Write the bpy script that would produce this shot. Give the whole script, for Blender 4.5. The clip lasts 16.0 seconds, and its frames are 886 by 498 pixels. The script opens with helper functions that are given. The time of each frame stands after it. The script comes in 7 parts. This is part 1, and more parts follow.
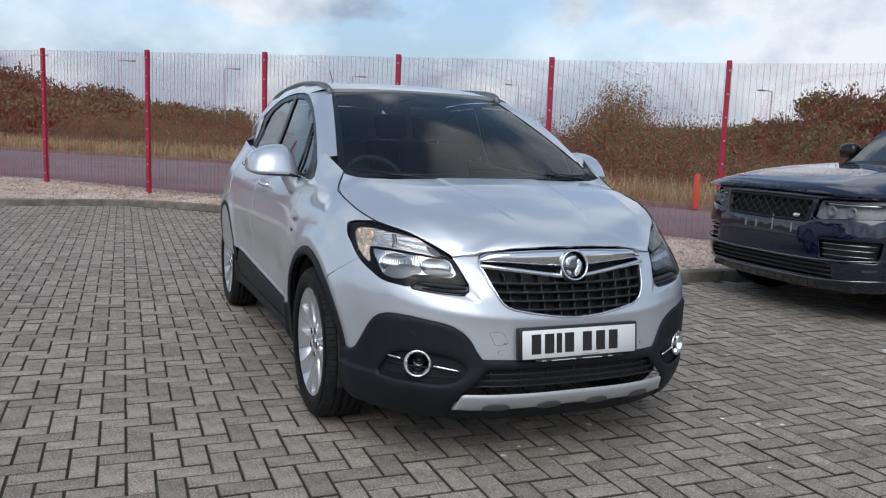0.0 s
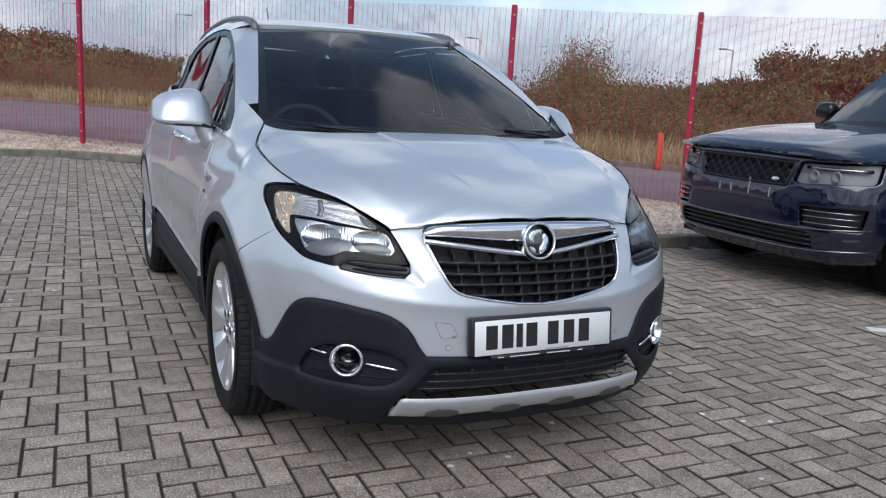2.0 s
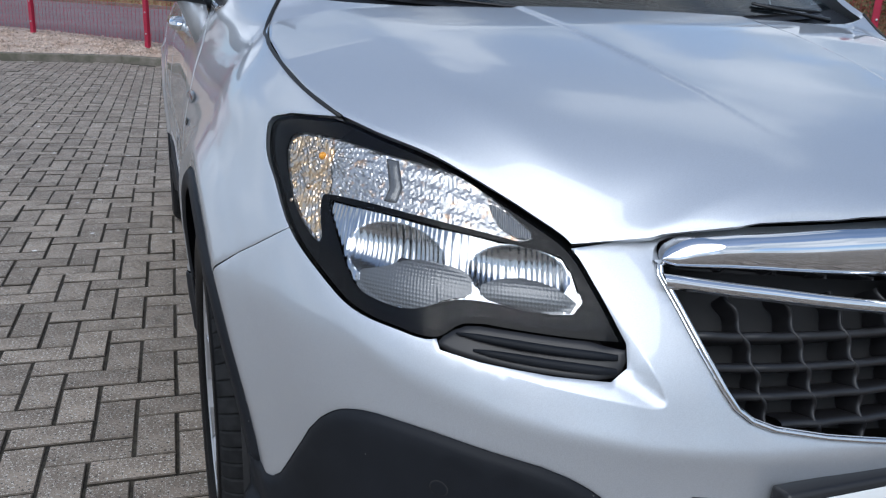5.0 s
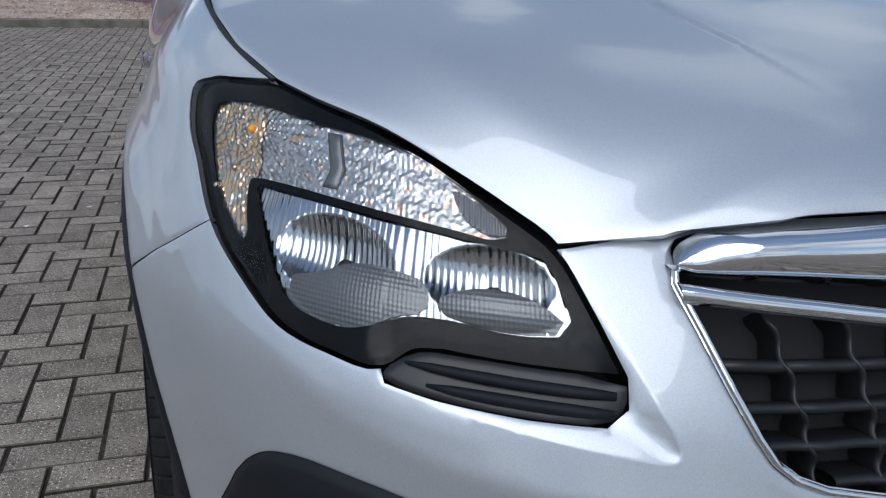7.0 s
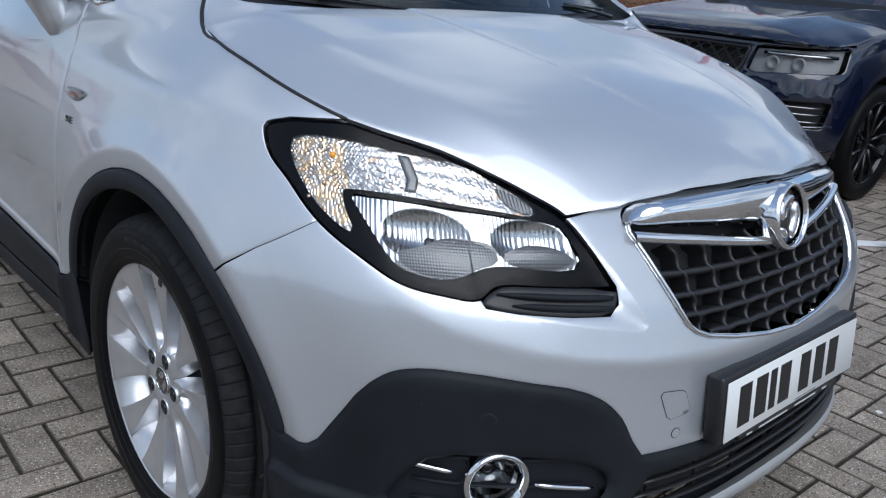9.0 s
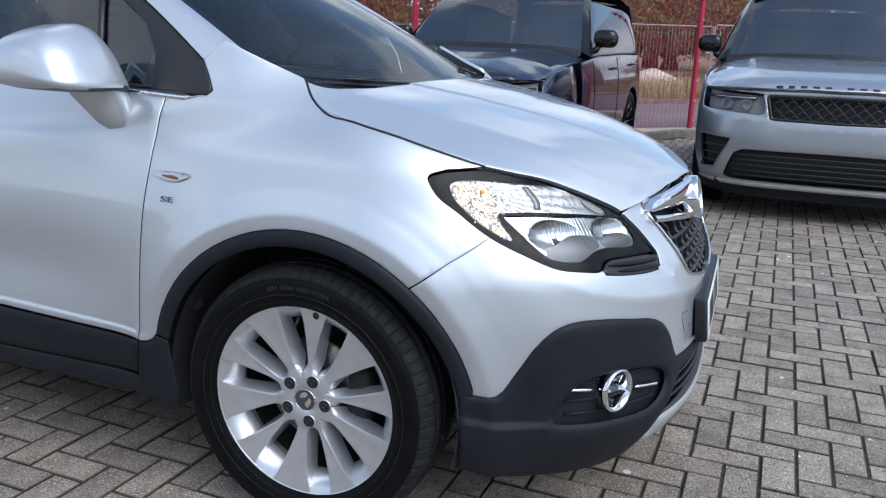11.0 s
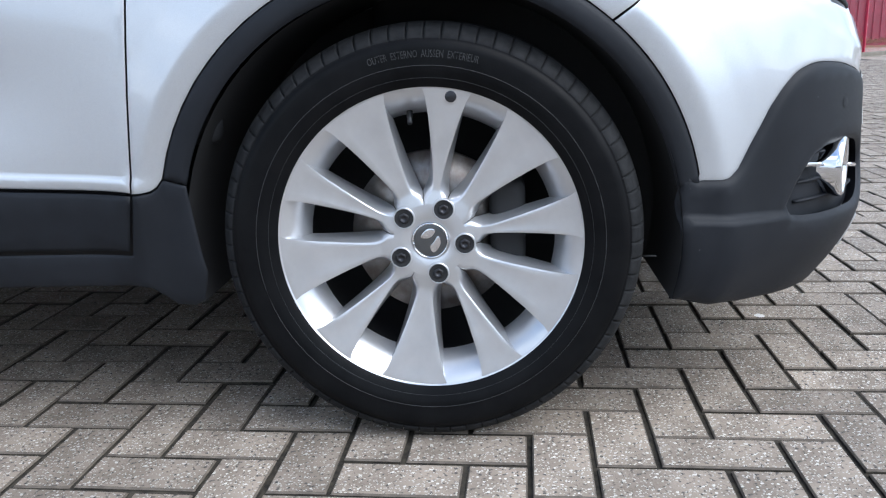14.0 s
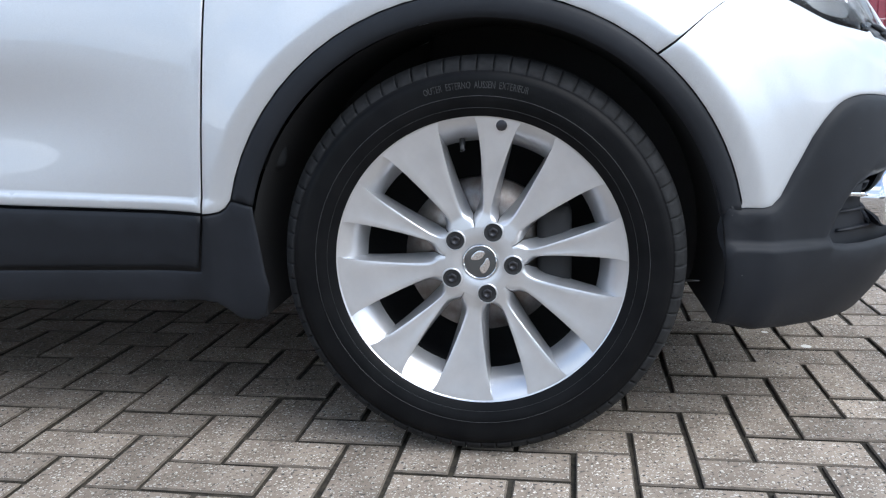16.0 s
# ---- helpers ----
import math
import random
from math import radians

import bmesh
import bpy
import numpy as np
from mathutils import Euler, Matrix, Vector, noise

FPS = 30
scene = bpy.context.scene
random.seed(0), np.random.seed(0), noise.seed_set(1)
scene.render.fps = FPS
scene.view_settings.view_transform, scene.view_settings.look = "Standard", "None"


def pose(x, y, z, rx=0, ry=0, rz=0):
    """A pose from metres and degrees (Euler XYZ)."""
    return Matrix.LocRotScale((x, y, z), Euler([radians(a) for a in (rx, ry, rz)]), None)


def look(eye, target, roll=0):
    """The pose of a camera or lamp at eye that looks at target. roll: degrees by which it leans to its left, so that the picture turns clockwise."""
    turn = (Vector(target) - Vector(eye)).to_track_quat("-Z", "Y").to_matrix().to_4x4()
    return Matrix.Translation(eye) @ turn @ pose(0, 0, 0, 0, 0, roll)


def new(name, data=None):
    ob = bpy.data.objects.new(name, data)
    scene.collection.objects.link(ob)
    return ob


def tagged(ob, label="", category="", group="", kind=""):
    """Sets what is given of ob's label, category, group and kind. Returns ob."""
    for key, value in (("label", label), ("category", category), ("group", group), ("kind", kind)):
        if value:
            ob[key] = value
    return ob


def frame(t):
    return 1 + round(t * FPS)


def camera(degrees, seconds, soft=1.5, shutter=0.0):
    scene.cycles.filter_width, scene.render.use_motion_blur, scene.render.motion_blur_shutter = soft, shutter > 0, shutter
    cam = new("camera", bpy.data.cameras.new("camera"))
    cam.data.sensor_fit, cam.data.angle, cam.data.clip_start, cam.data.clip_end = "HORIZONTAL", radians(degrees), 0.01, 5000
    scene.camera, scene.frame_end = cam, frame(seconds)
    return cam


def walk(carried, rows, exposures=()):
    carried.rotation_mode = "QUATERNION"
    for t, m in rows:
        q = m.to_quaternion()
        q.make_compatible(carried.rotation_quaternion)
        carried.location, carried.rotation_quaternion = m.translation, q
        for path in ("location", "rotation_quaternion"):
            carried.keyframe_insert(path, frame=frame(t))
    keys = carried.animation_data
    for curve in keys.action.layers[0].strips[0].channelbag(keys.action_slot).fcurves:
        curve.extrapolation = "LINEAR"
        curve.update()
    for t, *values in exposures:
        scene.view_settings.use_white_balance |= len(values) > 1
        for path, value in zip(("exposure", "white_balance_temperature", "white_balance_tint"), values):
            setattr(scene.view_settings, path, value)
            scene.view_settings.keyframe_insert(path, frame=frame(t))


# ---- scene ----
cam = camera(57.2, 16.0, 1.2)
EXPOSURES = [(0.0, 0.0, 6100, 8), (2.0, 0.12, 6050, 8), (3.5, 0.28, 5950, 8), (4.5, 0.14, 5850, 8), (6.9, -0.32, 5850, 8), (7.7, -0.33, 5850, 8), (8.6, -0.12, 5850, 8), (11.0, 0.43, 5800, 8), (12.0, 0.38, 5800, 8), (13.0, 0.15, 5850, 8), (13.5, 0.38, 5850, 8), (14.0, 1.0, 5880, 8), (16.0, 0.97, 6000, 8)]
PATH = [
    (0, (-1.74, -3.571, 1.285), (-0.964, -1.748, 1.016), 2.0),
    (0.5, (-1.744, -3.569, 1.284), (-0.962, -1.749, 1.009), 2.1),
    (1, (-1.715, -3.449, 1.277), (-0.919, -1.64, 0.972), 2.0),
    (1.5, (-1.645, -3.258, 1.266), (-0.786, -1.484, 0.926), 1.8),
    (2, (-1.443, -3.054, 1.259), (-0.578, -1.29, 0.886), 3.1),
    (2.5, (-1.302, -2.816, 1.247), (-0.513, -1.024, 0.843), 3.9),
    (3, (-1.243, -2.508, 1.237), (-0.489, -0.713, 0.779), 2.9),
    (3.5, (-1.138, -2.244, 1.209), (-0.42, -0.455, 0.676), 2.9),
    (4, (-1.032, -2.002, 1.194), (-0.363, -0.211, 0.606), 3.0),
    (4.5, (-0.984, -1.725, 1.148), (-0.314, 0.065, 0.56), 3.0),
    (6.8, (-0.799, -1.333, 1.08), (-0.243, 0.465, 0.401), 1.7),
    (7, (-0.789, -1.328, 1.081), (-0.217, 0.462, 0.395), 1.7),
    (7.5, (-0.837, -1.313, 1.076), (-0.128, 0.422, 0.378), 1.6),
    (8, (-0.974, -1.336, 1.096), (-0.043, 0.29, 0.396), 2.7),
    (8.5, (-1.19, -1.436, 1.131), (-0.114, 0.106, 0.449), 3.8),
    (8.7, (-1.296, -1.458, 1.147), (-0.129, 0.025, 0.485), 4.3),
    (10.8, (-2.395, -1.036, 1.218), (-0.598, -0.316, 0.713), 2.4),
    (11, (-2.47, -0.959, 1.216), (-0.655, -0.279, 0.723), 2.1),
    (11.5, (-2.602, -0.743, 1.206), (-0.749, -0.173, 0.715), 1.7),
    (12, (-2.63, -0.489, 1.23), (-0.735, -0.057, 0.759), 1.1),
    (12.5, (-2.534, -0.293, 1.207), (-0.618, 0.035, 0.735), 0.0),
    (13, (-2.306, -0.244, 1.053), (-0.4, 0.036, 0.516), -1.5),
    (13.5, (-2.123, -0.13, 0.861), (-0.215, 0.004, 0.277), -1.9),
    (14, (-2.122, -0.117, 0.656), (-0.189, 0.03, 0.163), -1.7),
    (14.5, (-2.17, -0.126, 0.649), (-0.238, 0.084, 0.178), -1.7),
    (15, (-2.171, -0.116, 0.645), (-0.237, 0.127, 0.197), -1.5),
    (15.5, (-2.178, -0.12, 0.647), (-0.241, 0.14, 0.221), -1.4),
    (16, (-2.189, -0.119, 0.65), (-0.249, 0.144, 0.242), -1.5),
]
walk(cam, [(t, look(eye, target, roll)) for t, eye, target, roll in PATH], EXPOSURES)

# ---- light ----
SUN_ELEV, SUN_AZ = 47.0, -150.0   # azimuth from +y, clockwise
CLOUD_TURN = 150
world = bpy.data.worlds.new("sky")
scene.world = world
world.use_nodes = True
wn = world.node_tree
wn.nodes.clear()


def wnode(kind, **values):
    n = wn.nodes.new(kind)
    for key, value in values.items():
        n.inputs[key].default_value = value
    return n


w_out, w_bg = wnode("ShaderNodeOutputWorld"), wnode("ShaderNodeBackground", Strength=0.148)
w_sky = wnode("ShaderNodeTexSky")
w_sky.sky_type, w_sky.sun_disc = "NISHITA", False
w_sky.sun_elevation, w_sky.sun_rotation = radians(SUN_ELEV), radians(SUN_AZ)
# broken cumulus: noise over the flattened sky dome
w_geo = wnode("ShaderNodeTexCoord")
w_sep = wnode("ShaderNodeSeparateXYZ")
w_up = wn.nodes.new("ShaderNodeMath")
w_up.operation = "MAXIMUM"
w_up.inputs[1].default_value = 0.0
w_add = wn.nodes.new("ShaderNodeMath")
w_add.operation = "ADD"
w_add.inputs[1].default_value = 0.75
w_div = wn.nodes.new("ShaderNodeVectorMath")
w_div.operation = "DIVIDE"
w_comb = wn.nodes.new("ShaderNodeCombineXYZ")
wn.links.new(w_geo.outputs["Generated"], w_sep.inputs[0])
wn.links.new(w_sep.outputs[2], w_up.inputs[0])
wn.links.new(w_up.outputs[0], w_add.inputs[0])
for k in range(3):
    wn.links.new(w_add.outputs[0], w_comb.inputs[k])
wn.links.new(w_geo.outputs["Generated"], w_div.inputs[0])
wn.links.new(w_comb.outputs[0], w_div.inputs[1])
w_turn = wn.nodes.new("ShaderNodeMapping")   # which way the gaps lie
w_turn.inputs["Rotation"].default_value = (0, 0, radians(CLOUD_TURN))
wn.links.new(w_div.outputs[0], w_turn.inputs["Vector"])
w_noise = wnode("ShaderNodeTexNoise", Scale=2.3, Detail=10.0, Roughness=0.50, Distortion=0.15)
wn.links.new(w_turn.outputs[0], w_noise.inputs["Vector"])
w_mask = wn.nodes.new("ShaderNodeValToRGB")
w_mask.color_ramp.elements[0].position, w_mask.color_ramp.elements[1].position = 0.455, 0.50
w_mask.color_ramp.elements[0].color = (0.17, 0.17, 0.17, 1)   # thin haze in the gaps
w_thin = wn.nodes.new("ShaderNodeMath")   # the cloud cover opens towards the zenith
w_thin.operation = "MULTIPLY_ADD"
w_thin.inputs[1].default_value = -0.075
wn.links.new(w_up.outputs[0], w_thin.inputs[0])
wn.links.new(w_noise.outputs[0], w_thin.inputs[2])
wn.links.new(w_thin.outputs[0], w_mask.inputs[0])
w_noise2 = wnode("ShaderNodeTexNoise", Scale=4.2, Detail=8.0, Roughness=0.55)
wn.links.new(w_turn.outputs[0], w_noise2.inputs["Vector"])
w_shade = wn.nodes.new("ShaderNodeValToRGB")
w_shade.color_ramp.elements[0].position, w_shade.color_ramp.elements[1].position = 0.40, 0.61
w_shade.color_ramp.elements[0].color = (2.6, 3.1, 3.8, 1)
w_shade.color_ramp.elements[1].color = (6.0, 6.1, 6.3, 1)
wn.links.new(w_noise2.outputs[0], w_shade.inputs[0])
w_mix = wn.nodes.new("ShaderNodeMixRGB")
w_low = wn.nodes.new("ShaderNodeMapRange")   # cloud banks and haze close up towards the horizon
for key, value in (("From Min", 0.04), ("From Max", 0.22), ("To Min", 0.9), ("To Max", 0.0)):
    w_low.inputs[key].default_value = value
wn.links.new(w_up.outputs[0], w_low.inputs["Value"])
w_most = wn.nodes.new("ShaderNodeMath")
w_most.operation = "MAXIMUM"
wn.links.new(w_low.outputs[0], w_most.inputs[0])
wn.links.new(w_mask.outputs[0], w_most.inputs[1])
wn.links.new(w_most.outputs[0], w_mix.inputs[0])
wn.links.new(w_sky.outputs[0], w_mix.inputs[1])
wn.links.new(w_shade.outputs[0], w_mix.inputs[2])
wn.links.new(w_mix.outputs[0], w_bg.inputs[0])
wn.links.new(w_bg.outputs[0], w_out.inputs[0])

sun = new("sun", bpy.data.lights.new("sun", "SUN"))
sun.data.energy, sun.data.angle, sun.data.color = 1.75, radians(55), (1.0, 0.955, 0.89)
s_az, s_el = radians(SUN_AZ), radians(SUN_ELEV)
sun.matrix_world = look(Vector((math.sin(s_az) * math.cos(s_el), math.cos(s_az) * math.cos(s_el), math.sin(s_el))) * 60, (0, 0, 0))

# ---- materials ----
def material(name, colour, rough=0.5, metal=0.0, **more):
    """A principled material; returns it with its node tree and shader at hand."""
    m = bpy.data.materials.new(name)
    m.use_nodes = True
    b = m.node_tree.nodes["Principled BSDF"]
    b.inputs["Base Color"].default_value = (*colour, 1)
    b.inputs["Roughness"].default_value, b.inputs["Metallic"].default_value = rough, metal
    for key, value in more.items():
        b.inputs[key.replace("_", " ")].default_value = value
    return m


def mottle(m, scale, low, high, detail=6.0, target="Base Color", space="Object", where=(0.35, 0.65), rough=0.6):
    """Drives a shader input by noise between two colours or values."""
    t = m.node_tree
    c, n, r = t.nodes.new("ShaderNodeTexCoord"), t.nodes.new("ShaderNodeTexNoise"), t.nodes.new("ShaderNodeValToRGB")
    n.inputs["Scale"].default_value, n.inputs["Detail"].default_value, n.inputs["Roughness"].default_value = scale, detail, rough
    low, high = [(v, v, v) if isinstance(v, float) else v for v in (low, high)]
    r.color_ramp.elements[0].color, r.color_ramp.elements[1].color = (*low, 1), (*high, 1)
    r.color_ramp.elements[0].position, r.color_ramp.elements[1].position = where
    t.links.new(c.outputs[space], n.inputs["Vector"])
    t.links.new(n.outputs[0], r.inputs[0])
    t.links.new(r.outputs[0], t.nodes["Principled BSDF"].inputs[target])
    return r


def blend(m, ramp, scale, colour, where, detail=2.0, target="Base Color", space="Object"):
    """Lays spots of a second colour over what drives the input."""
    t = m.node_tree
    c, n, r, x = (t.nodes.new(k) for k in ("ShaderNodeTexCoord", "ShaderNodeTexNoise", "ShaderNodeValToRGB", "ShaderNodeMixRGB"))
    n.inputs["Scale"].default_value, n.inputs["Detail"].default_value = scale, detail
    r.color_ramp.elements[0].position, r.color_ramp.elements[1].position = where
    x.inputs[2].default_value = (*colour, 1)
    t.links.new(c.outputs[space], n.inputs["Vector"])
    t.links.new(n.outputs[0], r.inputs[0])
    t.links.new(r.outputs[0], x.inputs[0])
    t.links.new(ramp.outputs[0], x.inputs[1])
    t.links.new(x.outputs[0], t.nodes["Principled BSDF"].inputs[target])
    return x


def specks(m, under, scale, size, rare, colour, target="Base Color", space="Object"):
    """Sharp-edged grains of a pale colour, sparsely strewn."""
    t = m.node_tree
    c, v, d, s, r, k, x = (t.nodes.new("ShaderNode" + n) for n in ("TexCoord", "TexVoronoi", "Math", "SeparateColor", "Math", "Math", "MixRGB"))
    v.inputs["Scale"].default_value = scale
    d.operation, r.operation, k.operation = "LESS_THAN", "GREATER_THAN", "MULTIPLY"
    d.inputs[1].default_value, r.inputs[1].default_value = size * 2.2, rare
    x.inputs[2].default_value = (*colour, 1)
    t.links.new(c.outputs[space], v.inputs["Vector"])
    t.links.new(v.outputs["Distance"], d.inputs[0])
    t.links.new(v.outputs["Color"], s.inputs[0])
    t.links.new(s.outputs[0], r.inputs[0])
    t.links.new(d.outputs[0], k.inputs[0])
    t.links.new(r.outputs[0], k.inputs[1])
    t.links.new(k.outputs[0], x.inputs[0])
    t.links.new(under.outputs[0], x.inputs[1])
    t.links.new(x.outputs[0], t.nodes["Principled BSDF"].inputs[target])
    return x


def relief(m, scale, strength, distance=0.002, detail=5.0, space="Object"):
    t = m.node_tree
    c, n, b = t.nodes.new("ShaderNodeTexCoord"), t.nodes.new("ShaderNodeTexNoise"), t.nodes.new("ShaderNodeBump")
    n.inputs["Scale"].default_value, n.inputs["Detail"].default_value = scale, detail
    b.inputs["Strength"].default_value, b.inputs["Distance"].default_value = strength, distance
    t.links.new(c.outputs[space], n.inputs["Vector"])
    t.links.new(n.outputs[0], b.inputs["Height"])
    t.links.new(b.outputs[0], t.nodes["Principled BSDF"].inputs["Normal"])
    return m


def vary(m, spread, source="Random"):
    """Lightens or darkens each object (or loose island) a little."""
    t = m.node_tree
    b = t.nodes["Principled BSDF"]
    link = b.inputs["Base Color"].links[0]
    h, mp = t.nodes.new("ShaderNodeHueSaturation"), t.nodes.new("ShaderNodeMapRange")
    if source == "Random":
        o = t.nodes.new("ShaderNodeObjectInfo").outputs["Random"]
    else:
        o = t.nodes.new("ShaderNodeNewGeometry").outputs["Random Per Island"]
    mp.inputs["To Min"].default_value, mp.inputs["To Max"].default_value = 1 - spread, 1 + spread
    t.links.new(o, mp.inputs["Value"])
    t.links.new(mp.outputs[0], h.inputs["Value"])
    t.links.new(link.from_socket, h.inputs["Color"])
    t.links.new(h.outputs[0], b.inputs["Base Color"])
    return m


def car_paint(name, colour, metal, flake, rough, coat=1.5, gleam=0.5):
    m = material(name, colour, rough, metal, Coat_Weight=1.0, Coat_Roughness=0.03, Coat_IOR=coat, Specular_IOR_Level=gleam)
    lo, hi = [tuple(c * k for c in colour) for k in (1 - flake, 1 + flake)]
    mottle(m, 900.0, lo, hi, 1.0)
    return m


def pane(name, tint, gloss=0.02, ior=1.75):
    """Thin glass: a tinted see-through sheet with a Fresnel gloss."""
    m = bpy.data.materials.new(name)
    m.use_nodes = True
    t = m.node_tree
    t.nodes.clear()
    o, mx, tr, gl, fr = (t.nodes.new("ShaderNode" + k) for k in ("OutputMaterial", "MixShader", "BsdfTransparent", "BsdfGlossy", "Fresnel"))
    tr.inputs[0].default_value = (*tint, 1)
    gl.inputs["Roughness"].default_value = gloss
    fr.inputs["IOR"].default_value = ior
    t.links.new(fr.outputs[0], mx.inputs[0])
    t.links.new(tr.outputs[0], mx.inputs[1])
    t.links.new(gl.outputs[0], mx.inputs[2])
    t.links.new(mx.outputs[0], o.inputs[0])
    return m


SILVER = car_paint("silver_paint", (0.555, 0.585, 0.625), 0.62, 0.07, 0.40, 1.70)
NAVY = car_paint("navy_paint", (0.004, 0.007, 0.022), 0.0, 0.3, 0.25, 1.75, 0.05)
GRAPHITE = car_paint("graphite_paint", (0.40, 0.415, 0.445), 0.75, 0.2, 0.34)
PLASTIC = relief(material("grained_black_plastic", (0.010, 0.011, 0.0125), 0.55, Specular_IOR_Level=0.2), 900, 0.35, 0.0006)
_p = mottle(PLASTIC, 6.0, (0.0094, 0.0110, 0.0142), (0.0142, 0.0163, 0.0208), 5.0)
specks(PLASTIC, _p, 42.0, 0.018, 0.80, (0.12, 0.12, 0.12))
GLOSSBLACK = material("gloss_black", (0.008, 0.008, 0.009), 0.08)
SATINBLACK = material("satin_black", (0.013, 0.013, 0.0145), 0.38)
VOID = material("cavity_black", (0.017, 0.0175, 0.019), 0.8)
CHROME = material("chrome", (0.80, 0.81, 0.83), 0.06, 1.0)
DARKBADGE = material("dark_chrome", (0.16, 0.165, 0.17), 0.15, 1.0)
SATIN = material("satin_silver_plastic", (0.42, 0.43, 0.44), 0.42, 0.35)
relief(SATIN, 700, 0.2, 0.0004)
ALLOY = material("painted_alloy", (0.60, 0.61, 0.63), 0.30, 0.7, Coat_Weight=0.5, Coat_Roughness=0.1)
mottle(ALLOY, 14.0, (0.57, 0.58, 0.60), (0.64, 0.65, 0.67), 6.0)
RUBBER = material("tyre_rubber", (0.005, 0.005, 0.0055), 0.45, Specular_IOR_Level=0.10)
mottle(RUBBER, 18.0, (0.0034, 0.0037, 0.0044), (0.0062, 0.0065, 0.0072), 7.0)
LETTER = material("raised_rubber", (0.045, 0.045, 0.047), 0.6)
mottle(LETTER, 90.0, (0.012, 0.012, 0.013), (0.035, 0.035, 0.036), 5.0)
relief(RUBBER, 320, 0.25, 0.0008)
TREAD = material("worn_tread_rubber", (0.02, 0.021, 0.023), 0.75, Specular_IOR_Level=0.2)
mottle(TREAD, 40.0, (0.008, 0.0086, 0.0096), (0.018, 0.0188, 0.0202), 7.0)
relief(TREAD, 500, 0.4, 0.0008)
IRON = material("brake_disc_iron", (0.22, 0.20, 0.19), 0.4, 0.9)
mottle(IRON, 30.0, (0.16, 0.13, 0.11), (0.28, 0.27, 0.26), 4.0)
BOLT = material("dark_bolt", (0.05, 0.05, 0.055), 0.35, 0.8)
GLASS = pane("tinted_glass", (0.56, 0.68, 0.70), 0.01, 1.95)
SCREEN = pane("windscreen_glass", (0.56, 0.68, 0.72), 0.01, 1.48)
RAILGREY = material("rail_grey", (0.15, 0.155, 0.16), 0.4, 0.4)
PRIVACY = pane("dark_glass", (0.10, 0.11, 0.12))
LENS = pane("clear_lens", (0.97, 0.975, 0.98), 0.05, 1.18)
REFLECTOR = material("lamp_reflector", (0.52, 0.53, 0.54), 0.14, 1.0)
SIGNAL = material("signal_reflector", (0.60, 0.59, 0.58), 0.28, 0.9)
_r = mottle(SIGNAL, 30.0, (0.46, 0.455, 0.45), (0.64, 0.635, 0.63))
blend(SIGNAL, _r, 60.0, (0.66, 0.46, 0.32), (0.56, 0.70))
BEZEL = material("lamp_bezel_black", (0.005, 0.005, 0.0055), 0.18, Specular_IOR_Level=0.14)
COATED = pane("coated_windscreen", (0.40, 0.47, 0.48), 0.015, 2.7)
DIMBULB = material("dark_amber_bulb", (0.22, 0.075, 0.03), 0.2)
BULB = material("amber_bulb", (0.95, 0.42, 0.06), 0.10)
AMBER = material("amber_reflector", (0.95, 0.74, 0.48), 0.28, 0.9)
mottle(AMBER, 75.0, (0.56, 0.53, 0.50), (0.84, 0.60, 0.36), where=(0.40, 0.60))
CABIN = material("dark_cabin_trim", (0.022, 0.024, 0.028), 0.7)
relief(CABIN, 300, 0.3, 0.001)
CLOTH = material("seat_cloth", (0.035, 0.036, 0.040), 0.9)
mottle(CLOTH, 60.0, (0.025, 0.026, 0.03), (0.05, 0.05, 0.055))
PLATE = material("white_plate", (0.72, 0.73, 0.72), 0.35)
INK = material("black_ink", (0.012, 0.012, 0.012), 0.5)
WHITEINK = material("white_ink", (0.6, 0.6, 0.6), 0.5)
PAVER = material("concrete_block", (0.2, 0.18, 0.16), 0.88)
_r = mottle(PAVER, 9.0, (0.195, 0.160, 0.126), (0.335, 0.278, 0.222), 8.0)
_x = blend(PAVER, _r, 120.0, (0.070, 0.064, 0.058), (0.57, 0.67), 2.0)
_x = specks(PAVER, _x, 95.0, 0.11, 0.60, (0.60, 0.57, 0.52))
_x = specks(PAVER, _x, 260.0, 0.19, 0.68, (0.50, 0.47, 0.42))
_x = specks(PAVER, _x, 9.0, 0.05, 0.86, (0.72, 0.71, 0.68))
relief(PAVER, 220, 0.8, 0.003, 6.0)
vary(PAVER, 0.21)
EDGE = material("dark_block_edge", (0.12, 0.10, 0.08), 0.9)
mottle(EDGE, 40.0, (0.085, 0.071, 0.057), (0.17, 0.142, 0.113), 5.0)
JOINT = material("joint_sand", (0.02, 0.018, 0.016), 1.0)
mottle(JOINT, 60.0, (0.014, 0.0122, 0.0095), (0.058, 0.049, 0.035))
RED = material("red_powder_coat", (0.36, 0.012, 0.045), 0.42)
mottle(RED, 5.0, (0.31, 0.010, 0.038), (0.40, 0.016, 0.052))
GALV = material("galvanised_steel", (0.42, 0.43, 0.44), 0.5, 0.8)
mottle(GALV, 20.0, (0.34, 0.35, 0.36), (0.5, 0.5, 0.5))
STONE = material("gravel_stone", (0.42, 0.33, 0.27), 0.85)
mottle(STONE, 3.0, (0.36, 0.27, 0.21), (0.52, 0.43, 0.36), 4.0)
vary(STONE, 0.45, "island")
KERB = material("kerb_concrete", (0.17, 0.15, 0.12), 0.9)
mottle(KERB, 6.0, (0.12, 0.115, 0.085), (0.23, 0.205, 0.175), 8.0)
relief(KERB, 120, 0.5, 0.003)
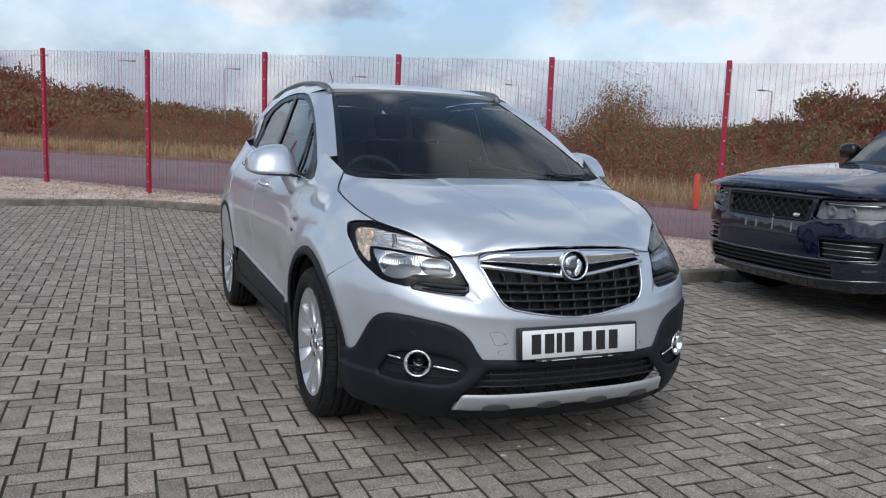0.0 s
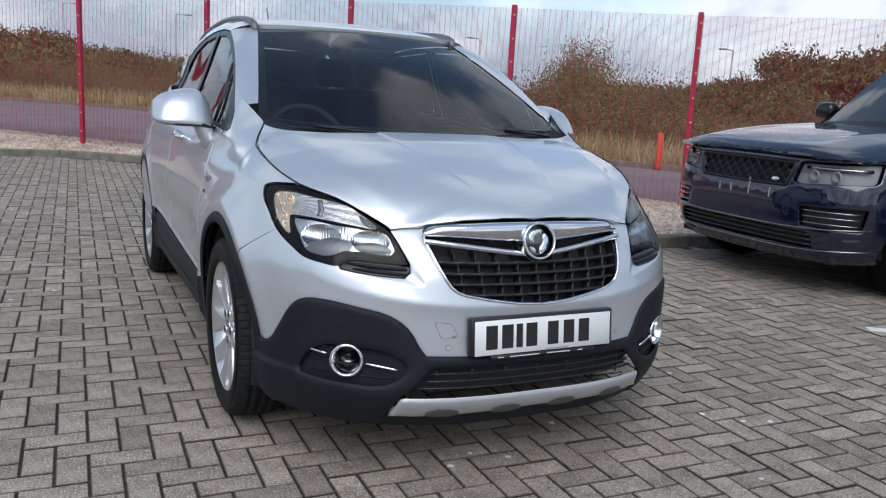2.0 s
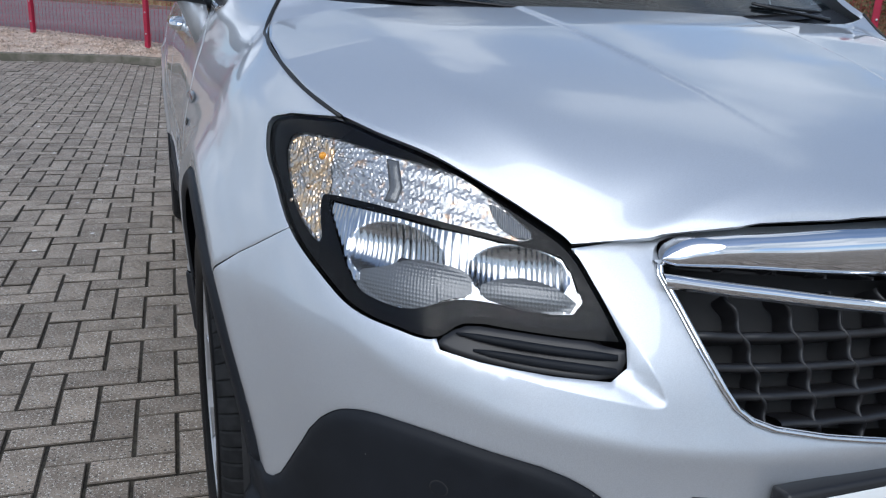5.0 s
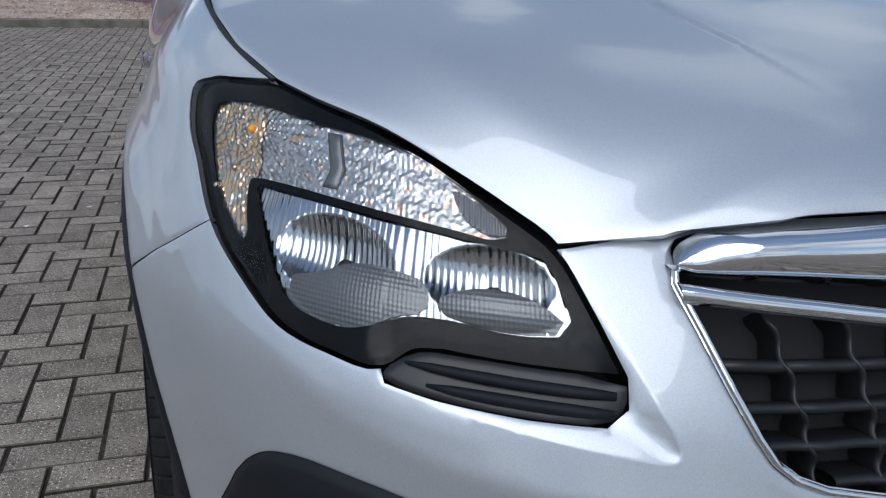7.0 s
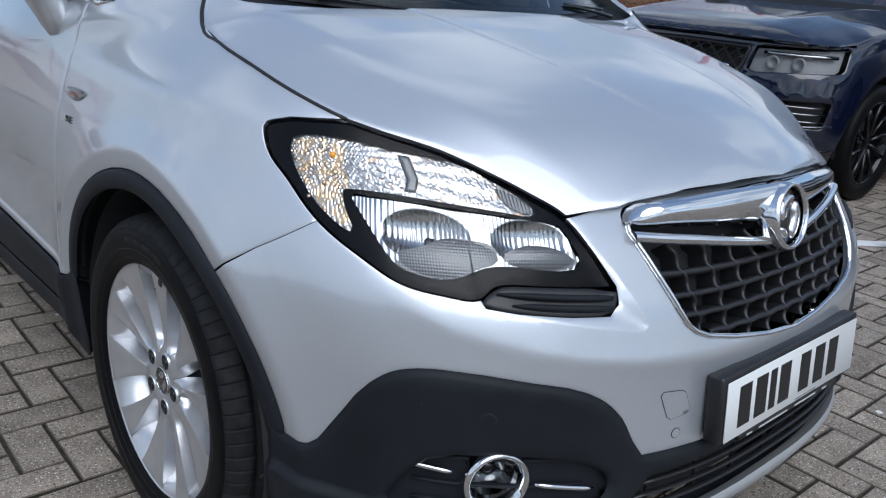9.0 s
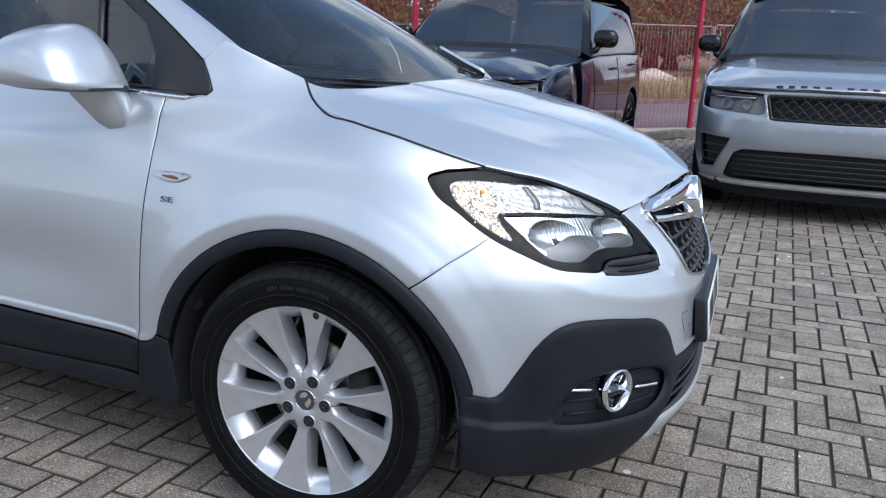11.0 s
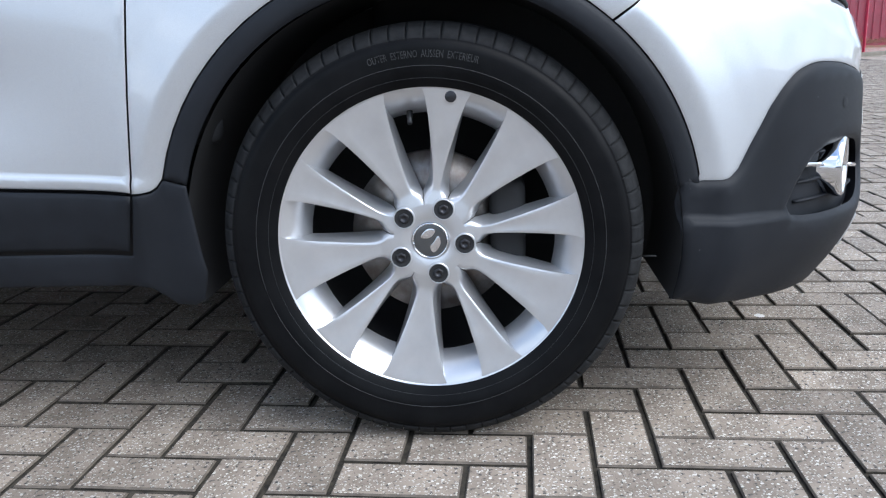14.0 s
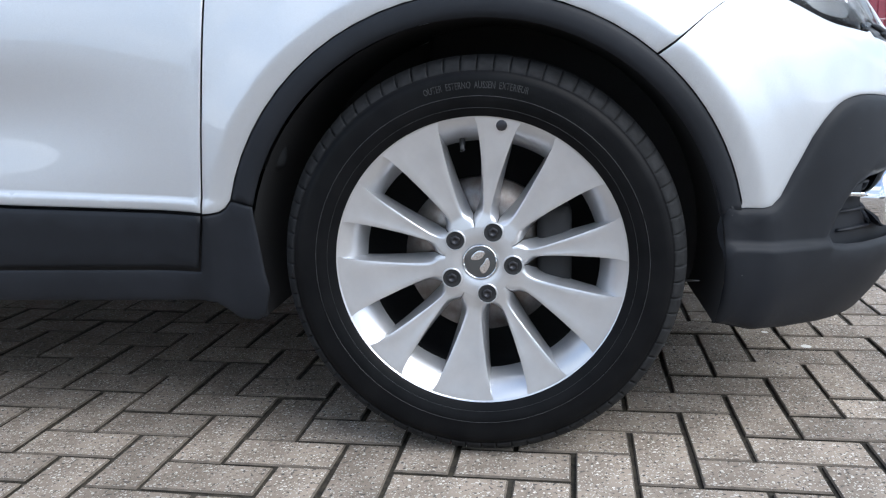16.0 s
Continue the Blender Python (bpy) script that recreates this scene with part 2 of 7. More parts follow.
ASPHALT = material("road_asphalt", (0.09, 0.088, 0.09), 0.9)
mottle(ASPHALT, 0.6, (0.13, 0.125, 0.125), (0.19, 0.18, 0.18), 8.0)
relief(ASPHALT, 90, 0.4, 0.004)
EARTH = material("dry_grass_ground", (0.16, 0.12, 0.06), 1.0)
mottle(EARTH, 0.5, (0.10, 0.085, 0.038), (0.25, 0.185, 0.095), 9.0)
STRAW = material("dry_grass", (0.34, 0.26, 0.13), 0.9)
mottle(STRAW, 0.8, (0.25, 0.225, 0.095), (0.46, 0.40, 0.22), 4.0)
vary(STRAW, 0.35, "island")
BRAMBLE = material("bramble_leaf", (0.10, 0.09, 0.04), 0.75)
mottle(BRAMBLE, 0.45, (0.055, 0.068, 0.026), (0.20, 0.175, 0.075), 5.0)
vary(BRAMBLE, 0.3, "island")
LEAF = material("tree_leaf", (0.05, 0.07, 0.025), 0.7)
mottle(LEAF, 0.3, (0.060, 0.085, 0.026), (0.14, 0.15, 0.052), 4.0)
vary(LEAF, 0.3, "island")
BARK = material("bark", (0.08, 0.06, 0.045), 0.9)
mottle(BARK, 4.0, (0.05, 0.04, 0.03), (0.12, 0.09, 0.065))
ORANGE = material("orange_marker", (0.72, 0.09, 0.035), 0.55)
PALEPAINT = material("pale_grey_paint", (0.42, 0.42, 0.43), 0.3)
mottle(PALEPAINT, 2.0, (0.38, 0.38, 0.39), (0.46, 0.46, 0.47))
WHITEPAINT = material("white_paint", (0.72, 0.72, 0.70), 0.6)
CLADWALL = material("maroon_cladding", (0.20, 0.05, 0.07), 0.55)
mottle(CLADWALL, 1.2, (0.17, 0.04, 0.058), (0.24, 0.06, 0.085))
ADDEDWALL = material("added_wall_grey", (0.16, 0.165, 0.17), 0.6)
mottle(ADDEDWALL, 1.5, (0.13, 0.135, 0.14), (0.19, 0.195, 0.20))
DARKPAD = material("dark_pad_grey", (0.075, 0.077, 0.08), 0.55)
PADGREY = material("pad_grey", (0.27, 0.275, 0.28), 0.5)

# ---- building helpers ----
from mathutils.geometry import delaunay_2d_cdt


def link_mesh(name, bm, mat, parent=None, label="", smooth=True):
    me = bpy.data.meshes.new(name)
    if smooth:
        for f in bm.faces:
            f.smooth = True
    bm.to_mesh(me)
    bm.free()
    for m in (mat if isinstance(mat, (list, tuple)) else [mat]):
        me.materials.append(m)
    ob = new(name, me)
    ob.parent = parent
    if label:
        ob["label"] = label
    return ob


def part(name, bm, mat, parent, label="", smooth=True):
    """One bmesh as one mesh object under a thing or a part."""
    return link_mesh(name, bm, mat, parent, label, smooth)


def thing(name, label, category, at=None, group="", kind=""):
    ob = new(name)
    if at is not None:
        ob.matrix_basis = at
    return tagged(ob, label, category, group, kind)


def inside(poly, pts):
    """Which of the points lie inside a closed polygon."""
    poly, pts = np.asarray(poly, float), np.asarray(pts, float)
    x, y = pts[:, 0], pts[:, 1]
    hit = np.zeros(len(pts), bool)
    for (x0, y0), (x1, y1) in zip(poly, np.roll(poly, -1, 0)):
        if y0 != y1:
            hit ^= ((y0 > y) != (y1 > y)) & (x < (x1 - x0) * (y - y0) / (y1 - y0) + x0)
    return hit


def dense(poly, step, closed=True):
    """The same outline with points no further apart than step."""
    out = []
    pts = list(poly) + ([poly[0]] if closed else [])
    for a, b in zip(pts[:-1], pts[1:]):
        a, b = np.asarray(a, float), np.asarray(b, float)
        if np.linalg.norm(b - a) < 1e-7:
            continue
        n = max(1, int(np.ceil(np.linalg.norm(b - a) / step)))
        out += [a + (b - a) * k / n for k in range(n)]
    if not closed:
        out.append(np.asarray(pts[-1], float))
    return np.array(out)


def rounded(poly, turns=2, closed=True):
    """Chaikin corner cutting; open ends stay."""
    p = np.asarray(poly, float)
    for _ in range(turns):
        q = np.roll(p, -1, 0) if closed else p[1:]
        a = p if closed else p[:-1]
        new_p = np.stack([0.75 * a + 0.25 * q, 0.25 * a + 0.75 * q], 1).reshape(-1, p.shape[1])
        p = new_p if closed else np.concatenate([p[:1], new_p[1:-1], p[-1:]])
    return p


def curve(poly, sub=4):
    """A smooth open line through the given points, sub pieces to each span."""
    p = np.asarray(poly, float)
    d = np.r_[0, np.cumsum(np.maximum(np.linalg.norm(np.diff(p, axis=0), axis=1), 1e-6))]
    m = np.gradient(p, d, axis=0)
    out = []
    for i in range(len(p) - 1):
        h = d[i + 1] - d[i]
        for t in np.arange(sub) / sub:
            a, b, c, e = 2 * t ** 3 - 3 * t ** 2 + 1, t ** 3 - 2 * t ** 2 + t, -2 * t ** 3 + 3 * t ** 2, t ** 3 - t ** 2
            out.append(tuple(a * p[i] + b * h * m[i] + c * p[i + 1] + e * h * m[i + 1]))
    return out + [tuple(p[-1])]


def shrunk(poly, d):
    """An outline moved inwards by d."""
    p = np.asarray(poly, float)
    area = np.sum(p[:, 0] * np.roll(p[:, 1], -1) - np.roll(p[:, 0], -1) * p[:, 1])
    t = np.roll(p, -1, 0) - np.roll(p, 1, 0)
    n = np.stack([-t[:, 1], t[:, 0]], 1) * (1 if area > 0 else -1)
    return p + d * n / np.maximum(np.linalg.norm(n, axis=1, keepdims=True), 1e-9)


def patch(outline, holes, place, step=0.025, gap=0.0, drop=0.0, lip=0.0, wall=0.0, edge=None, folds=()):
    """A trimmed sheet. place(a, b, off) gives the point in space. gap: how far the outline draws back; drop, lip: the rim falls by
    drop over the width lip; wall: the rim then turns inwards by that depth; folds: lines that the mesh follows."""
    edge = edge or step
    rims = [dense(outline, edge)] + [dense(h, edge) for h in holes]
    if gap:
        rims = [shrunk(r, gap if k == 0 else -gap) for k, r in enumerate(rims)]
    pts, off, edges = [], [], []
    for k, r in enumerate(rims):
        base = len(pts)
        pts += list(r)
        off += [-drop] * len(r)
        edges += [(base + i, base + (i + 1) % len(r)) for i in range(len(r))]
    inner = []
    if lip:
        for k, r in enumerate(rims):
            for f in (0.35, 1.0):
                q = shrunk(r, (lip if k == 0 else -lip) * f)
                inner += [(x, -drop * (1 - f) ** 2) for x in q]
    lo, hi = rims[0].min(0), rims[0].max(0)
    ga, gb = np.arange(lo[0] + step / 2, hi[0], step), np.arange(lo[1] + step / 2, hi[1], step)
    grid = np.array([(a, b) for i, a in enumerate(ga) for b in gb + (step / 2 if i % 2 else 0)]).reshape(-1, 2)
    if len(grid):
        keep = inside(shrunk(rims[0], lip + step * 0.35), grid) & inside(rims[0], grid)
        for h in rims[1:]:
            keep &= ~inside(shrunk(h, -(lip + step * 0.35)), grid)
        grid = grid[keep]
    if inner:
        q = np.array([x for x, _ in inner])
        keep = inside(rims[0], q)
        for h in rims[1:]:
            keep &= ~inside(h, q)
        inner = [i for i, k in zip(inner, keep) if k]
    if folds:
        q = np.concatenate([dense(f, edge, False) for f in folds])
        keep = inside(shrunk(rims[0], lip + .002), q) & inside(rims[0], q)
        for h in rims[1:]:
            keep &= ~inside(shrunk(h, -(lip + .002)), q)
        q = q[keep]
        if len(q) and len(grid):
            grid = grid[np.array([np.min(np.sum((q - c) ** 2, 1)) > (step * .3) ** 2 for c in grid])]
        grid = np.concatenate([grid.reshape(-1, 2), q])
    pts += [x for x, _ in inner] + list(grid)
    off += [o for _, o in inner] + [0.0] * len(grid)
    v, _, faces, vo, _, _ = delaunay_2d_cdt([Vector((float(x), float(y))) for x, y in pts], edges, [], 0, 1e-6)
    v2 = np.array([tuple(p) for p in v])
    tri = np.array([list(f) for f in faces])
    mid = v2[tri].mean(1)
    keep = inside(rims[0], mid)
    for h in rims[1:]:
        keep &= ~inside(h, mid)
    bm = bmesh.new()
    bv = [bm.verts.new(place(p[0], p[1], max(off[o] for o in vo[i]) if vo[i] else 0.0)) for i, p in enumerate(v2)]
    for f in tri[keep]:
        try:
            bm.faces.new([bv[i] for i in f])
        except ValueError:
            pass
    for b in [b for b in bm.verts if not b.link_faces]:
        bm.verts.remove(b)
    bm.normal_update()
    turn = 0.0
    for i in range(0, len(tri), max(1, len(tri) // 12)):
        if keep[i]:
            a, b = mid[i]
            way = Vector(place(a, b, 0.004)) - Vector(place(a, b, 0.0))
            p0, p1, p2 = (bv[k].co for k in tri[i])
            turn += (p1 - p0).cross(p2 - p0).normalized().dot(way)
    if turn < 0:
        bmesh.ops.reverse_faces(bm, faces=bm.faces)
    bm.normal_update()
    if wall:
        rim = [e for e in bm.edges if e.is_boundary]
        for e in rim:
            e.smooth = False
        nrm = {x: x.normal.copy() for e in rim for x in e.verts}
        out = bmesh.ops.extrude_edge_only(bm, edges=rim)["geom"]
        src = {}
        for e in rim:
            for f in e.link_faces:
                for x in f.verts:
                    if x not in nrm:
                        for n in x.link_edges:
                            o = n.other_vert(x)
                            if o in nrm and (o.co - x.co).length < 1e-7:
                                src[x] = nrm[o]
        for x, n in src.items():
            x.co -= n * wall
    return bm


def facing(bm, way):
    """Turns all faces so that they look to the side of way."""
    way = Vector(way)
    bm.normal_update()
    if sum((f.normal.dot(way) * f.calc_area() for f in bm.faces)) < 0:
        bmesh.ops.reverse_faces(bm, faces=bm.faces)
    return bm


def mirrored(bm):
    """The mirror image across x = 0."""
    for v in bm.verts:
        v.co.x = -v.co.x
    bmesh.ops.reverse_faces(bm, faces=bm.faces)
    return bm


def tube(path, radius, sides=8, closed=False, flat=1.0):
    """A round rod along points; radius may be one number or one for each point."""
    p = [Vector(x) for x in path]
    bm, rings = bmesh.new(), []
    n = len(p)
    up = Vector((0, 0, 1))
    for i, c in enumerate(p):
        a, b = (p[(i - 1) % n], p[(i + 1) % n]) if closed else (p[max(i - 1, 0)], p[min(i + 1, n - 1)])
        t = (b - a).normalized()
        s = t.cross(up) if abs(t.dot(up)) < 0.95 else t.cross(Vector((0, 1, 0)))
        s.normalize()
        w = s.cross(t)
        r = radius[i] if isinstance(radius, (list, tuple)) else radius
        rings.append([bm.verts.new(c + r * (math.cos(k) * s + flat * math.sin(k) * w)) for k in np.arange(sides) * 2 * math.pi / sides])
    for i in range(n if closed else n - 1):
        a, b = rings[i], rings[(i + 1) % n]
        for k in range(sides):
            bm.faces.new([a[k], a[(k + 1) % sides], b[(k + 1) % sides], b[k]])
    if not closed:
        bm.faces.new(rings[0][::-1])
        bm.faces.new(rings[-1])
    bmesh.ops.recalc_face_normals(bm, faces=bm.faces)
    return bm


def rows_mesh(rows, closed=False, cap=False):
    """Joins rows of points, all of one length, into a sheet."""
    bm = bmesh.new()
    g = [[bm.verts.new(p) for p in r] for r in rows]
    for a, b in zip(g[:-1], g[1:]):
        n = len(a)
        for k in range(n if closed else n - 1):
            bm.faces.new([a[k], a[(k + 1) % n], b[(k + 1) % n], b[k]])
    if cap:
        bm.faces.new(g[0][::-1])
        bm.faces.new(g[-1])
    return bm


def block(lo, hi, bevel=0.0, seg=2):
    bm = bmesh.new()
    bmesh.ops.create_cube(bm, size=1)
    for v in bm.verts:
        v.co = Vector([lo[k] + (v.co[k] + 0.5) * (hi[k] - lo[k]) for k in range(3)])
    if bevel:
        bmesh.ops.bevel(bm, geom=list(bm.edges), offset=bevel, segments=seg, affect="EDGES", profile=0.5)
    return bm


def spin(profile, sides, axis="x", centre=(0, 0, 0), arc=None):
    """Turns a profile of (along, radius) about an axis."""
    bm = bmesh.new()
    rows = []
    for k in range(sides):
        a = 2 * math.pi * k / sides
        row = []
        for h, r in profile:
            p = (h, r * math.sin(a), r * math.cos(a)) if axis == "x" else (r * math.cos(a), h, r * math.sin(a)) if axis == "y" else (r * math.cos(a), r * math.sin(a), h)
            row.append(bm.verts.new(Vector(p) + Vector(centre)))
        rows.append(row)
    for k in range(sides):
        a, b = rows[k], rows[(k + 1) % sides]
        for i in range(len(profile) - 1):
            bm.faces.new([a[i], a[i + 1], b[i + 1], b[i]])
    bmesh.ops.remove_doubles(bm, verts=bm.verts, dist=1e-6)
    bmesh.ops.recalc_face_normals(bm, faces=bm.faces)
    return bm


def step01(x, a, b):
    t = min(1.0, max(0.0, (x - a) / (b - a)))
    return t * t * (3 - 2 * t)


class Shell:
    """A car's skin up to the roof. For every height z the plan outline is a superellipse round the nose, then runs back along the side.
    Points are named (s, z): s goes from the middle of the nose (0) to the front axle (S0) and on along y."""
    S0 = 1.3

    def __init__(self, zs, nose, wide, power, tail, extra=None, front_wide=None, taper=0.0):
        # the sections are smoothed over the height, so that the skin has no bends between them
        self.zs = np.linspace(zs[0], zs[-1], 300)
        ease = np.exp(-(np.linspace(-2.5, 2.5, 25)) ** 2 / 2)
        flow = lambda v: np.convolve(np.pad(np.interp(self.zs, zs, v), 12, "reflect", reflect_type="odd"), ease / ease.sum(), "valid")
        self.nose, self.wide, self.power, self.tail = flow(nose), flow(wide), flow(power), tail
        self.extra, self.front_wide, self.taper = extra, flow(front_wide or wide), taper

    def at(self, z):
        return np.interp(z, self.zs, self.nose), np.interp(z, self.zs, self.power)

    def width(self, y, z):
        up = step01(z, .96, 1.06)
        t = step01(y, -.05 * up, .60 - .25 * up)
        w = np.interp(z, self.zs, self.front_wide) * (1 - t) + np.interp(z, self.zs, self.wide) * t
        w *= 1 - self.taper * step01(y, .8, 2.6) * step01(z, 1.0, 1.35)   # the cabin narrows to the rear
        k = (y - self.tail) / 1.0
        return w * (1 - max(0.0, min(k, 0.98)) ** 3.2) ** (1 / 3.2) if k > 0 else w

    def raw(self, s, z):
        yn, n = self.at(z)
        if s >= self.S0:
            y = s - self.S0
            x = self.width(y, z)
        else:
            a = abs(s) / self.S0 * math.pi / 2
            r = (abs(math.sin(a)) ** n + abs(math.cos(a)) ** n) ** (-1 / n)
            x, y = self.width(-1, z) * r * math.sin(a) * (1 if s >= 0 else -1), yn * r * math.cos(a)
        return np.array([-x, y, z])

    def point(self, s, z, off=0.0):
        p = self.raw(s, z)
        e = 0.004
        n = np.cross(self.raw(s + e, z) - self.raw(s - e, z), self.raw(s, z + e) - self.raw(s, z - e))
        n /= np.linalg.norm(n) + 1e-12
        d = off + (self.extra(s, z, p) if self.extra else 0.0)
        if n[0] * p[0] + n[1] * (p[1] - 1.0) < 0:
            n = -n
        return Vector(p + n * d)

    def fx(self, x, z):
        """The point of the nose at the sideways place x."""
        yn, n = self.at(z)
        u = min(abs(x) / self.width(-1, z), 0.9999)
        return (math.copysign(math.atan2(u, (1 - u ** n) ** (1 / n)) / (math.pi / 2) * self.S0, x), z)

    def fy(self, y, z):
        """The point of the side at the lengthways place y."""
        if y >= 0:
            return (self.S0 + y, z)
        yn, n = self.at(z)
        v = min(y / yn, 0.9999)
        return (math.atan2((1 - v ** n) ** (1 / n), v) / (math.pi / 2) * self.S0, z)

# ---- the silver car: front axle over the world's origin, nose to -y ----
HUB = 0.345


ledge_z = lambda x: np.interp(x, [.70, .80, .87], [.352, .366, .384])   # height of the ledge on the bumper corner


# sharp edge of the hollow round the inner end of the head lamp, as (s, z)
HOLLOW = np.array([(.450, .822), (.424, .787), (.403, .755), (.384, .717), (.370, .690), (.364, .671), (.369, .664), (.380, .663), (.455, .676), (.532, .690), (.590, .702), (.605, .708)])


def hollow(s, z):
    """How deep the skin falls inside that edge."""
    if not (.36 < s < .61 and .66 < z < .825) or not inside(list(HOLLOW) + [(.62, .83)], [(s, z)])[0]:
        return 0.0
    a, ab = HOLLOW[:-1], np.diff(HOLLOW, axis=0)
    t = np.clip(((np.array([s, z]) - a) * ab).sum(1) / (ab * ab).sum(1), 0, 1)
    far = np.min(np.linalg.norm(a + t[:, None] * ab - (s, z), axis=1))
    return min(.42 * far, .0105) * (1 - step01(z, .725, .80)) * (1 - .6 * step01(s, .48, .60))


def flare(s, z, p):
    """Swelling round the wheel openings, hollow along the doors, and the scoop under the head lamps."""
    d = 0.0
    y = p[1]
    for yc in (0.0, 2.555):
        r = math.hypot(y - yc, z - HUB)
        # a chamfered band round the opening, folded along its outer edge
        d += np.interp(r, [.40, .436, .468, .4745, .50, .53, .57], [.006, .006, .0140, .0142, .0085, .003, 0]) if abs(s) > 0.62 else 0.0
    if s > Shell.S0 + 0.3:
        # turned-out hem along the foot of the doors
        d += 0.0042 * (1 - step01(z - np.interp(y, [.474, 1.475, 1.98], [.437, .475, .497]), .018, .0235)) * step01(y, .43, .47)
        k = step01(y, 0.42, 0.85) * (1 - step01(y, 1.75, 2.1))
        d -= 0.020 * k * math.exp(-((z - 0.60) / 0.10) ** 2)
        d += 0.006 * step01(y, 0.5, 0.9) * math.exp(-((z - 0.93) / 0.05) ** 2)
    if abs(s) < 1.0:
        x = abs(p[0])
        d -= hollow(abs(s), z)
        # belt of the bumper above the number plate
        dz = z - np.interp(x, [0, .288, .413, .506, .586, .676, .75], [.598, .604, .613, .625, .640, .665, .718])
        d += np.interp(x, [.40, .55, .70, .78], [.011, .008, .004, 0]) * math.exp(-math.hypot(dz, .004) / (.055 if dz > 0 else .03))
        # ledge low on the bumper's corners
        d += 0.013 * (1 - step01(z, ledge_z(x) - .004, ledge_z(x) + .006)) * step01(x, 0.70, 0.79) * step01(z, .20, .30)
    return d


CAR = Shell(
    [.18, .25, .32, .42, .52, .60, .70, .79, .86, .94, 1.0, 1.055, 1.13, 1.2, 1.3, 1.4, 1.51, 1.58],
    [-.80, -.86, -.895, -.885, -.877, -.868, -.845, -.79, -.73, -.64, -.56, -.51, -.45, -.4, -.3, -.3, -.3, -.3],
    [.835, .848, .858, .866, .876, .883, .886, .881, .869, .852, .832, .803, .768, .745, .713, .68, .64, .60],
    [2.7, 2.7, 2.7, 2.65, 2.65, 2.65, 2.6, 2.4, 2.3, 2.3, 2.3, 2.3, 2.3, 2.3, 2.3, 2.3, 2.3, 2.3], 2.45, flare,
    [.835, .848, .858, .866, .876, .883, .886, .876, .853, .830, .785, .735, .66, .62, .6, .58, .56, .55], 0.09)
FX, FY = CAR.fx, CAR.fy


def sheet(outline, holes=(), step=0.025, base=0.0, **more):
    """A piece of the skin of the near side, facing outwards."""
    return patch(outline, list(holes), lambda a, b, o: CAR.point(a, b, o + base), step, **more)


def both(name, make, mat, parent, label="", smooth=True):
    """The same part on both sides."""
    a = part(name, make(), mat, parent, label, smooth)
    b = part(name, mirrored(make()), mat, parent, label, smooth)
    return a, b


crossover = thing("crossover_car", "silver compact crossover car with black lower cladding, parked on block paving", "car")

# outlines shared by neighbouring panels, as (s, z)
lamp_top = [FY(-.39, .942), FX(.66, .928), FX(.60, .907), FX(.548, .878), FX(.507, .852), FX(.470, .823), FX(.452, .78), FX(.434, .731)]
lamp_low = [FX(.585, .737), FX(.610, .733), FX(.636, .715), FX(.68, .717), FX(.72, .727), FY(-.517, .755), FY(-.435, .796), FY(-.36, .846), FY(-.305, .885), FY(-.283, .917), FY(-.315, .936)]
lamp_top, lamp_low = curve(lamp_top), curve(lamp_low)   # four pieces to each span
lamp = lamp_top + lamp_low
vent = [FX(.636, .715), FX(.610, .733), FX(.585, .737), FX(.434, .731), FX(.437, .706), FX(.457, .690), FX(.52, .692), FX(.595, .698), FX(.634, .704)]
arch = lambda r, a0, a1, n=22, yc=0.0: [FY(yc - r * math.sin(a), HUB + r * math.cos(a)) for a in np.radians(np.linspace(a0, a1, n))]
clad_edge = [FY(-.425, .432), FX(.800, .434), FX(.786, .485), FX(.760, .568), FX(.74, .594), FX(.715, .605), FX(.67, .606), FX(.59, .594), FX(.507, .574), FX(.470, .552), FX(.44, .52), FX(.415, .475), FX(.395, .447), FX(.25, .443), FX(0.0, .440)]
clad_edge = curve(clad_edge[:13], 3) + clad_edge[13:]
grille_side = [FX(.378, .80), FX(.366, .765), FX(.350, .720), FX(.333, .684), FX(.318, .661), FX(.298, .645), FX(.27, .634), FX(.20, .620), FX(.10, .605), FX(0.0, .597)]
shut = [FY(-.39, .942), FY(-.30, .970), FY(-.20, 1.0), FY(-.08, 1.028), FY(.01, 1.05), FY(.045, 1.075), FY(.08, 1.118)]

# bumper: painted upper part, one piece from side to side
half = ([FX(0.0, .855), FX(.11, .853), FX(.30, .850), FX(.378, .838), FX(.42, .832)] + lamp_top[20:] + vent[3:] + lamp_low[8:25] + [FY(-.358, .738)]
        + arch(.4375, 40.2, 77, 16) + clad_edge)
left = [(-a, b) for a, b in half[::-1]]
bumper = half + [p for p in left if abs(p[0]) > 1e-6]
grille_hole = [FX(0.0, .845), FX(.30, .838), FX(.372, .822)] + grille_side
grille_hole = grille_hole + [(-a, b) for a, b in grille_hole[::-1] if abs(a) > 1e-6]
hollow_folds = [np.array((sg, 1)) * shrunk(dense(HOLLOW, .008, False), d_) for sg in (1, -1) for d_ in (-.002, 0.0, .0025)]
part("front_bumper", sheet(bumper, [grille_hole], 0.0105, folds=hollow_folds, gap=0.0006, drop=0.0009, lip=0.004, wall=0.012, edge=0.012), SILVER, crossover, "silver painted front bumper skin")

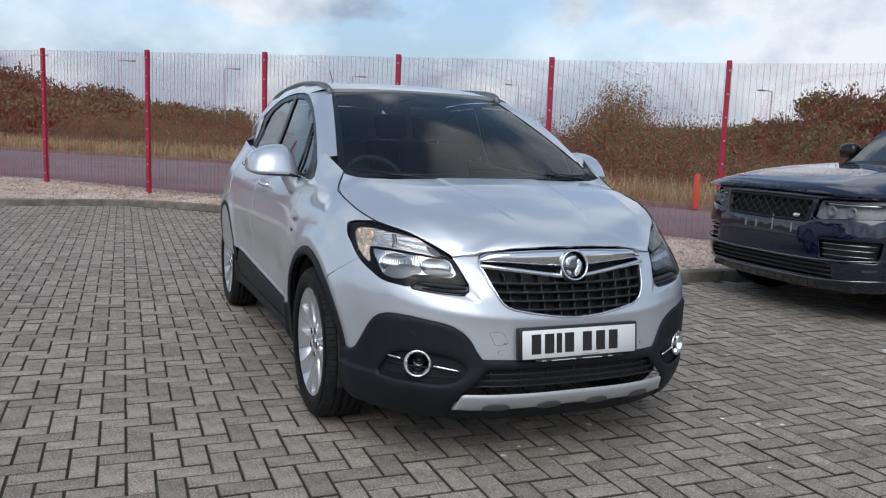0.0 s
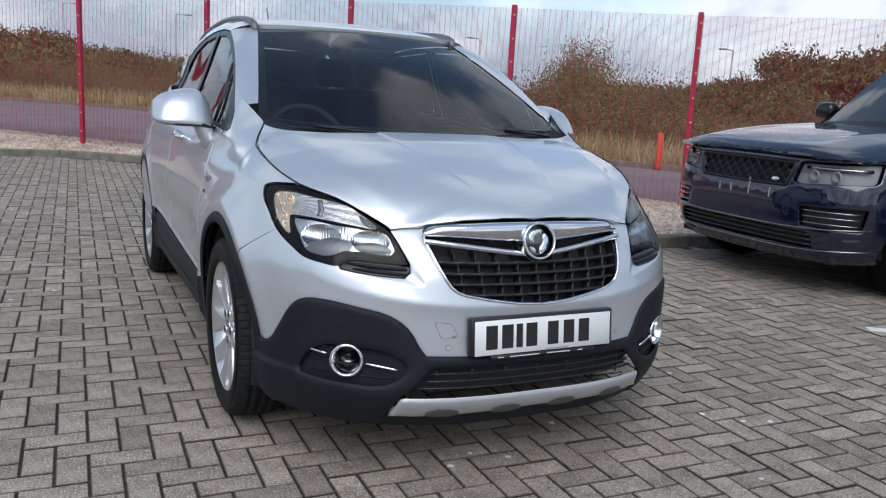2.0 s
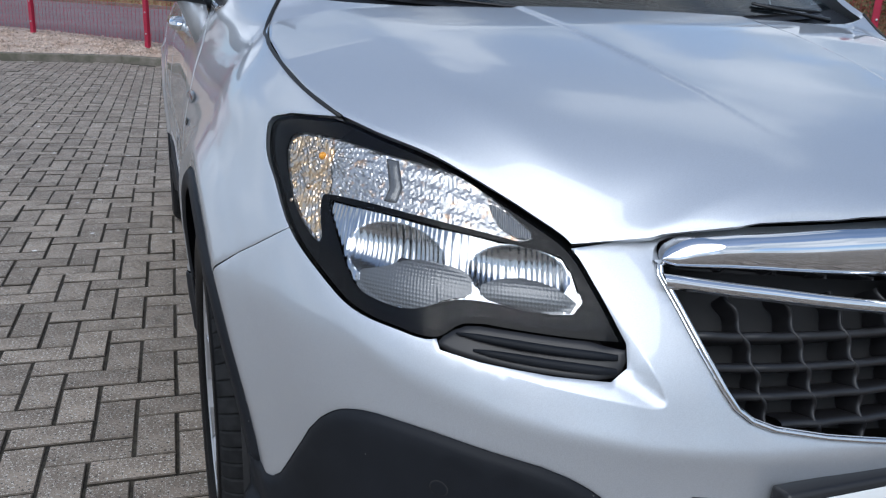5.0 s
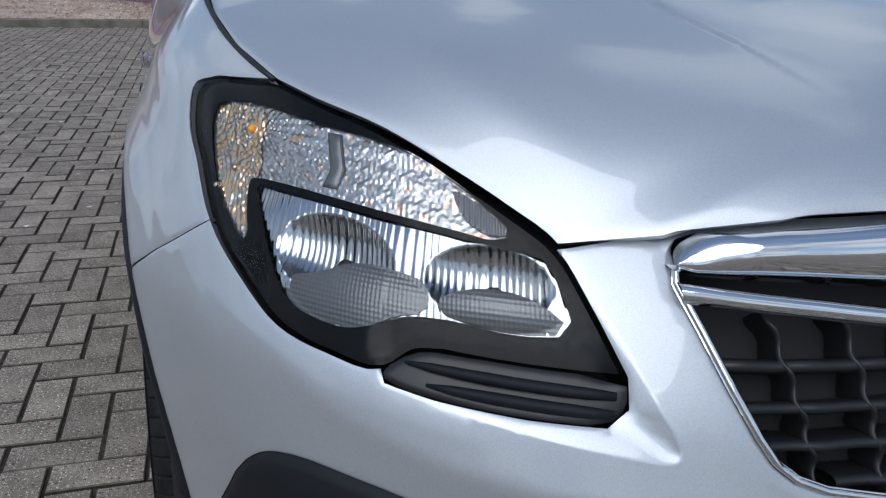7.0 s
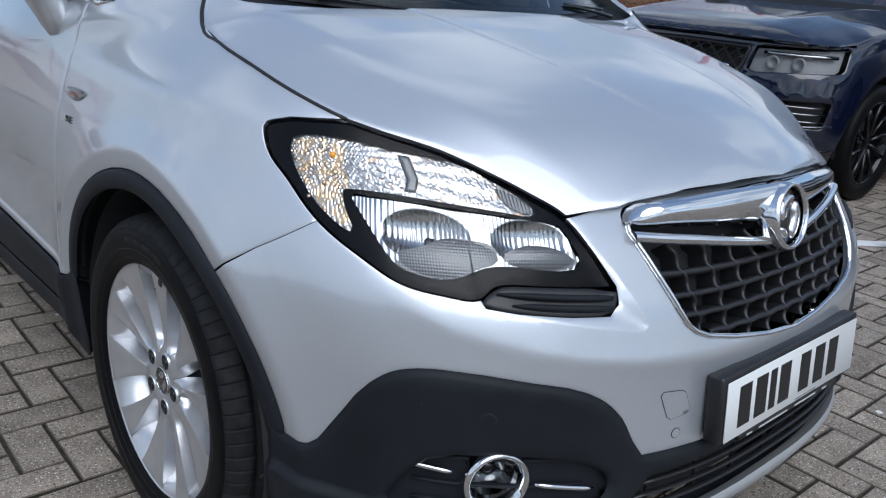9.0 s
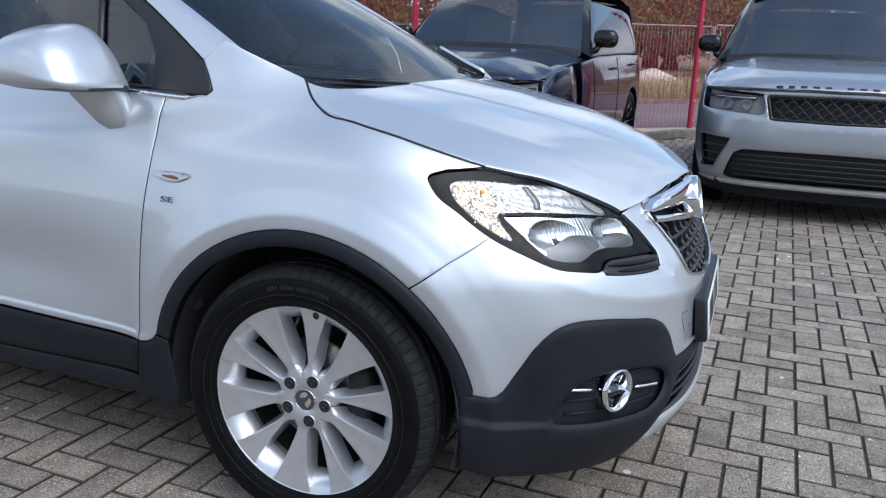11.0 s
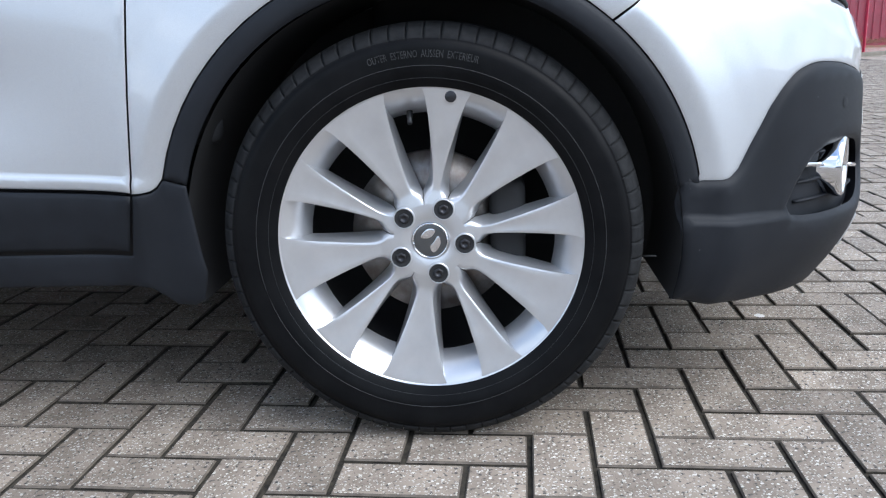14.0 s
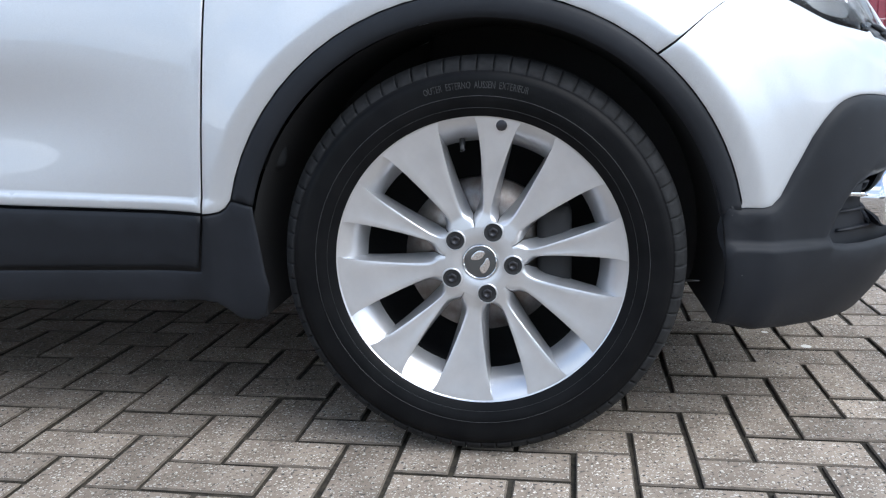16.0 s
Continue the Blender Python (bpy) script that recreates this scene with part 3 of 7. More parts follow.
# wings
fender = (lamp_low[24:] + shut + [FY(.15, 1.145), FY(.22, 1.175), FY(.284, 1.203), FY(.331, 1.155), FY(.300, 1.105), FY(.288, 1.082), FY(.300, 1.070), FY(.34, 1.066), FY(.416, 1.070)]
          + [FY(.425, .92), FY(.440, .77), FY(.457, .60), FY(.472, .437)] + [FY(.455, .4375), FY(.443, .4395), FY(.433, .4455)] + arch(.4375, -75, 39.8) + [FY(-.358, .738)])
fold_rings = [arch(r, -78, 42, 60) for r in (.461, .4665, .471, .4755, .4815)]
both("wing", lambda: sheet(fender, [], 0.0095, folds=fold_rings, gap=0.0006, drop=0.0009, lip=0.004, wall=0.012, edge=0.014), SILVER, crossover, "silver front wing")

# doors and rear quarter
door_f = [FY(.418, 1.066), FY(.427, .92), FY(.442, .77), FY(.459, .60), FY(.474, .437), FY(.80, .448), FY(1.1, .460), FY(1.475, .475), FY(1.49, .70), FY(1.485, .95), FY(1.45, 1.112)]
door_r = [FY(1.455, 1.112), FY(1.49, .95), FY(1.495, .70), FY(1.48, .475), FY(1.98, .497)] + arch(.437, -64, -25, 10, 2.555) + [FY(2.42, .85), FY(2.47, 1.0), FY(2.40, 1.175)]
quarter = [FY(2.405, 1.175), FY(2.475, 1.0), FY(2.425, .85)] + arch(.437, -22, 80, 18, 2.555) + [FY(3.30, .45), FY(3.36, .70), FY(3.34, 1.0), FY(3.28, 1.25), FY(2.9, 1.22)]
door_label = "silver side door with chrome window strip"
doors = []
hem = [[FY(y, np.interp(y, [.474, 1.475, 1.98], [.437, .475, .497]) + h) for y in np.linspace(.475, 1.98, 40)] for h in (.0135, .018, .0208, .0235, .028)]
for nm, out in (("front_door", door_f), ("rear_door", door_r)):
    doors.append(both(nm, lambda: sheet(out, [], 0.02, folds=hem, gap=0.0014, drop=0.0022, lip=0.004, wall=0.012, edge=0.016), SILVER, crossover, door_label))
both("rear_quarter", lambda: sheet(quarter, [], 0.035, gap=0.0016, drop=0.003, lip=0.005, wall=0.01, edge=0.025), SILVER, crossover)

# black cladding: wheel rings, sills, bumper mask
for yc in (0.0, 2.555):
    a0, a1 = (-75, 79) if yc == 0 else (-72, 80)
    ring = arch(.436, a0, a1, 40, yc) + arch(.398, a1, a0, 40, yc)
    both("wheel_arch_trim", lambda: sheet(ring, [], 0.02, 0.006, gap=0.0, drop=0.007, lip=0.010, wall=0.035, edge=0.015), PLASTIC, crossover)
sill_door = [FY(.490, .339), FY(.474, .434), FY(.80, .445), FY(1.1, .457), FY(1.475, .472), FY(1.98, .494), FY(2.06, .40), FY(1.95, .335), FY(1.4, .332)]
sill_low = [FY(.379, .252), FY(.367, .30), FY(.3725, .33), FY(.384, .4475), FY(.421, .4575), FY(.4275, .450), FY(.4325, .4435), FY(.443, .4375), FY(.470, .435), FY(.486, .335), FY(1.4, .328), FY(1.95, .331), FY(2.06, .396), FY(2.16, .40), FY(2.19, .25), FY(1.9, .262), FY(.9, .272), FY(.547, .276), FY(.496, .280), FY(.463, .278), FY(.443, .259), FY(.428, .243), FY(.396, .240)]
both("door_sill_trim", lambda: sheet(sill_door, [], 0.03, 0.006, gap=0.001, drop=0.006, lip=0.008, wall=0.02, edge=0.02), PLASTIC, crossover)
both("sill_trim", lambda: sheet(sill_low, [], 0.02, 0.005, gap=0.001, drop=0.003, lip=0.005, wall=0.05, edge=0.010), PLASTIC, crossover)
rear_clad = [FY(2.99, .40), FY(2.97, .47), FY(3.30, .49), FY(3.36, .46), FY(3.33, .26), FY(3.02, .25)]
both("rear_bumper_trim", lambda: sheet(rear_clad, [], 0.04, 0.006, drop=0.006, lip=0.01, wall=0.03), PLASTIC, crossover)

fog = [FX(.742, .358), FX(.722, .415), FX(.690, .462), FX(.60, .468), FX(.517, .455), FX(.468, .434), FX(.452, .412), FX(.460, .385), FX(.488, .360), FX(.537, .343), FX(.62, .345), FX(.70, .347)]
fog = [tuple(p) for p in rounded(fog, 1)]
mask_half = [FX(0.0, .440), FX(.25, .443), FX(.395, .447)] + clad_edge[:-2][::-1] + [FY(-.400, .448), FY(-.388, .40), FY(-.388, .235), FY(-.44, .222), FX(.74, .205), FX(.60, .19), FX(.50, .190), FX(.496, .234), FX(.470, .312), FX(.448, .328), FX(.375, .405), FX(.2, .409), FX(0.0, .410)]
ledge_folds = [[(sg * FX(x, ledge_z(x) + h)[0], ledge_z(x) + h) for x in np.linspace(.70, .832, 30)] for sg in (1, -1) for h in (-.010, -.004, .001, .006, .012)]
mask_left = [(-a, b) for a, b in mask_half[::-1] if abs(a) > 1e-6]
part("bumper_mask", sheet(mask_half + mask_left, [fog, [(-a, b) for a, b in fog]], 0.02, 0.007, folds=ledge_folds, drop=0.009, lip=0.012, wall=0.03, edge=0.013), PLASTIC, crossover, "black grained lower bumper moulding")
under = [FX(0.0, .246), FX(.42, .236), FX(.498, .234), FX(.498, .19), FX(.3, .182), FX(0.0, .180)]
part("bumper_lip", sheet(under + [(-a, b) for a, b in under[::-1] if abs(a) > 1e-6], [], 0.03, 0.0, wall=0.05), PLASTIC, crossover)
skid = [FX(0.0, .312), FX(.30, .310), FX(.455, .309), FX(.468, .305), FX(.490, .240), FX(.42, .237), FX(.20, .243), FX(0.0, .248)]
skid_o = part("skid_plate", sheet(skid + [(-a, b) for a, b in skid[::-1] if abs(a) > 1e-6], [], 0.02, 0.012, drop=0.010, lip=0.012, wall=0.03, edge=0.013), SATIN, crossover, "satin silver skid plate below the grille")
for x0 in (-.33, -.11, .11, .33):
    pad = [FX(x0 - .06, .246), FX(x0 + .06, .246), FX(x0 + .045, .276), FX(x0 - .045, .276)]
    part("skid_pad", sheet([tuple(p) for p in rounded(pad, 1)], [], 0.012, 0.0160, drop=0.001, lip=0.002), DARKPAD, skid_o)

# lower intake behind the mask
intake = part("lower_intake", sheet([FX(-.46, .312), FX(.46, .312), FX(.40, .42), FX(-.40, .42)], [], 0.03, -0.05), VOID, crossover)
for z0 in (.340, .364, .388):
    w = .43 - (z0 - .33) * .8
    line = [CAR.point(*FX(x, z0), -0.012) for x in np.linspace(-w, w, 25)]
    part("intake_bar", tube(line, 0.0065, 8, flat=0.55), SATINBLACK, intake)
for x0 in np.linspace(-.36, .36, 7):
    line = [CAR.point(*FX(x0, z), -0.022) for z in (.318, .35, .38, .405)]
    part("intake_post", tube(line, 0.004, 6), SATINBLACK, intake)

# bonnet: a crowned sheet whose rim follows the wing, lamp and grille edges
rim_pts = [CAR.point(*p) for p in shut[::-1]] + [CAR.point(*p) for p in lamp_top[4:21]]
rim_y = [p.y for p in rim_pts] + [-.722, -.752, -.778, -.80]
rim_x = [abs(p.x) for p in rim_pts] + [.385, .28, .15, 0.004]
rim_z = [p.z for p in rim_pts] + [.842, .858, .866, .869]
rim_order = np.argsort(rim_y)
rim_y, rim_x, rim_z = (np.array(v)[rim_order] for v in (rim_y, rim_x, rim_z))
CROWN_Y, CROWN_Z = [-.82, -.79, -.74, -.66, -.55, -.40, -.2, 0.0, .12], [.860, .880, .916, .957, .995, 1.032, 1.072, 1.102, 1.116]


crown_y = np.linspace(-.82, .12, 200)
crown_z = np.convolve(np.pad(np.interp(crown_y, CROWN_Y, CROWN_Z), 12, "reflect", reflect_type="odd"), np.hanning(27)[1:-1] / np.hanning(27).sum(), "valid")


def bonnet_z(x, y):
    xb, zb, zc = np.interp(y, rim_y, rim_x), np.interp(y, rim_y, rim_z), np.interp(y, crown_y, crown_z)
    x = abs(x)
    u = min(x / max(xb, 0.02), 1.0)
    soft = u ** 2.6
    # folded shoulder: a flat top that breaks down to the wing
    ua = min(np.interp(y, [-.65, -.57, -.47, -.30, -.1, .1], [.43, .482, .53, .577, .60, .62]) / max(xb, 0.02), 0.93)
    fa = 0.72 * ua ** 2.6
    inner, outer = fa * (u / ua) ** 2.2, fa + (1 - fa) * max(0.0, u - ua) / (1 - ua)
    k = 0.018
    top = max(inner, outer) if u > ua else inner
    if abs(u - ua) < k * 2:
        t = (u - ua + 2 * k) / (4 * k)
        lo_, hi_ = fa * ((ua - 2 * k) / ua) ** 2.2, fa + (1 - fa) * 2 * k / (1 - ua)
        top = (1 - t) ** 2 * lo_ + 2 * t * (1 - t) * fa + t * t * hi_
    w = step01(y, -.74, -.46)
    z = zc - (zc - zb) * (soft * (1 - w) + top * w)
    # narrow fold nearer the middle, running out before the nose
    xf = fold_x(y)
    z += 0.0040 * (1 - step01(x, xf - .004, xf + .008)) * step01(y, -.70, -.50)
    return z


fold_x = lambda y: np.interp(y, [-.70, -.635, -.56, -.43, -.236, 0.1], [.138, .165, .188, .218, .246, .275])
bonnet_folds = [[(sg * (fold_x(y) + d), y) for y in np.linspace(-.69, -.02, 60)] for sg in (-1, 1) for d in (-.009, -.004, -.001, .002, .005, .008, .013)]
bonnet_half = [(-.0, -.80)] + [(-x, y) for x, y in zip(rim_x[1:], rim_y[1:])] + [(-.62, .055), (-.45, .015), (-.25, -.01), (0.0, -.02)]
bonnet_out = bonnet_half + [(-x, y) for x, y in bonnet_half[::-1] if abs(x) > 1e-6]
part("bonnet", facing(patch(bonnet_out, [], lambda x, y, o: Vector((x, y, bonnet_z(x, y) + o)), 0.0095, folds=bonnet_folds, gap=0.0042, drop=0.002, lip=0.005, wall=0.014, edge=0.014), (0, 0, 1)), SILVER, crossover, "silver bonnet reflecting the clouds")

# dark tube in the bonnet's shut line stands in for the gap's shade
both("bonnet_seal", lambda: tube([CAR.point(*p, -0.001) for p in curve(shut)], 0.0034, 6), INK, crossover)

# head lamps
signal = [(.882, .865), (.894, .892), (.884, .912), (.823, .916), (.766, .913), (.687, .904), (.626, .898), (.583, .886), (.539, .864), (.513, .848), (.495, .835), (.514, .831), (.533, .835), (.596, .842), (.664, .848),
          (.727, .852), (.793, .852), (.803, .845), (.798, .820), (.782, .791), (.805, .800), (.848, .828)]
main = [(.783, .8395), (.780, .840), (.724, .838), (.656, .835), (.596, .830), (.536, .824), (.468, .815), (.465, .813), (.456, .800), (.443, .763), (.493, .760), (.542, .766), (.582, .765), (.603, .759), (.622, .750), (.646, .743), (.681, .745), (.714, .753), (.735, .776), (.756, .806)]
signal, main = ([tuple(p) for p in rounded(q, 1)] for q in (signal, main))


def wider(poly, by):
    """The outline pushed out, to run on behind the rim in front of it."""
    return [tuple(p) for p in shrunk(np.asarray(poly, float), -by)]


def fluted(poly, depth, wave, amp, cross=0.0, bulge=0.0, fine=0.0045):
    """A sheet behind the lens with fine ribs, swelling in the middle."""
    c, r = np.mean(poly, axis=0), np.ptp(np.asarray(poly), axis=0) / 2
    swell = lambda a, b: bulge * max(0.0, 1 - ((a - c[0]) / r[0]) ** 2 - ((b - c[1]) / r[1]) ** 2)
    return patch(poly, [], lambda a, b, o: CAR.point(a, b, o - depth + swell(a, b) + amp * math.sin(a * wave) + (cross * math.sin(b * wave) if cross else 0.0)), fine, edge=0.005)


def facets(poly, depth, size, amp, seed):
    """A reflector broken into small tilted facets."""
    rng = random.Random(seed)
    rays = lambda a, b: math.sin(70 * math.atan2(b - .897, a - .835))   # fine ridges fanning out from the bulb
    return patch(poly, [], lambda a, b, o: CAR.point(a, b, o - depth + amp * (rng.uniform(-.6, .6) + .7 * rays(a, b))), size, edge=size)


BOWLS = (((.672, .797), .070), ((.515, .795), .060))


def bowl_depth(a, b):
    d, r_near = 0.0145, 1.0
    for (s0, z0), r0 in BOWLS:
        q = math.hypot(a - s0, (b - z0) * 1.9) / r0
        if q < 1:
            d, r_near = d + 0.022 * (1 - q * q), q
    return d, r_near


def main_bowl(a, b, o):
    d, q = bowl_depth(a, b)
    return CAR.point(a, b, o - d + (0.0015 if q < 1 else 0.0007) * abs(math.sin(a * 400 + 1.3 * math.sin(a * 90) + 14 * (b - .80))) + 0.0010 * math.sin(b * 95 + a * 40))


RIBBED = material("ribbed_grey", (.17, .175, .18), .26, .5)


def headlamp():
    body = sheet(lamp, [], 0.012, 0.002, gap=0.002, drop=0.004, lip=0.006)
    top = part("headlamp", body, LENS, crossover, "clear head lamp with black bezel and amber indicator")
    bits = [("housing", sheet(lamp, [], 0.03, -0.085, gap=0.003), VOID, "", True),
            ("bezel", sheet(lamp, [signal, main], 0.009, -0.010, gap=0.003, edge=0.006), BEZEL, "gloss black inner bezel", True),
            ("indicator_reflector", facets(wider(signal, .006), 0.0145, 0.0030, 0.0007, 3), SIGNAL, "faceted silver indicator reflector", False),
            ("main_reflector", patch(wider(main, .006), [], main_bowl, 0.0017, edge=0.003), REFLECTOR, "fluted silver main reflector with two bowls", True)]
    for (s0, z0), r0 in BOWLS:
        c = CAR.point(s0, z0, -0.050)
        way = Vector((-0.12, -1, 0.05)).normalized()
        bits.append(("bulb", tube([c, c + way * 0.018, c + way * 0.019, c + way * 0.034, c + way * 0.040], [0.013, 0.012, 0.007, 0.0065, 0.003], 14), BOLT, "", True))
    for shelf in ([(.721, .768), (.676, .778), (.653, .790), (.63, .794), (.584, .790), (.571, .783), (.573, .769), (.60, .763), (.624, .750), (.649, .744), (.685, .746), (.712, .753)],
                  [(.563, .774), (.532, .786), (.501, .788), (.472, .781), (.446, .765), (.493, .762), (.543, .767)]):
        bits.append(("lower_shelf", fluted(wider(rounded(shelf, 1), .004), 0.0135, 1500.0, 0.0002, 0.0002, 0.006, 0.0012), RIBBED, "finely ribbed grey shelf", True))
    divider = [(.697, .904), (.677, .903), (.670, .872), (.678, .854), (.697, .854), (.690, .870)]
    bits.append(("lens_divider", sheet(divider, [], 0.01, -0.011, drop=0.003, lip=0.004), RIBBED, "clear divider between the reflectors", True))
    for y0, z0, m in ((-.40, .893, BULB), (-.41, .852, AMBER), (-.40, .830, AMBER)):
        c = CAR.point(*FY(y0, z0), -0.013)
        b = bmesh.new()
        bmesh.ops.create_icosphere(b, subdivisions=2, radius=0.0060 if m == BULB else 0.0045)
        for v in b.verts:
            v.co += c
        bits.append(("indicator_bulb", b, m, "amber indicator bulb", True))
    amber = [(.876, .866), (.887, .893), (.878, .908), (.823, .912), (.790, .909), (.800, .884), (.790, .856), (.804, .842), (.797, .820), (.787, .797), (.803, .804), (.843, .829)]
    bits.append(("indicator_filter", facets(wider(rounded(amber, 1), .004), 0.0128, 0.0030, 0.0008, 8), AMBER, "amber tinted facets", False))
    ribs = [(.552, .871), (.513, .851), (.493, .836), (.509, .831), (.530, .838), (.544, .850)]
    bits.append(("ribbed_lens", fluted([tuple(p) for p in rounded(ribs, 1)], 0.0125, 1150.0, 0.0008, fine=0.0013), RIBBED, "ribbed grey inner lens", True))
    return top, bits


lamp_a, lamp_bits = headlamp()
lamp_b = part("headlamp", mirrored(sheet(lamp, [], 0.012, 0.002, gap=0.002, drop=0.004, lip=0.006)), LENS, crossover, "clear head lamp with black bezel and amber indicator")
lamp_a.visible_shadow = lamp_b.visible_shadow = False
for nm, b, m, lab, soft_ in lamp_bits:
    c = b.copy()
    part(nm, b, m, lamp_a, lab, soft_)
    part(nm, mirrored(c), m, lamp_b, lab, soft_)
vent_a, vent_b = both("lamp_vent", lambda: sheet([tuple(p) for p in rounded(vent, 1)], [], 0.012, 0.001, gap=0.0005, drop=0.003, lip=0.006, wall=0.03, edge=0.01), SATINBLACK, crossover, "black ribbed vent below the head lamp")
for k, (x0, x1, za, zb) in enumerate(((.615, .446, .724, .716), (.60, .450, .709, .701))):
    def rib():
        return tube([CAR.point(*FX(x, za + (zb - za) * t), 0.004) for t, x in ((t, x0 + (x1 - x0) * t) for t in np.linspace(0, 1, 9))], [0.0015, 0.0045, 0.0055, 0.006, 0.006, 0.006, 0.006, 0.0055, 0.004], 8)
    part("vent_rib", rib(), PLASTIC, vent_a)
    part("vent_rib", mirrored(rib()), PLASTIC, vent_b)

# grille
grille = part("grille", sheet(grille_hole, [], 0.03, -0.055), VOID, crossover, "black grille with square cells in a chrome frame")
frame_in = [tuple(p) for p in shrunk(dense(grille_hole, 0.02), 0.0065)]
part("grille_frame", sheet(dense(grille_hole, 0.02), [frame_in], 0.02, 0.006, drop=0.003, lip=0.002, wall=0.008, edge=0.012), CHROME, grille, "thin chrome grille surround")


def bar_loft(xs, top_, bot_, lift, out):
    """A rounded bar across the nose between two height curves."""
    rows = []
    for x in xs:
        a, b_ = top_(x), bot_(x)
        rows.append([CAR.point(*FX(x, b_ + (a - b_) * t), out + lift * (4 * t * (1 - t)) ** 0.6) for t in np.linspace(0, 1, 11)])
    return facing(rows_mesh(rows), (0, -1, 0))


bar_top = lambda x: np.interp(abs(x), [0, .15, .25, .31, .345, .366, .376, .379], [.860, .858, .854, .849, .842, .833, .823, .815])
bar_bot = lambda x: np.interp(abs(x), [0, .10, .25, .33, .36, .374, .379], [.786, .790, .800, .804, .806, .809, .814])
def broad_bar(xs):
    """The bar's top edge tucks under the bonnet's lip."""
    rows = []
    for x in xs:
        w = step01(abs(x), .315, .372)
        lip_pt = Vector((-x, np.interp(abs(x), [0, .15, .28, .385], [-.803, -.781, -.755, -.725]), np.interp(abs(x), [0, .15, .28, .385], [.863, .860, .853, .842])))
        a, c = lip_pt.lerp(CAR.point(*FX(x, bar_top(x)), 0.0), w), CAR.point(*FX(x, bar_bot(x)), 0.004)
        rows.append([c.lerp(a, t) + Vector((0, -1, .35)) * 0.017 * (4 * t * (1 - t)) ** 0.7 for t in np.linspace(0, 1, 13)])
    return facing(rows_mesh(rows), (0, -1, 0))


part("chrome_bar", broad_bar(np.r_[np.linspace(-.379, -.34, 9), np.linspace(-.33, .33, 60), np.linspace(.34, .379, 9)]), CHROME, grille, "broad polished chrome grille bar")
for sg in (1, -1):
    st_mid = lambda x: np.interp(abs(x), [0, .06, .12, .25, .374], [.752, .757, .764, .780, .793])
    part("chrome_strip", bar_loft(sg * np.linspace(.02, .376, 40), lambda x: st_mid(x) + .0078, lambda x: st_mid(x) - .0078, 0.010, 0.006), CHROME, grille)


def grille_low(x):
    return np.interp(abs(x), [0, .10, .20, .27, .312, .335, .36, .378], [.597, .605, .620, .634, .655, .69, .745, .80])


for k, z0 in enumerate((.634, .668, .702, .736)):
    xs = [x for x in np.linspace(-.372, .372, 95) if grille_low(x) < z0 - 0.002]
    rows_ = []
    for x in xs:
        zz = z0 + 0.05 * x * x
        dip = 0.005 * abs(math.sin(x * math.pi / .066))
        rows_.append([CAR.point(*FX(x, zz + h), o - dip) for h, o in ((-.0045, -.045), (-.006, -.014), (-.003, -.006), (.003, -.006), (.006, -.014), (.0045, -.045))])
    part("grille_bar", facing(rows_mesh(rows_), (0, -1, 0)), SATINBLACK, grille)
for x0 in np.arange(-5, 6) * 0.066:
    zl = grille_low(x0) + 0.004
    if zl < .745:
        zz = np.linspace(zl, .785, max(5, int((.785 - zl) / 0.005)))
        rows_ = []
        for z in zz:
            sway = .0028 * math.sin((z - .634) * 2 * math.pi / .034)
            xx = x0 * (1 + 0.12 * (z - .6) / .2) + sway
            dip = 0.007 * abs(math.sin((z - .634) * math.pi / .034))
            rows_.append([CAR.point(*FX(xx + h, z), o - dip) for h, o in ((-.002, -.045), (-.003, -.012), (-.0014, -.006), (.0014, -.006), (.003, -.012), (.002, -.045))])
        part("grille_rib", facing(rows_mesh(rows_), (0, -1, 0)), SATINBLACK, grille)
# round badge on the chrome bar: plain ring, dark field, plain bright shape
badge_m = Matrix.Translation((0, -.826, .803)) @ pose(0, 0, 0, 78, 0, 0)
ring_b = spin([(0.0, .0535), (.006, .0545), (.009, .0575), (.007, .061), (.001, .064), (-.035, .067)], 48, "z")
bmesh.ops.transform(ring_b, matrix=badge_m, verts=ring_b.verts)
badge = part("badge", ring_b, CHROME, crossover, "round chrome badge with a plain bright shape")
b = spin([(-.001, 0.0), (-.001, .0525), (-.01, .053)], 40, "z")
bmesh.ops.transform(b, matrix=badge_m, verts=b.verts)
part("badge_field", b, DARKBADGE, badge)
for out in ([(-.036, .018), (-.012, .036), (.014, .034), (.006, .018), (-.012, .016), (-.018, -.004), (-.034, -.004)], [(.020, .026), (.034, .004), (.024, -.022), (.006, -.042), (-.004, -.022), (.012, -.006), (.008, .012)], [(-.036, -.014), (-.016, -.016), (-.010, -.034), (-.022, -.034)]):
    b = patch([tuple(p * 1.16) for p in rounded(out, 2)], [], lambda x, y, o: badge_m @ Vector((x, y, 0.004 + o)), 0.008, drop=0.005, lip=0.004)
    part("badge_shape", facing(b, (0, -1, 0)), CHROME, badge)

# number plate: its characters stand as plain bars
plate_m = Matrix.Translation((0, -.9035, .510)) @ pose(0, 0, 0, 84, 0, 0)


def on_plate(bm):
    bmesh.ops.transform(bm, matrix=plate_m, verts=bm.verts)
    return bm


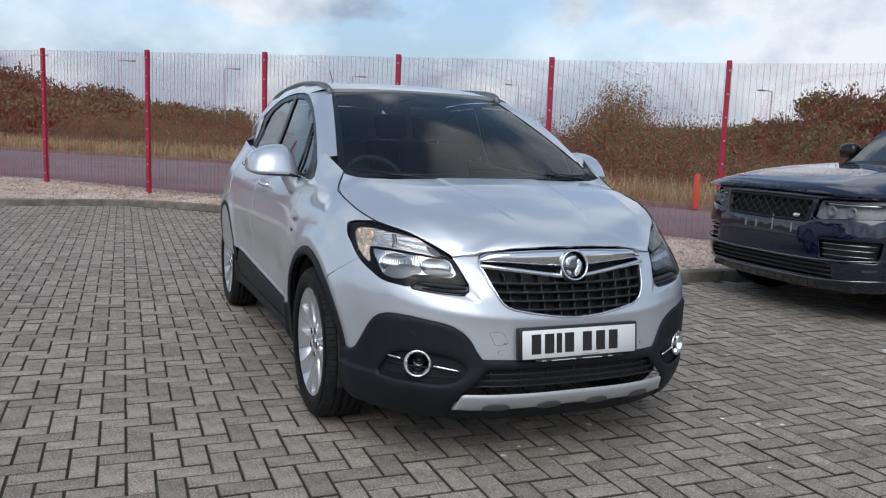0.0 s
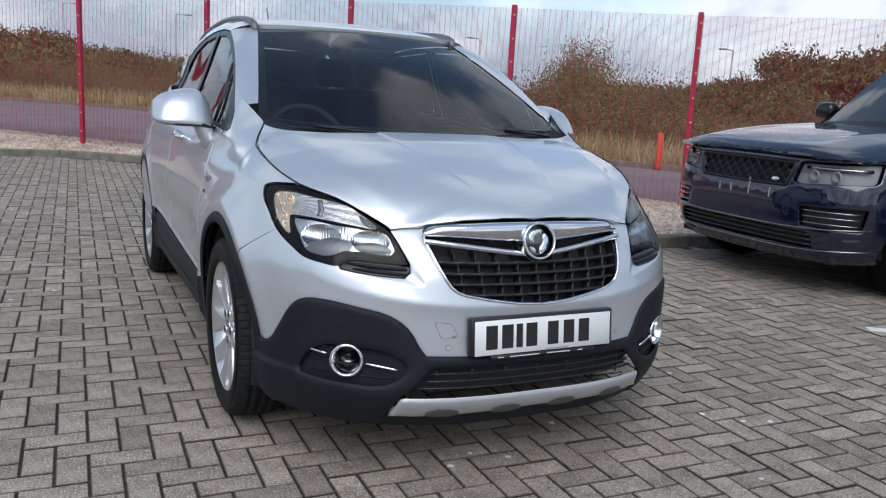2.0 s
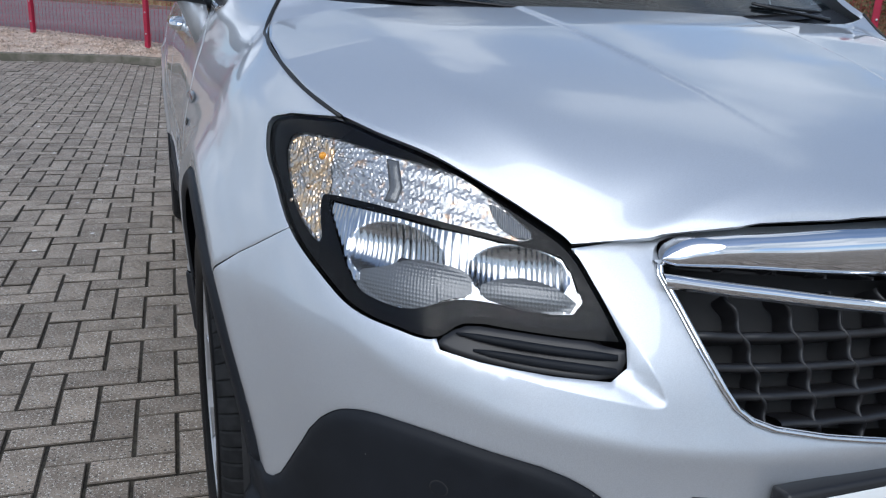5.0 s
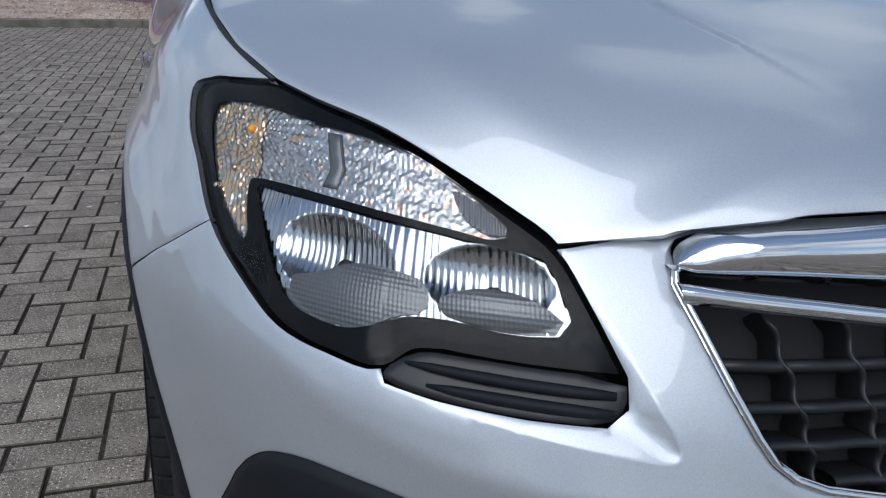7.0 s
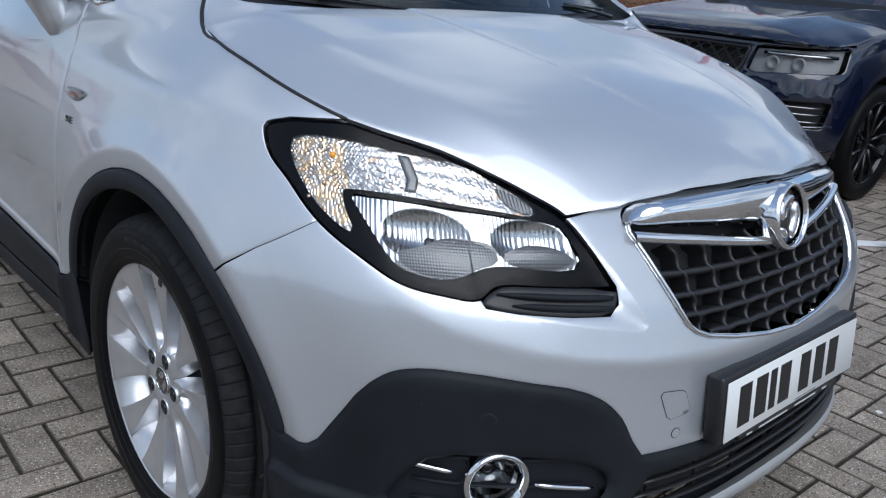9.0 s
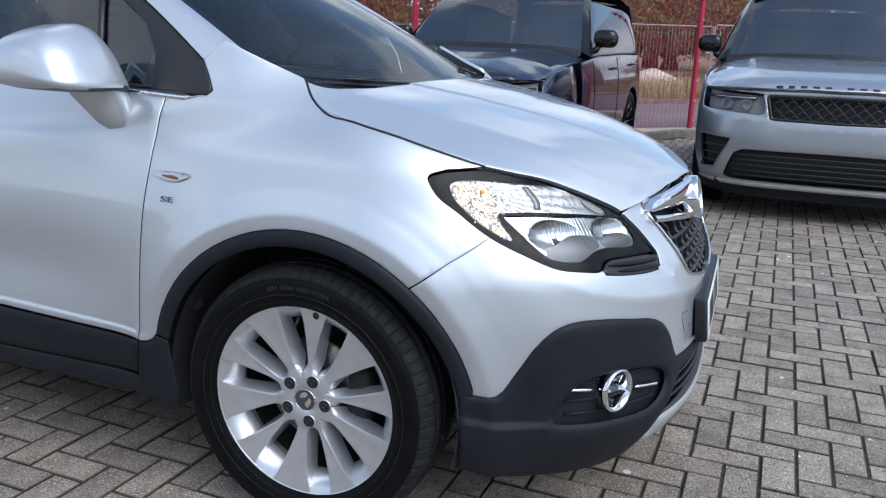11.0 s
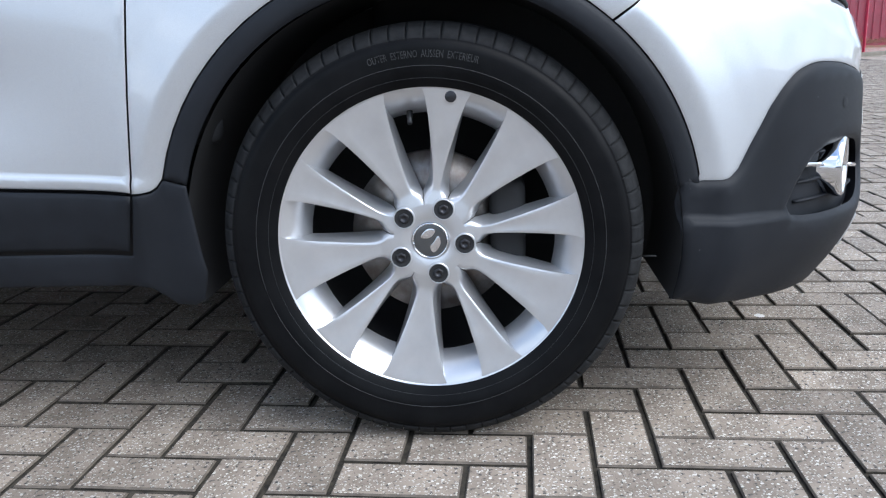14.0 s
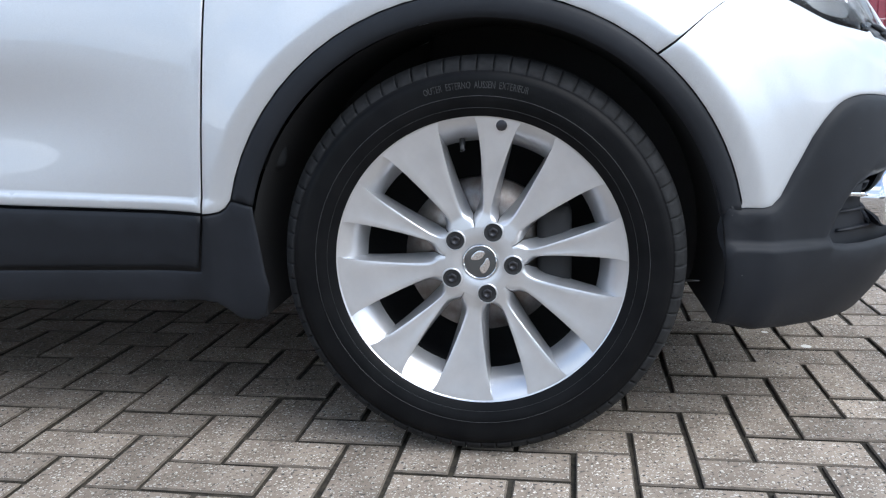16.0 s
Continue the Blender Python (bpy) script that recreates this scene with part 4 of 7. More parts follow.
plate = part("number_plate", on_plate(block((-.26, -.0555, -.002), (.26, .0555, .002), 0.0018, 1)), PLATE, crossover, "white number plate with dark bars")
part("plate_holder", on_plate(block((-.272, -.058, -.034), (.272, .066, -.0024), 0.006, 2)), SATINBLACK, plate)
part("plate_strip", on_plate(block((-.20, -.071, -.012), (.20, -.058, -.001), 0.0015, 1)), SATINBLACK, plate)
for x0 in (-.200, -.142, -.098, -.052, .030, .092, .152):
    w = .012 if x0 == -.098 else .021
    part("plate_bar", on_plate(block((x0 - w, -.0375, .002), (x0 + w, .0395, .0026))), INK, plate, smooth=False)
for x0, x1, y0 in ((-.13, -.02, -.066), (.01, .10, -.066), (-.175, -.155, -.066), (.13, .15, -.066), (.0, .09, -.0505)):
    part("small_print_bar", on_plate(block((x0, y0 - .0016, -.001 if y0 < -.06 else .002), (x1, y0 + .0016, -.0005 if y0 < -.06 else .0024))), WHITEINK if y0 < -.06 else PADGREY, plate, smooth=False)

# fog lamps in their recesses
def fog_set(flip):
    mk = mirrored if flip else (lambda x: x)
    s_f, z_f = FX(.620, .420)
    rec = part("fog_recess", mk(sheet([tuple(p) for p in shrunk(fog, -.014)], [[(s_f + .045 * math.cos(a), z_f + .050 * math.sin(a)) for a in np.arange(24) * math.pi / 12]], 0.015, -0.018)), PLASTIC, crossover, "black recess round the fog lamp")
    for z0 in (.372, .405, .452):
        a, c = (.715, .49) if z0 < .43 else (.68, .50)
        part("recess_fin", mk(tube([CAR.point(*FX(x, z0), -0.016) for x in np.linspace(a, c, 12)], 0.006, 8, flat=0.5)), PLASTIC, rec)
    for xa, xb in ((.716, .672), (.568, .478)):
        part("chrome_strip", mk(tube([CAR.point(*FX(x, .437 + .16 * (x - .71)), -0.004) for x in np.linspace(xa, xb, 8)], [0.003] + [0.0048] * 6 + [0.003], 10)), CHROME, rec)
    c = CAR.point(*FX(.620, .420), -0.007)
    face = Matrix.Translation(c) @ Vector((-0.50, -1, 0.02)).to_track_quat("Z", "Y").to_matrix().to_4x4()
    rg = spin([(-.055, .052), (.004, .0555), (.012, .0545), (.0155, .0505), (.0135, .0465), (.003, .0425), (-.014, .037)], 48, "z")
    ln = spin([(-.044, 0.0), (-.043, .018), (-.034, .028), (-.014, .0372)], 36, "z")
    pj = spin([(-.030, 0.0), (-.031, .008), (-.035, .013), (-.043, .015)], 24, "z")
    for bm_ in (rg, ln, pj):
        bmesh.ops.transform(bm_, matrix=face, verts=bm_.verts)
    lampo = part("fog_lamp", mk(rg), CHROME, crossover, "round fog lamp in a chrome ring")
    part("fog_bowl", mk(ln), DARKBADGE, lampo)
    part("fog_lens", mk(pj), GLOSSBLACK, lampo)


fog_set(False)
fog_set(True)

# parking sensors, tow cover, side repeaters, small wing badge
def disc_on(s, z, r, off):
    return patch([(s + r * math.cos(a), z + r * math.sin(a)) for a in np.arange(16) * math.pi / 8], [], lambda a, b_, o: CAR.point(a, b_, off + o), r * 0.8, drop=0.0003, lip=r * 0.2)


for sg in (1, -1):
    for (s_, z_), r_, base_, m_ in ((FX(.327, .474), .0085, 0.0, SILVER), (FX(.636, .535), .0095, .007, PLASTIC)):
        sen = part("parking_sensor", disc_on(sg * s_, z_, r_ + .0012, base_ + .0004), VOID, crossover)
        part("sensor_face", disc_on(sg * s_, z_, r_, base_ + .0012), m_, sen)
tow = [tuple(p) for p in rounded([FX(.372, .556), FX(.344, .5535), FX(.317, .551), FX(.307, .5295), FX(.297, .508), FX(.323, .505), FX(.349, .502), FX(.3605, .529)], 1)]
tow_o = part("tow_cover", sheet([tuple(p) for p in shrunk(tow, -.0012)], [], 0.012, 0.0004), VOID, crossover, "silver tow-eye cover")
part("cover_face", sheet(tow, [], 0.012, 0.0012), SILVER, tow_o)
rep = [FY(.300, .880), FY(.335, .886), FY(.42, .884), FY(.405, .866), FY(.36, .858), FY(.33, .862)]
for side_k, lens_o in enumerate(both("side_repeater", lambda: sheet([tuple(p) for p in rounded(rep, 2)], [], 0.008, 0.009, drop=0.008, lip=0.008), LENS, crossover, "clear side indicator lens with an amber bulb")):
    mk = mirrored if side_k else (lambda x: x)
    part("repeater_reflector", mk(sheet([tuple(p) for p in shrunk(rounded(rep, 2), .0015)], [], 0.008, 0.003)), ALLOY, lens_o)
    part("repeater_bulb", mk(sheet([tuple(p) for p in rounded([FY(.335, .866), FY(.375, .869), FY(.395, .876), FY(.345, .876)], 1)], [], 0.006, 0.0045, drop=0.001, lip=0.003)), DIMBULB, lens_o)
badge_me = bpy.data.curves.new("letters", "FONT")
badge_me.body, badge_me.size, badge_me.align_x, badge_me.extrude = "SE", .031, "CENTER", .0015
letters = bpy.data.objects.new("letters", badge_me)
scene.collection.objects.link(letters)
flat_letters = bpy.data.meshes.new_from_object(letters.evaluated_get(bpy.context.evaluated_depsgraph_get()))
bpy.data.objects.remove(letters)


def wing_letters(flip):
    bm_ = bmesh.new()
    bm_.from_mesh(flat_letters)
    for v in bm_.verts:
        # read from outside the car: wide, low letters
        v.co = CAR.point(*FY(.368 + v.co.x * 1.35 * (1 if flip else -1), .811 + v.co.y * .62), .002 + v.co.z)
    bmesh.ops.recalc_face_normals(bm_, faces=bm_.faces)
    return mirrored(bm_) if flip else bm_


for flip in (False, True):
    part("wing_badge", wing_letters(flip), DARKBADGE, crossover, "small dark chrome letters")

# ---- greenhouse ----
def screen(u, v, out=0.0):
    base = np.array([.695 * u, -.02 + .20 * u * u, 1.095 + .03 * u * u])
    top = np.array([.515 * u, .945 + .05 * u * u, 1.543 - .022 * u * u])
    return Vector(base + (top - base) * v + np.array([0, -.45, .89]) * (out + .030 * math.sin(math.pi * v) * (1 - .5 * u * u)))


def screen_piece(u0, u1, v0, v1, nu=24, nv=16, out=0.0):
    return facing(rows_mesh([[screen(u, v, out) for u in np.linspace(u0, u1, nu)] for v in np.linspace(v0, v1, nv)]), (0, -.45, .9))


glass_o = part("windscreen", screen_piece(-1, 1, 0, 1), SCREEN, crossover, "tinted windscreen reflecting clouds")
glass_o.visible_shadow = False
for nm, box_ in (("frit_bottom", (-1, 1, -.02, .035)), ("frit_top", (-1, 1, .965, 1.0)), ("frit_side", (-1.0, -.955, .05, .97)), ("frit_side", (.955, 1.0, .05, .97)), ("mirror_patch", (-.10, .10, .86, .97))):
    part(nm, screen_piece(*box_, 20, 6, -0.004), SATINBLACK, glass_o)
rear_y = lambda x: np.interp(abs(x), [0, .25, .45, .62, .70], [-.02, -.01, .015, .055, .08])
cowl_rows = [[Vector((x, rear_y(x) - 0.02, bonnet_z(x, rear_y(x) - 0.02) - 0.016)) for x in np.linspace(-.69, .69, 30)],
             [Vector((x, rear_y(x) + 0.03, bonnet_z(x, rear_y(x)) - 0.012)) for x in np.linspace(-.69, .69, 30)],
             [screen(x / .70, .02, -0.002) for x in np.linspace(-.69, .69, 30)]]
part("cowl", facing(rows_mesh(cowl_rows), (0, -.3, 1)), PLASTIC, crossover, "black plastic scuttle below the windscreen")


def wiper(x0, x1, v0, v1, up):
    a, b_ = Vector((x0, rear_y(x0) + 0.035, bonnet_z(x0, rear_y(x0)) + 0.002)), screen(x1 / .70, v1, 0.008)
    mid_ = (a + b_) / 2 + Vector((0, -0.004, 0.0))
    arm = part("wiper", tube([a, (a + mid_) / 2, mid_, b_], [0.007, 0.005, 0.004, 0.003], 8), SATINBLACK, crossover, "black wiper arm")
    part("wiper_blade", tube([screen(x / .70, v, 0.005) for x, v in zip(np.linspace(x0 - up, x1 + up * 0.2, 14), np.linspace(v0 - .01, v1 + .008, 14))], 0.0035, 6), SATINBLACK, arm)


wiper(-.06, -.50, -.012, -.012, .0)
wiper(.60, .36, .0, .03, .0)


def ribbon(c1, c2, bulge, centre, n=7):
    """A rounded strip between two curves of equal length."""
    rows = []
    for a, b_ in zip(c1, c2):
        a, b_ = Vector(a), Vector(b_)
        m_ = (a + b_) / 2
        way = (m_ - Vector((0, m_.y + .35, centre))).normalized()
        rows.append([a.lerp(b_, t) + way * bulge * 4 * t * (1 - t) for t in np.linspace(0, 1, n)])
    return rows_mesh(rows)


def smooth_line(pts, n):
    p = rounded(np.array([tuple(q) for q in pts]), 3, closed=False)
    d = np.r_[0, np.cumsum(np.linalg.norm(np.diff(p, axis=0), axis=1))]
    return [Vector([np.interp(t, d, p[:, k]) for k in range(3)]) for t in np.linspace(0, d[-1], n)]


pillar_low = smooth_line([CAR.point(*FY(y, z)) for y, z in ((.331, 1.155), (.447, 1.238), (.60, 1.335), (.78, 1.425), (.95, 1.485), (1.05, 1.508))], 30)
pillar_top = [screen(-1.004, v, 0.004) for v in np.linspace(.13, 1.0, 30)]
both("windscreen_pillar", lambda: facing(ribbon(pillar_top, pillar_low, 0.012, .9), (-1, -.4, .5)), SILVER, crossover)
roof_zy = ([.90, 1.0, 1.2, 1.6, 2.2, 2.8, 3.15], [1.543, 1.566, 1.600, 1.630, 1.625, 1.585, 1.53])
roof_z = lambda x, y: np.interp(y, *roof_zy) - (0.022 + 0.012 * step01(y, 1, 1.5)) * (abs(x) / .52) ** 2.3
roof_out = [(x, .947 + .05 * (x / .515) ** 2) for x in np.linspace(-.523, .523, 25)] + [(.525, 1.4), (.51, 2.0), (.485, 2.6), (.47, 3.05), (-.47, 3.05), (-.485, 2.6), (-.51, 2.0), (-.525, 1.4)]
part("roof", patch(roof_out, [], lambda x, y, o: Vector((x, y, roof_z(x, y) + o)), 0.05, wall=0.02), SILVER, crossover, "silver roof panel")
cant_top = [Vector((-np.interp(y, [1.4, 2.0, 2.6, 3.05], [.525, .51, .485, .47]), y, roof_z(.51, y))) for y in np.linspace(.995, 3.05, 34)]
cant_low = smooth_line([CAR.point(*FY(y, z)) for y, z in ((1.05, 1.508), (1.3, 1.53), (1.7, 1.53), (2.1, 1.50), (2.4, 1.43), (2.7, 1.36), (2.95, 1.30))], 34)
both("roof_side", lambda: facing(ribbon(cant_top, cant_low, 0.010, 1.2), (-1, 0, .5)), SILVER, crossover)
both("rear_pillar", lambda: facing(ribbon(smooth_line([CAR.point(*FY(y, z)) for y, z in ((2.48, 1.40), (2.44, 1.28), (2.40, 1.18))], 12), smooth_line([CAR.point(*FY(y, z)) for y, z in ((3.05, 1.30), (3.2, 1.26), (3.28, 1.22))], 12), 0.01, 1.0), (-1, 0, .2)), SILVER, crossover)
part("tailgate", facing(rows_mesh([[Vector((x * k, y, z)) for x in np.linspace(-1, 1, 15)] for k, y, z in ((.475, 3.06, 1.52), (.56, 3.20, 1.30), (.68, 3.36, 1.05), (.68, 3.38, .70), (.66, 3.38, .45), (.62, 3.30, .28))]), (0, 1, 0)), SILVER, crossover)


def rail():
    line = [Vector((-np.interp(y, [1.4, 2.0, 2.6, 3.05], [.53, .515, .49, .475]), y, np.interp(y, *roof_zy) + h - .012)) for y, h in ((.985, -.050), (1.0, -.022), (1.04, -.008), (1.3, -.006), (1.8, -.010), (2.4, -.016), (2.75, -.025), (2.88, -.045))]
    return tube(smooth_line(line, 40), [0.0115 + 0.009 * (k < 7) * (1 - k / 7) for k in range(40)], 10, flat=1.3)


both("roof_rail", rail, RAILGREY, crossover, "grey roof rail")
part("aerial", tube([(0, 2.75, 1.58), (0, 2.85, 1.66), (0, 2.99, 1.80)], [0.012, 0.004, 0.003], 8), SATINBLACK, crossover)

dlo = [FY(.292, 1.080), FY(.300, 1.105), FY(.331, 1.153), FY(.447, 1.236), FY(.60, 1.333), FY(.78, 1.423), FY(.95, 1.483), FY(1.05, 1.506), FY(1.3, 1.528), FY(1.7, 1.528), FY(2.1, 1.498), FY(2.4, 1.428), FY(2.48, 1.36), FY(2.42, 1.19), FY(1.45, 1.122), FY(.90, 1.092), FY(.416, 1.074), FY(.34, 1.070), FY(.305, 1.072)]
win_f = [FY(.476, 1.088), FY(.486, 1.165), FY(.53, 1.240), FY(.64, 1.310), FY(.80, 1.392), FY(.98, 1.455), FY(1.15, 1.485), FY(1.40, 1.495), FY(1.44, 1.132), FY(.9, 1.104)]
win_r = [FY(1.53, 1.140), FY(1.50, 1.497), FY(1.9, 1.482), FY(2.2, 1.432), FY(2.34, 1.36), FY(2.31, 1.195)]
frames = both("window_frame", lambda: sheet(dlo, [win_f, win_r], 0.04, -0.004, gap=0.001, drop=0.003, lip=0.004, wall=0.02, edge=0.03), SATINBLACK, crossover, "black window surround")
for k, fr in enumerate(frames):
    mk = mirrored if k else (lambda x: x)
    for out, m in ((win_f, GLASS), (win_r, PRIVACY)):
        g = part("side_window", mk(sheet(out, [], 0.06, -0.012)), m, fr)
        g.visible_shadow = False
    part("window_divider", mk(tube([CAR.point(*FY(y, z), -0.004) for y, z in ((.655, 1.094), (.665, 1.2), (.69, 1.345))], 0.009, 8, flat=0.7)), SATINBLACK, fr)
strip = [FY(.305, 1.070), FY(.34, 1.066), FY(.418, 1.070), FY(.90, 1.090), FY(1.45, 1.120), FY(2.41, 1.187), FY(2.41, 1.172), FY(1.45, 1.107), FY(.90, 1.077), FY(.418, 1.057), FY(.36, 1.055)]
both("belt_strip", lambda: sheet(strip, [], 0.02, 0.006, drop=0.006, lip=0.004, wall=0.01, edge=0.02), CHROME, crossover, "chrome strip below the side windows")

# door handles
def handle(y0, z0):
    base = CAR.point(*FY(y0, z0))
    return tube([base + Vector((d, y, z)) for d, y, z in ((.0, -.10, .0), (-.022, -.09, .002), (-.034, -.05, .004), (-.036, .02, .006), (-.026, .07, .008), (.0, .085, .008))], [0.011, 0.012, 0.012, 0.012, 0.013, 0.012], 10, flat=1.2)


for k, (y0, z0) in enumerate(((1.20, .985), (2.06, 1.065))):
    for side_k, dr in enumerate(doors[k]):
        bm_ = handle(y0, z0)
        part("handle", mirrored(bm_) if side_k else bm_, CHROME, dr, "bright door handle")

# door mirrors
MIRROR_SIDE = [(.605 + (p[0] - .605) * .735, p[1]) for p in rounded([(.748, 1.075), (.754, 1.14), (.756, 1.195), (.750, 1.222), (.70, 1.231), (.64, 1.234), (.58, 1.233), (.515, 1.190), (.472, 1.13), (.440, 1.078), (.50, 1.066), (.60, 1.064), (.70, 1.066)], 2)]


def mirror_half(cond):
    """Slices across the housing, from the door outwards."""
    rows = []
    # x, scale along the car, top, bottom: highest near the door, where it flows down into the stalk
    for x, k, hi, lo in ((-.797, .10, 1.085, 1.060), (-.799, .45, 1.105, 1.052), (-.806, .66, 1.135, 1.054), (-.820, .84, 1.178, 1.058), (-.838, .94, 1.206, 1.062), (-.860, .985, 1.224, 1.066), (-.89, 1.0, 1.229, 1.067), (-.93, 1.0, 1.225, 1.068), (-.97, .99, 1.215, 1.070),
                         (-1.005, .965, 1.200, 1.074), (-1.028, .91, 1.183, 1.080), (-1.042, .80, 1.160, 1.088), (-1.049, .50, 1.135, 1.10), (-1.050, .08, 1.118, 1.112)):
        rows.append([Vector((x, .615 + (y - .615) * (k if y < .70 else .25 + .75 * k) + .02 * step01(-x, .98, 1.05), lo + (z - 1.064) / .170 * (hi - lo))) for y, z in MIRROR_SIDE])
    bm_ = rows_mesh(rows, closed=True, cap=True)
    bmesh.ops.recalc_face_normals(bm_, faces=bm_.faces)
    bmesh.ops.delete(bm_, geom=[f for f in bm_.faces if not cond(f.calc_center_median())], context="FACES")
    return bm_


mirror_cut = lambda p: p.z > 1.081
mirrors = both("door_mirror", lambda: mirror_half(mirror_cut), SILVER, crossover, "silver door mirror on a painted stalk")
for k, mo in enumerate(mirrors):
    mk = mirrored if k else (lambda x: x)
    part("mirror_base", mk(mirror_half(lambda p: not mirror_cut(p))), SATINBLACK, mo)
    stalk = rows_mesh([[Vector((x + .020, y + .026, z)) for x, y, z in ring] for ring in (
        [(-.905, .50, 1.092), (-.905, .645, 1.085), (-.85, .675, 1.080), (-.835, .60, 1.085), (-.84, .50, 1.092)],
        [(-.895, .492, 1.07), (-.895, .63, 1.06), (-.85, .66, 1.055), (-.828, .60, 1.06), (-.835, .49, 1.07)],
        [(-.875, .487, 1.02), (-.872, .585, 1.005), (-.848, .605, 1.0), (-.822, .57, 1.0), (-.825, .485, 1.02)],
        [(-.862, .492, .982), (-.860, .54, .972), (-.842, .575, .970), (-.82, .56, .97), (-.82, .49, .982)])], closed=True, cap=True)
    bmesh.ops.recalc_face_normals(stalk, faces=stalk.faces)
    bmesh.ops.bevel(stalk, geom=[e for e in stalk.edges if abs((e.verts[0].co - e.verts[1].co).normalized().z) > .6], offset=0.006, segments=2, affect="EDGES")
    part("mirror_stalk", mk(stalk), SILVER, mo)
    gl = facing(rows_mesh([[Vector((x, .716 + .03 * (-x - .935), z)) for x in np.linspace(-1.01, -.86, 6)] for z in (1.098, 1.14, 1.175)]), (0, 1, 0))
    part("mirror_glass", mk(gl), CHROME, mo)

# loose wire end standing out of the front arch
part("wire_end", tube([(-.765, -.325, .300), (-.800, -.342, .303), (-.830, -.364, .311)], [.0022, .0022, .0014], 6), LETTER, crossover, "loose thin wire end")

# cabin seen through the glass
part("cabin_tub", block((-.78, .425, .26), (.78, 2.13, .62), 0.02), CABIN, crossover)
part("cabin_tunnel", block((-.49, .13, .27), (.49, 3.2, .61), 0.02), CABIN, crossover)
part("engine_bay", block((-.58, -.60, .24), (.58, .12, .80), 0.03), VOID, crossover)
dash = rows_mesh([[Vector((x, y, z - .05 * (abs(x) / .72) ** 3)) for x in np.linspace(-.70, .70, 15)] for y, z in ((.06, 1.05), (.20, 1.075), (.42, 1.075), (.52, 1.03), (.56, .90), (.50, .62))])
part("dashboard", facing(dash, (0, 0, 1)), CABIN, crossover, "dark dashboard behind the windscreen")
for sg in (-1, 1):
    part("door_card", block((sg * .775 - .02, .35, .5), (sg * .775 + .02, 2.4, 1.08), 0.02), CABIN, crossover)
wheel_c = Matrix.Translation((-.36, .66, 1.00)) @ pose(0, 0, 0, 65, 0, 0)
st = part("steering_wheel", tube([wheel_c @ Vector((.185 * math.cos(a), .185 * math.sin(a), 0)) for a in np.arange(32) * math.pi / 16], 0.016, 10, True), CABIN, crossover, "dark steering wheel")
hubb = block((-.07, -.06, -.03), (.07, .06, .02), 0.02)
bmesh.ops.transform(hubb, matrix=wheel_c, verts=hubb.verts)
part("steering_boss", hubb, CABIN, st)
for a in (0, math.pi, -math.pi / 2):
    part("steering_spoke", tube([wheel_c @ Vector((.05 * math.cos(a), .05 * math.sin(a), 0)), wheel_c @ Vector((.18 * math.cos(a), .18 * math.sin(a), 0))], 0.018, 8, flat=.5), CABIN, st)


def car_seat(x0, y0):
    seat = part("car_seat", block((x0 - .25, y0 - .30, .55), (x0 + .25, y0 + .22, .72), 0.06, 3), CLOTH, crossover, "dark cloth car seat")
    back = block((-.245, -.07, 0), (.245, .07, .60), 0.06, 3)
    bmesh.ops.transform(back, matrix=Matrix.Translation((x0, y0 + .24, .68)) @ pose(0, 0, 0, -18, 0, 0), verts=back.verts)
    part("seat_back", back, CLOTH, seat)
    head = block((-.13, -.05, 0), (.13, .05, .19), 0.045, 3)
    bmesh.ops.transform(head, matrix=Matrix.Translation((x0, y0 + .45, 1.27)) @ pose(0, 0, 0, -10, 0, 0), verts=head.verts)
    part("head_rest", head, CLOTH, seat)


for x0, y0 in ((-.36, 1.18), (.36, 1.18), (-.36, 2.02), (.36, 2.02)):
    car_seat(x0, y0)
part("cabin_mirror", block((-.12, .78, 1.40), (.12, .81, 1.46), 0.015), SATINBLACK, crossover)
part("underbody", block((-.50, -.62, .25), (.50, 3.1, .31), 0.02), VOID, crossover)


# ---- wheels ----
def face_half(r):
    """Half the angle of the gap between two spokes, at their outer faces."""
    return math.radians(np.interp(r, [.060, .068, .074, .080, .088, .10, .125, .165, .205, .232, .2445], [0.03, 0.8, 5.5, 9.6, 11.7, 12.2, 11.4, 10.1, 9.0, 8.1, 7.2]))


def hole_half(r):
    """The same at the back, where the spokes are broader."""
    return math.radians(np.interp(r, [.060, .080, .088, .10, .125, .155, .19, .21], [0.02, 0.6, 3.6, 6.3, 7.7, 8.3, 8.4, 8.2]))


def face_o(r):
    return np.interp(r, [0, .03, .06, .085, .15, .22, .246], [.074, .074, .076, .072, .079, .088, .091])


def wheel_pt(o, r, a):
    return Vector((-o, -r * math.sin(a), r * math.cos(a)))


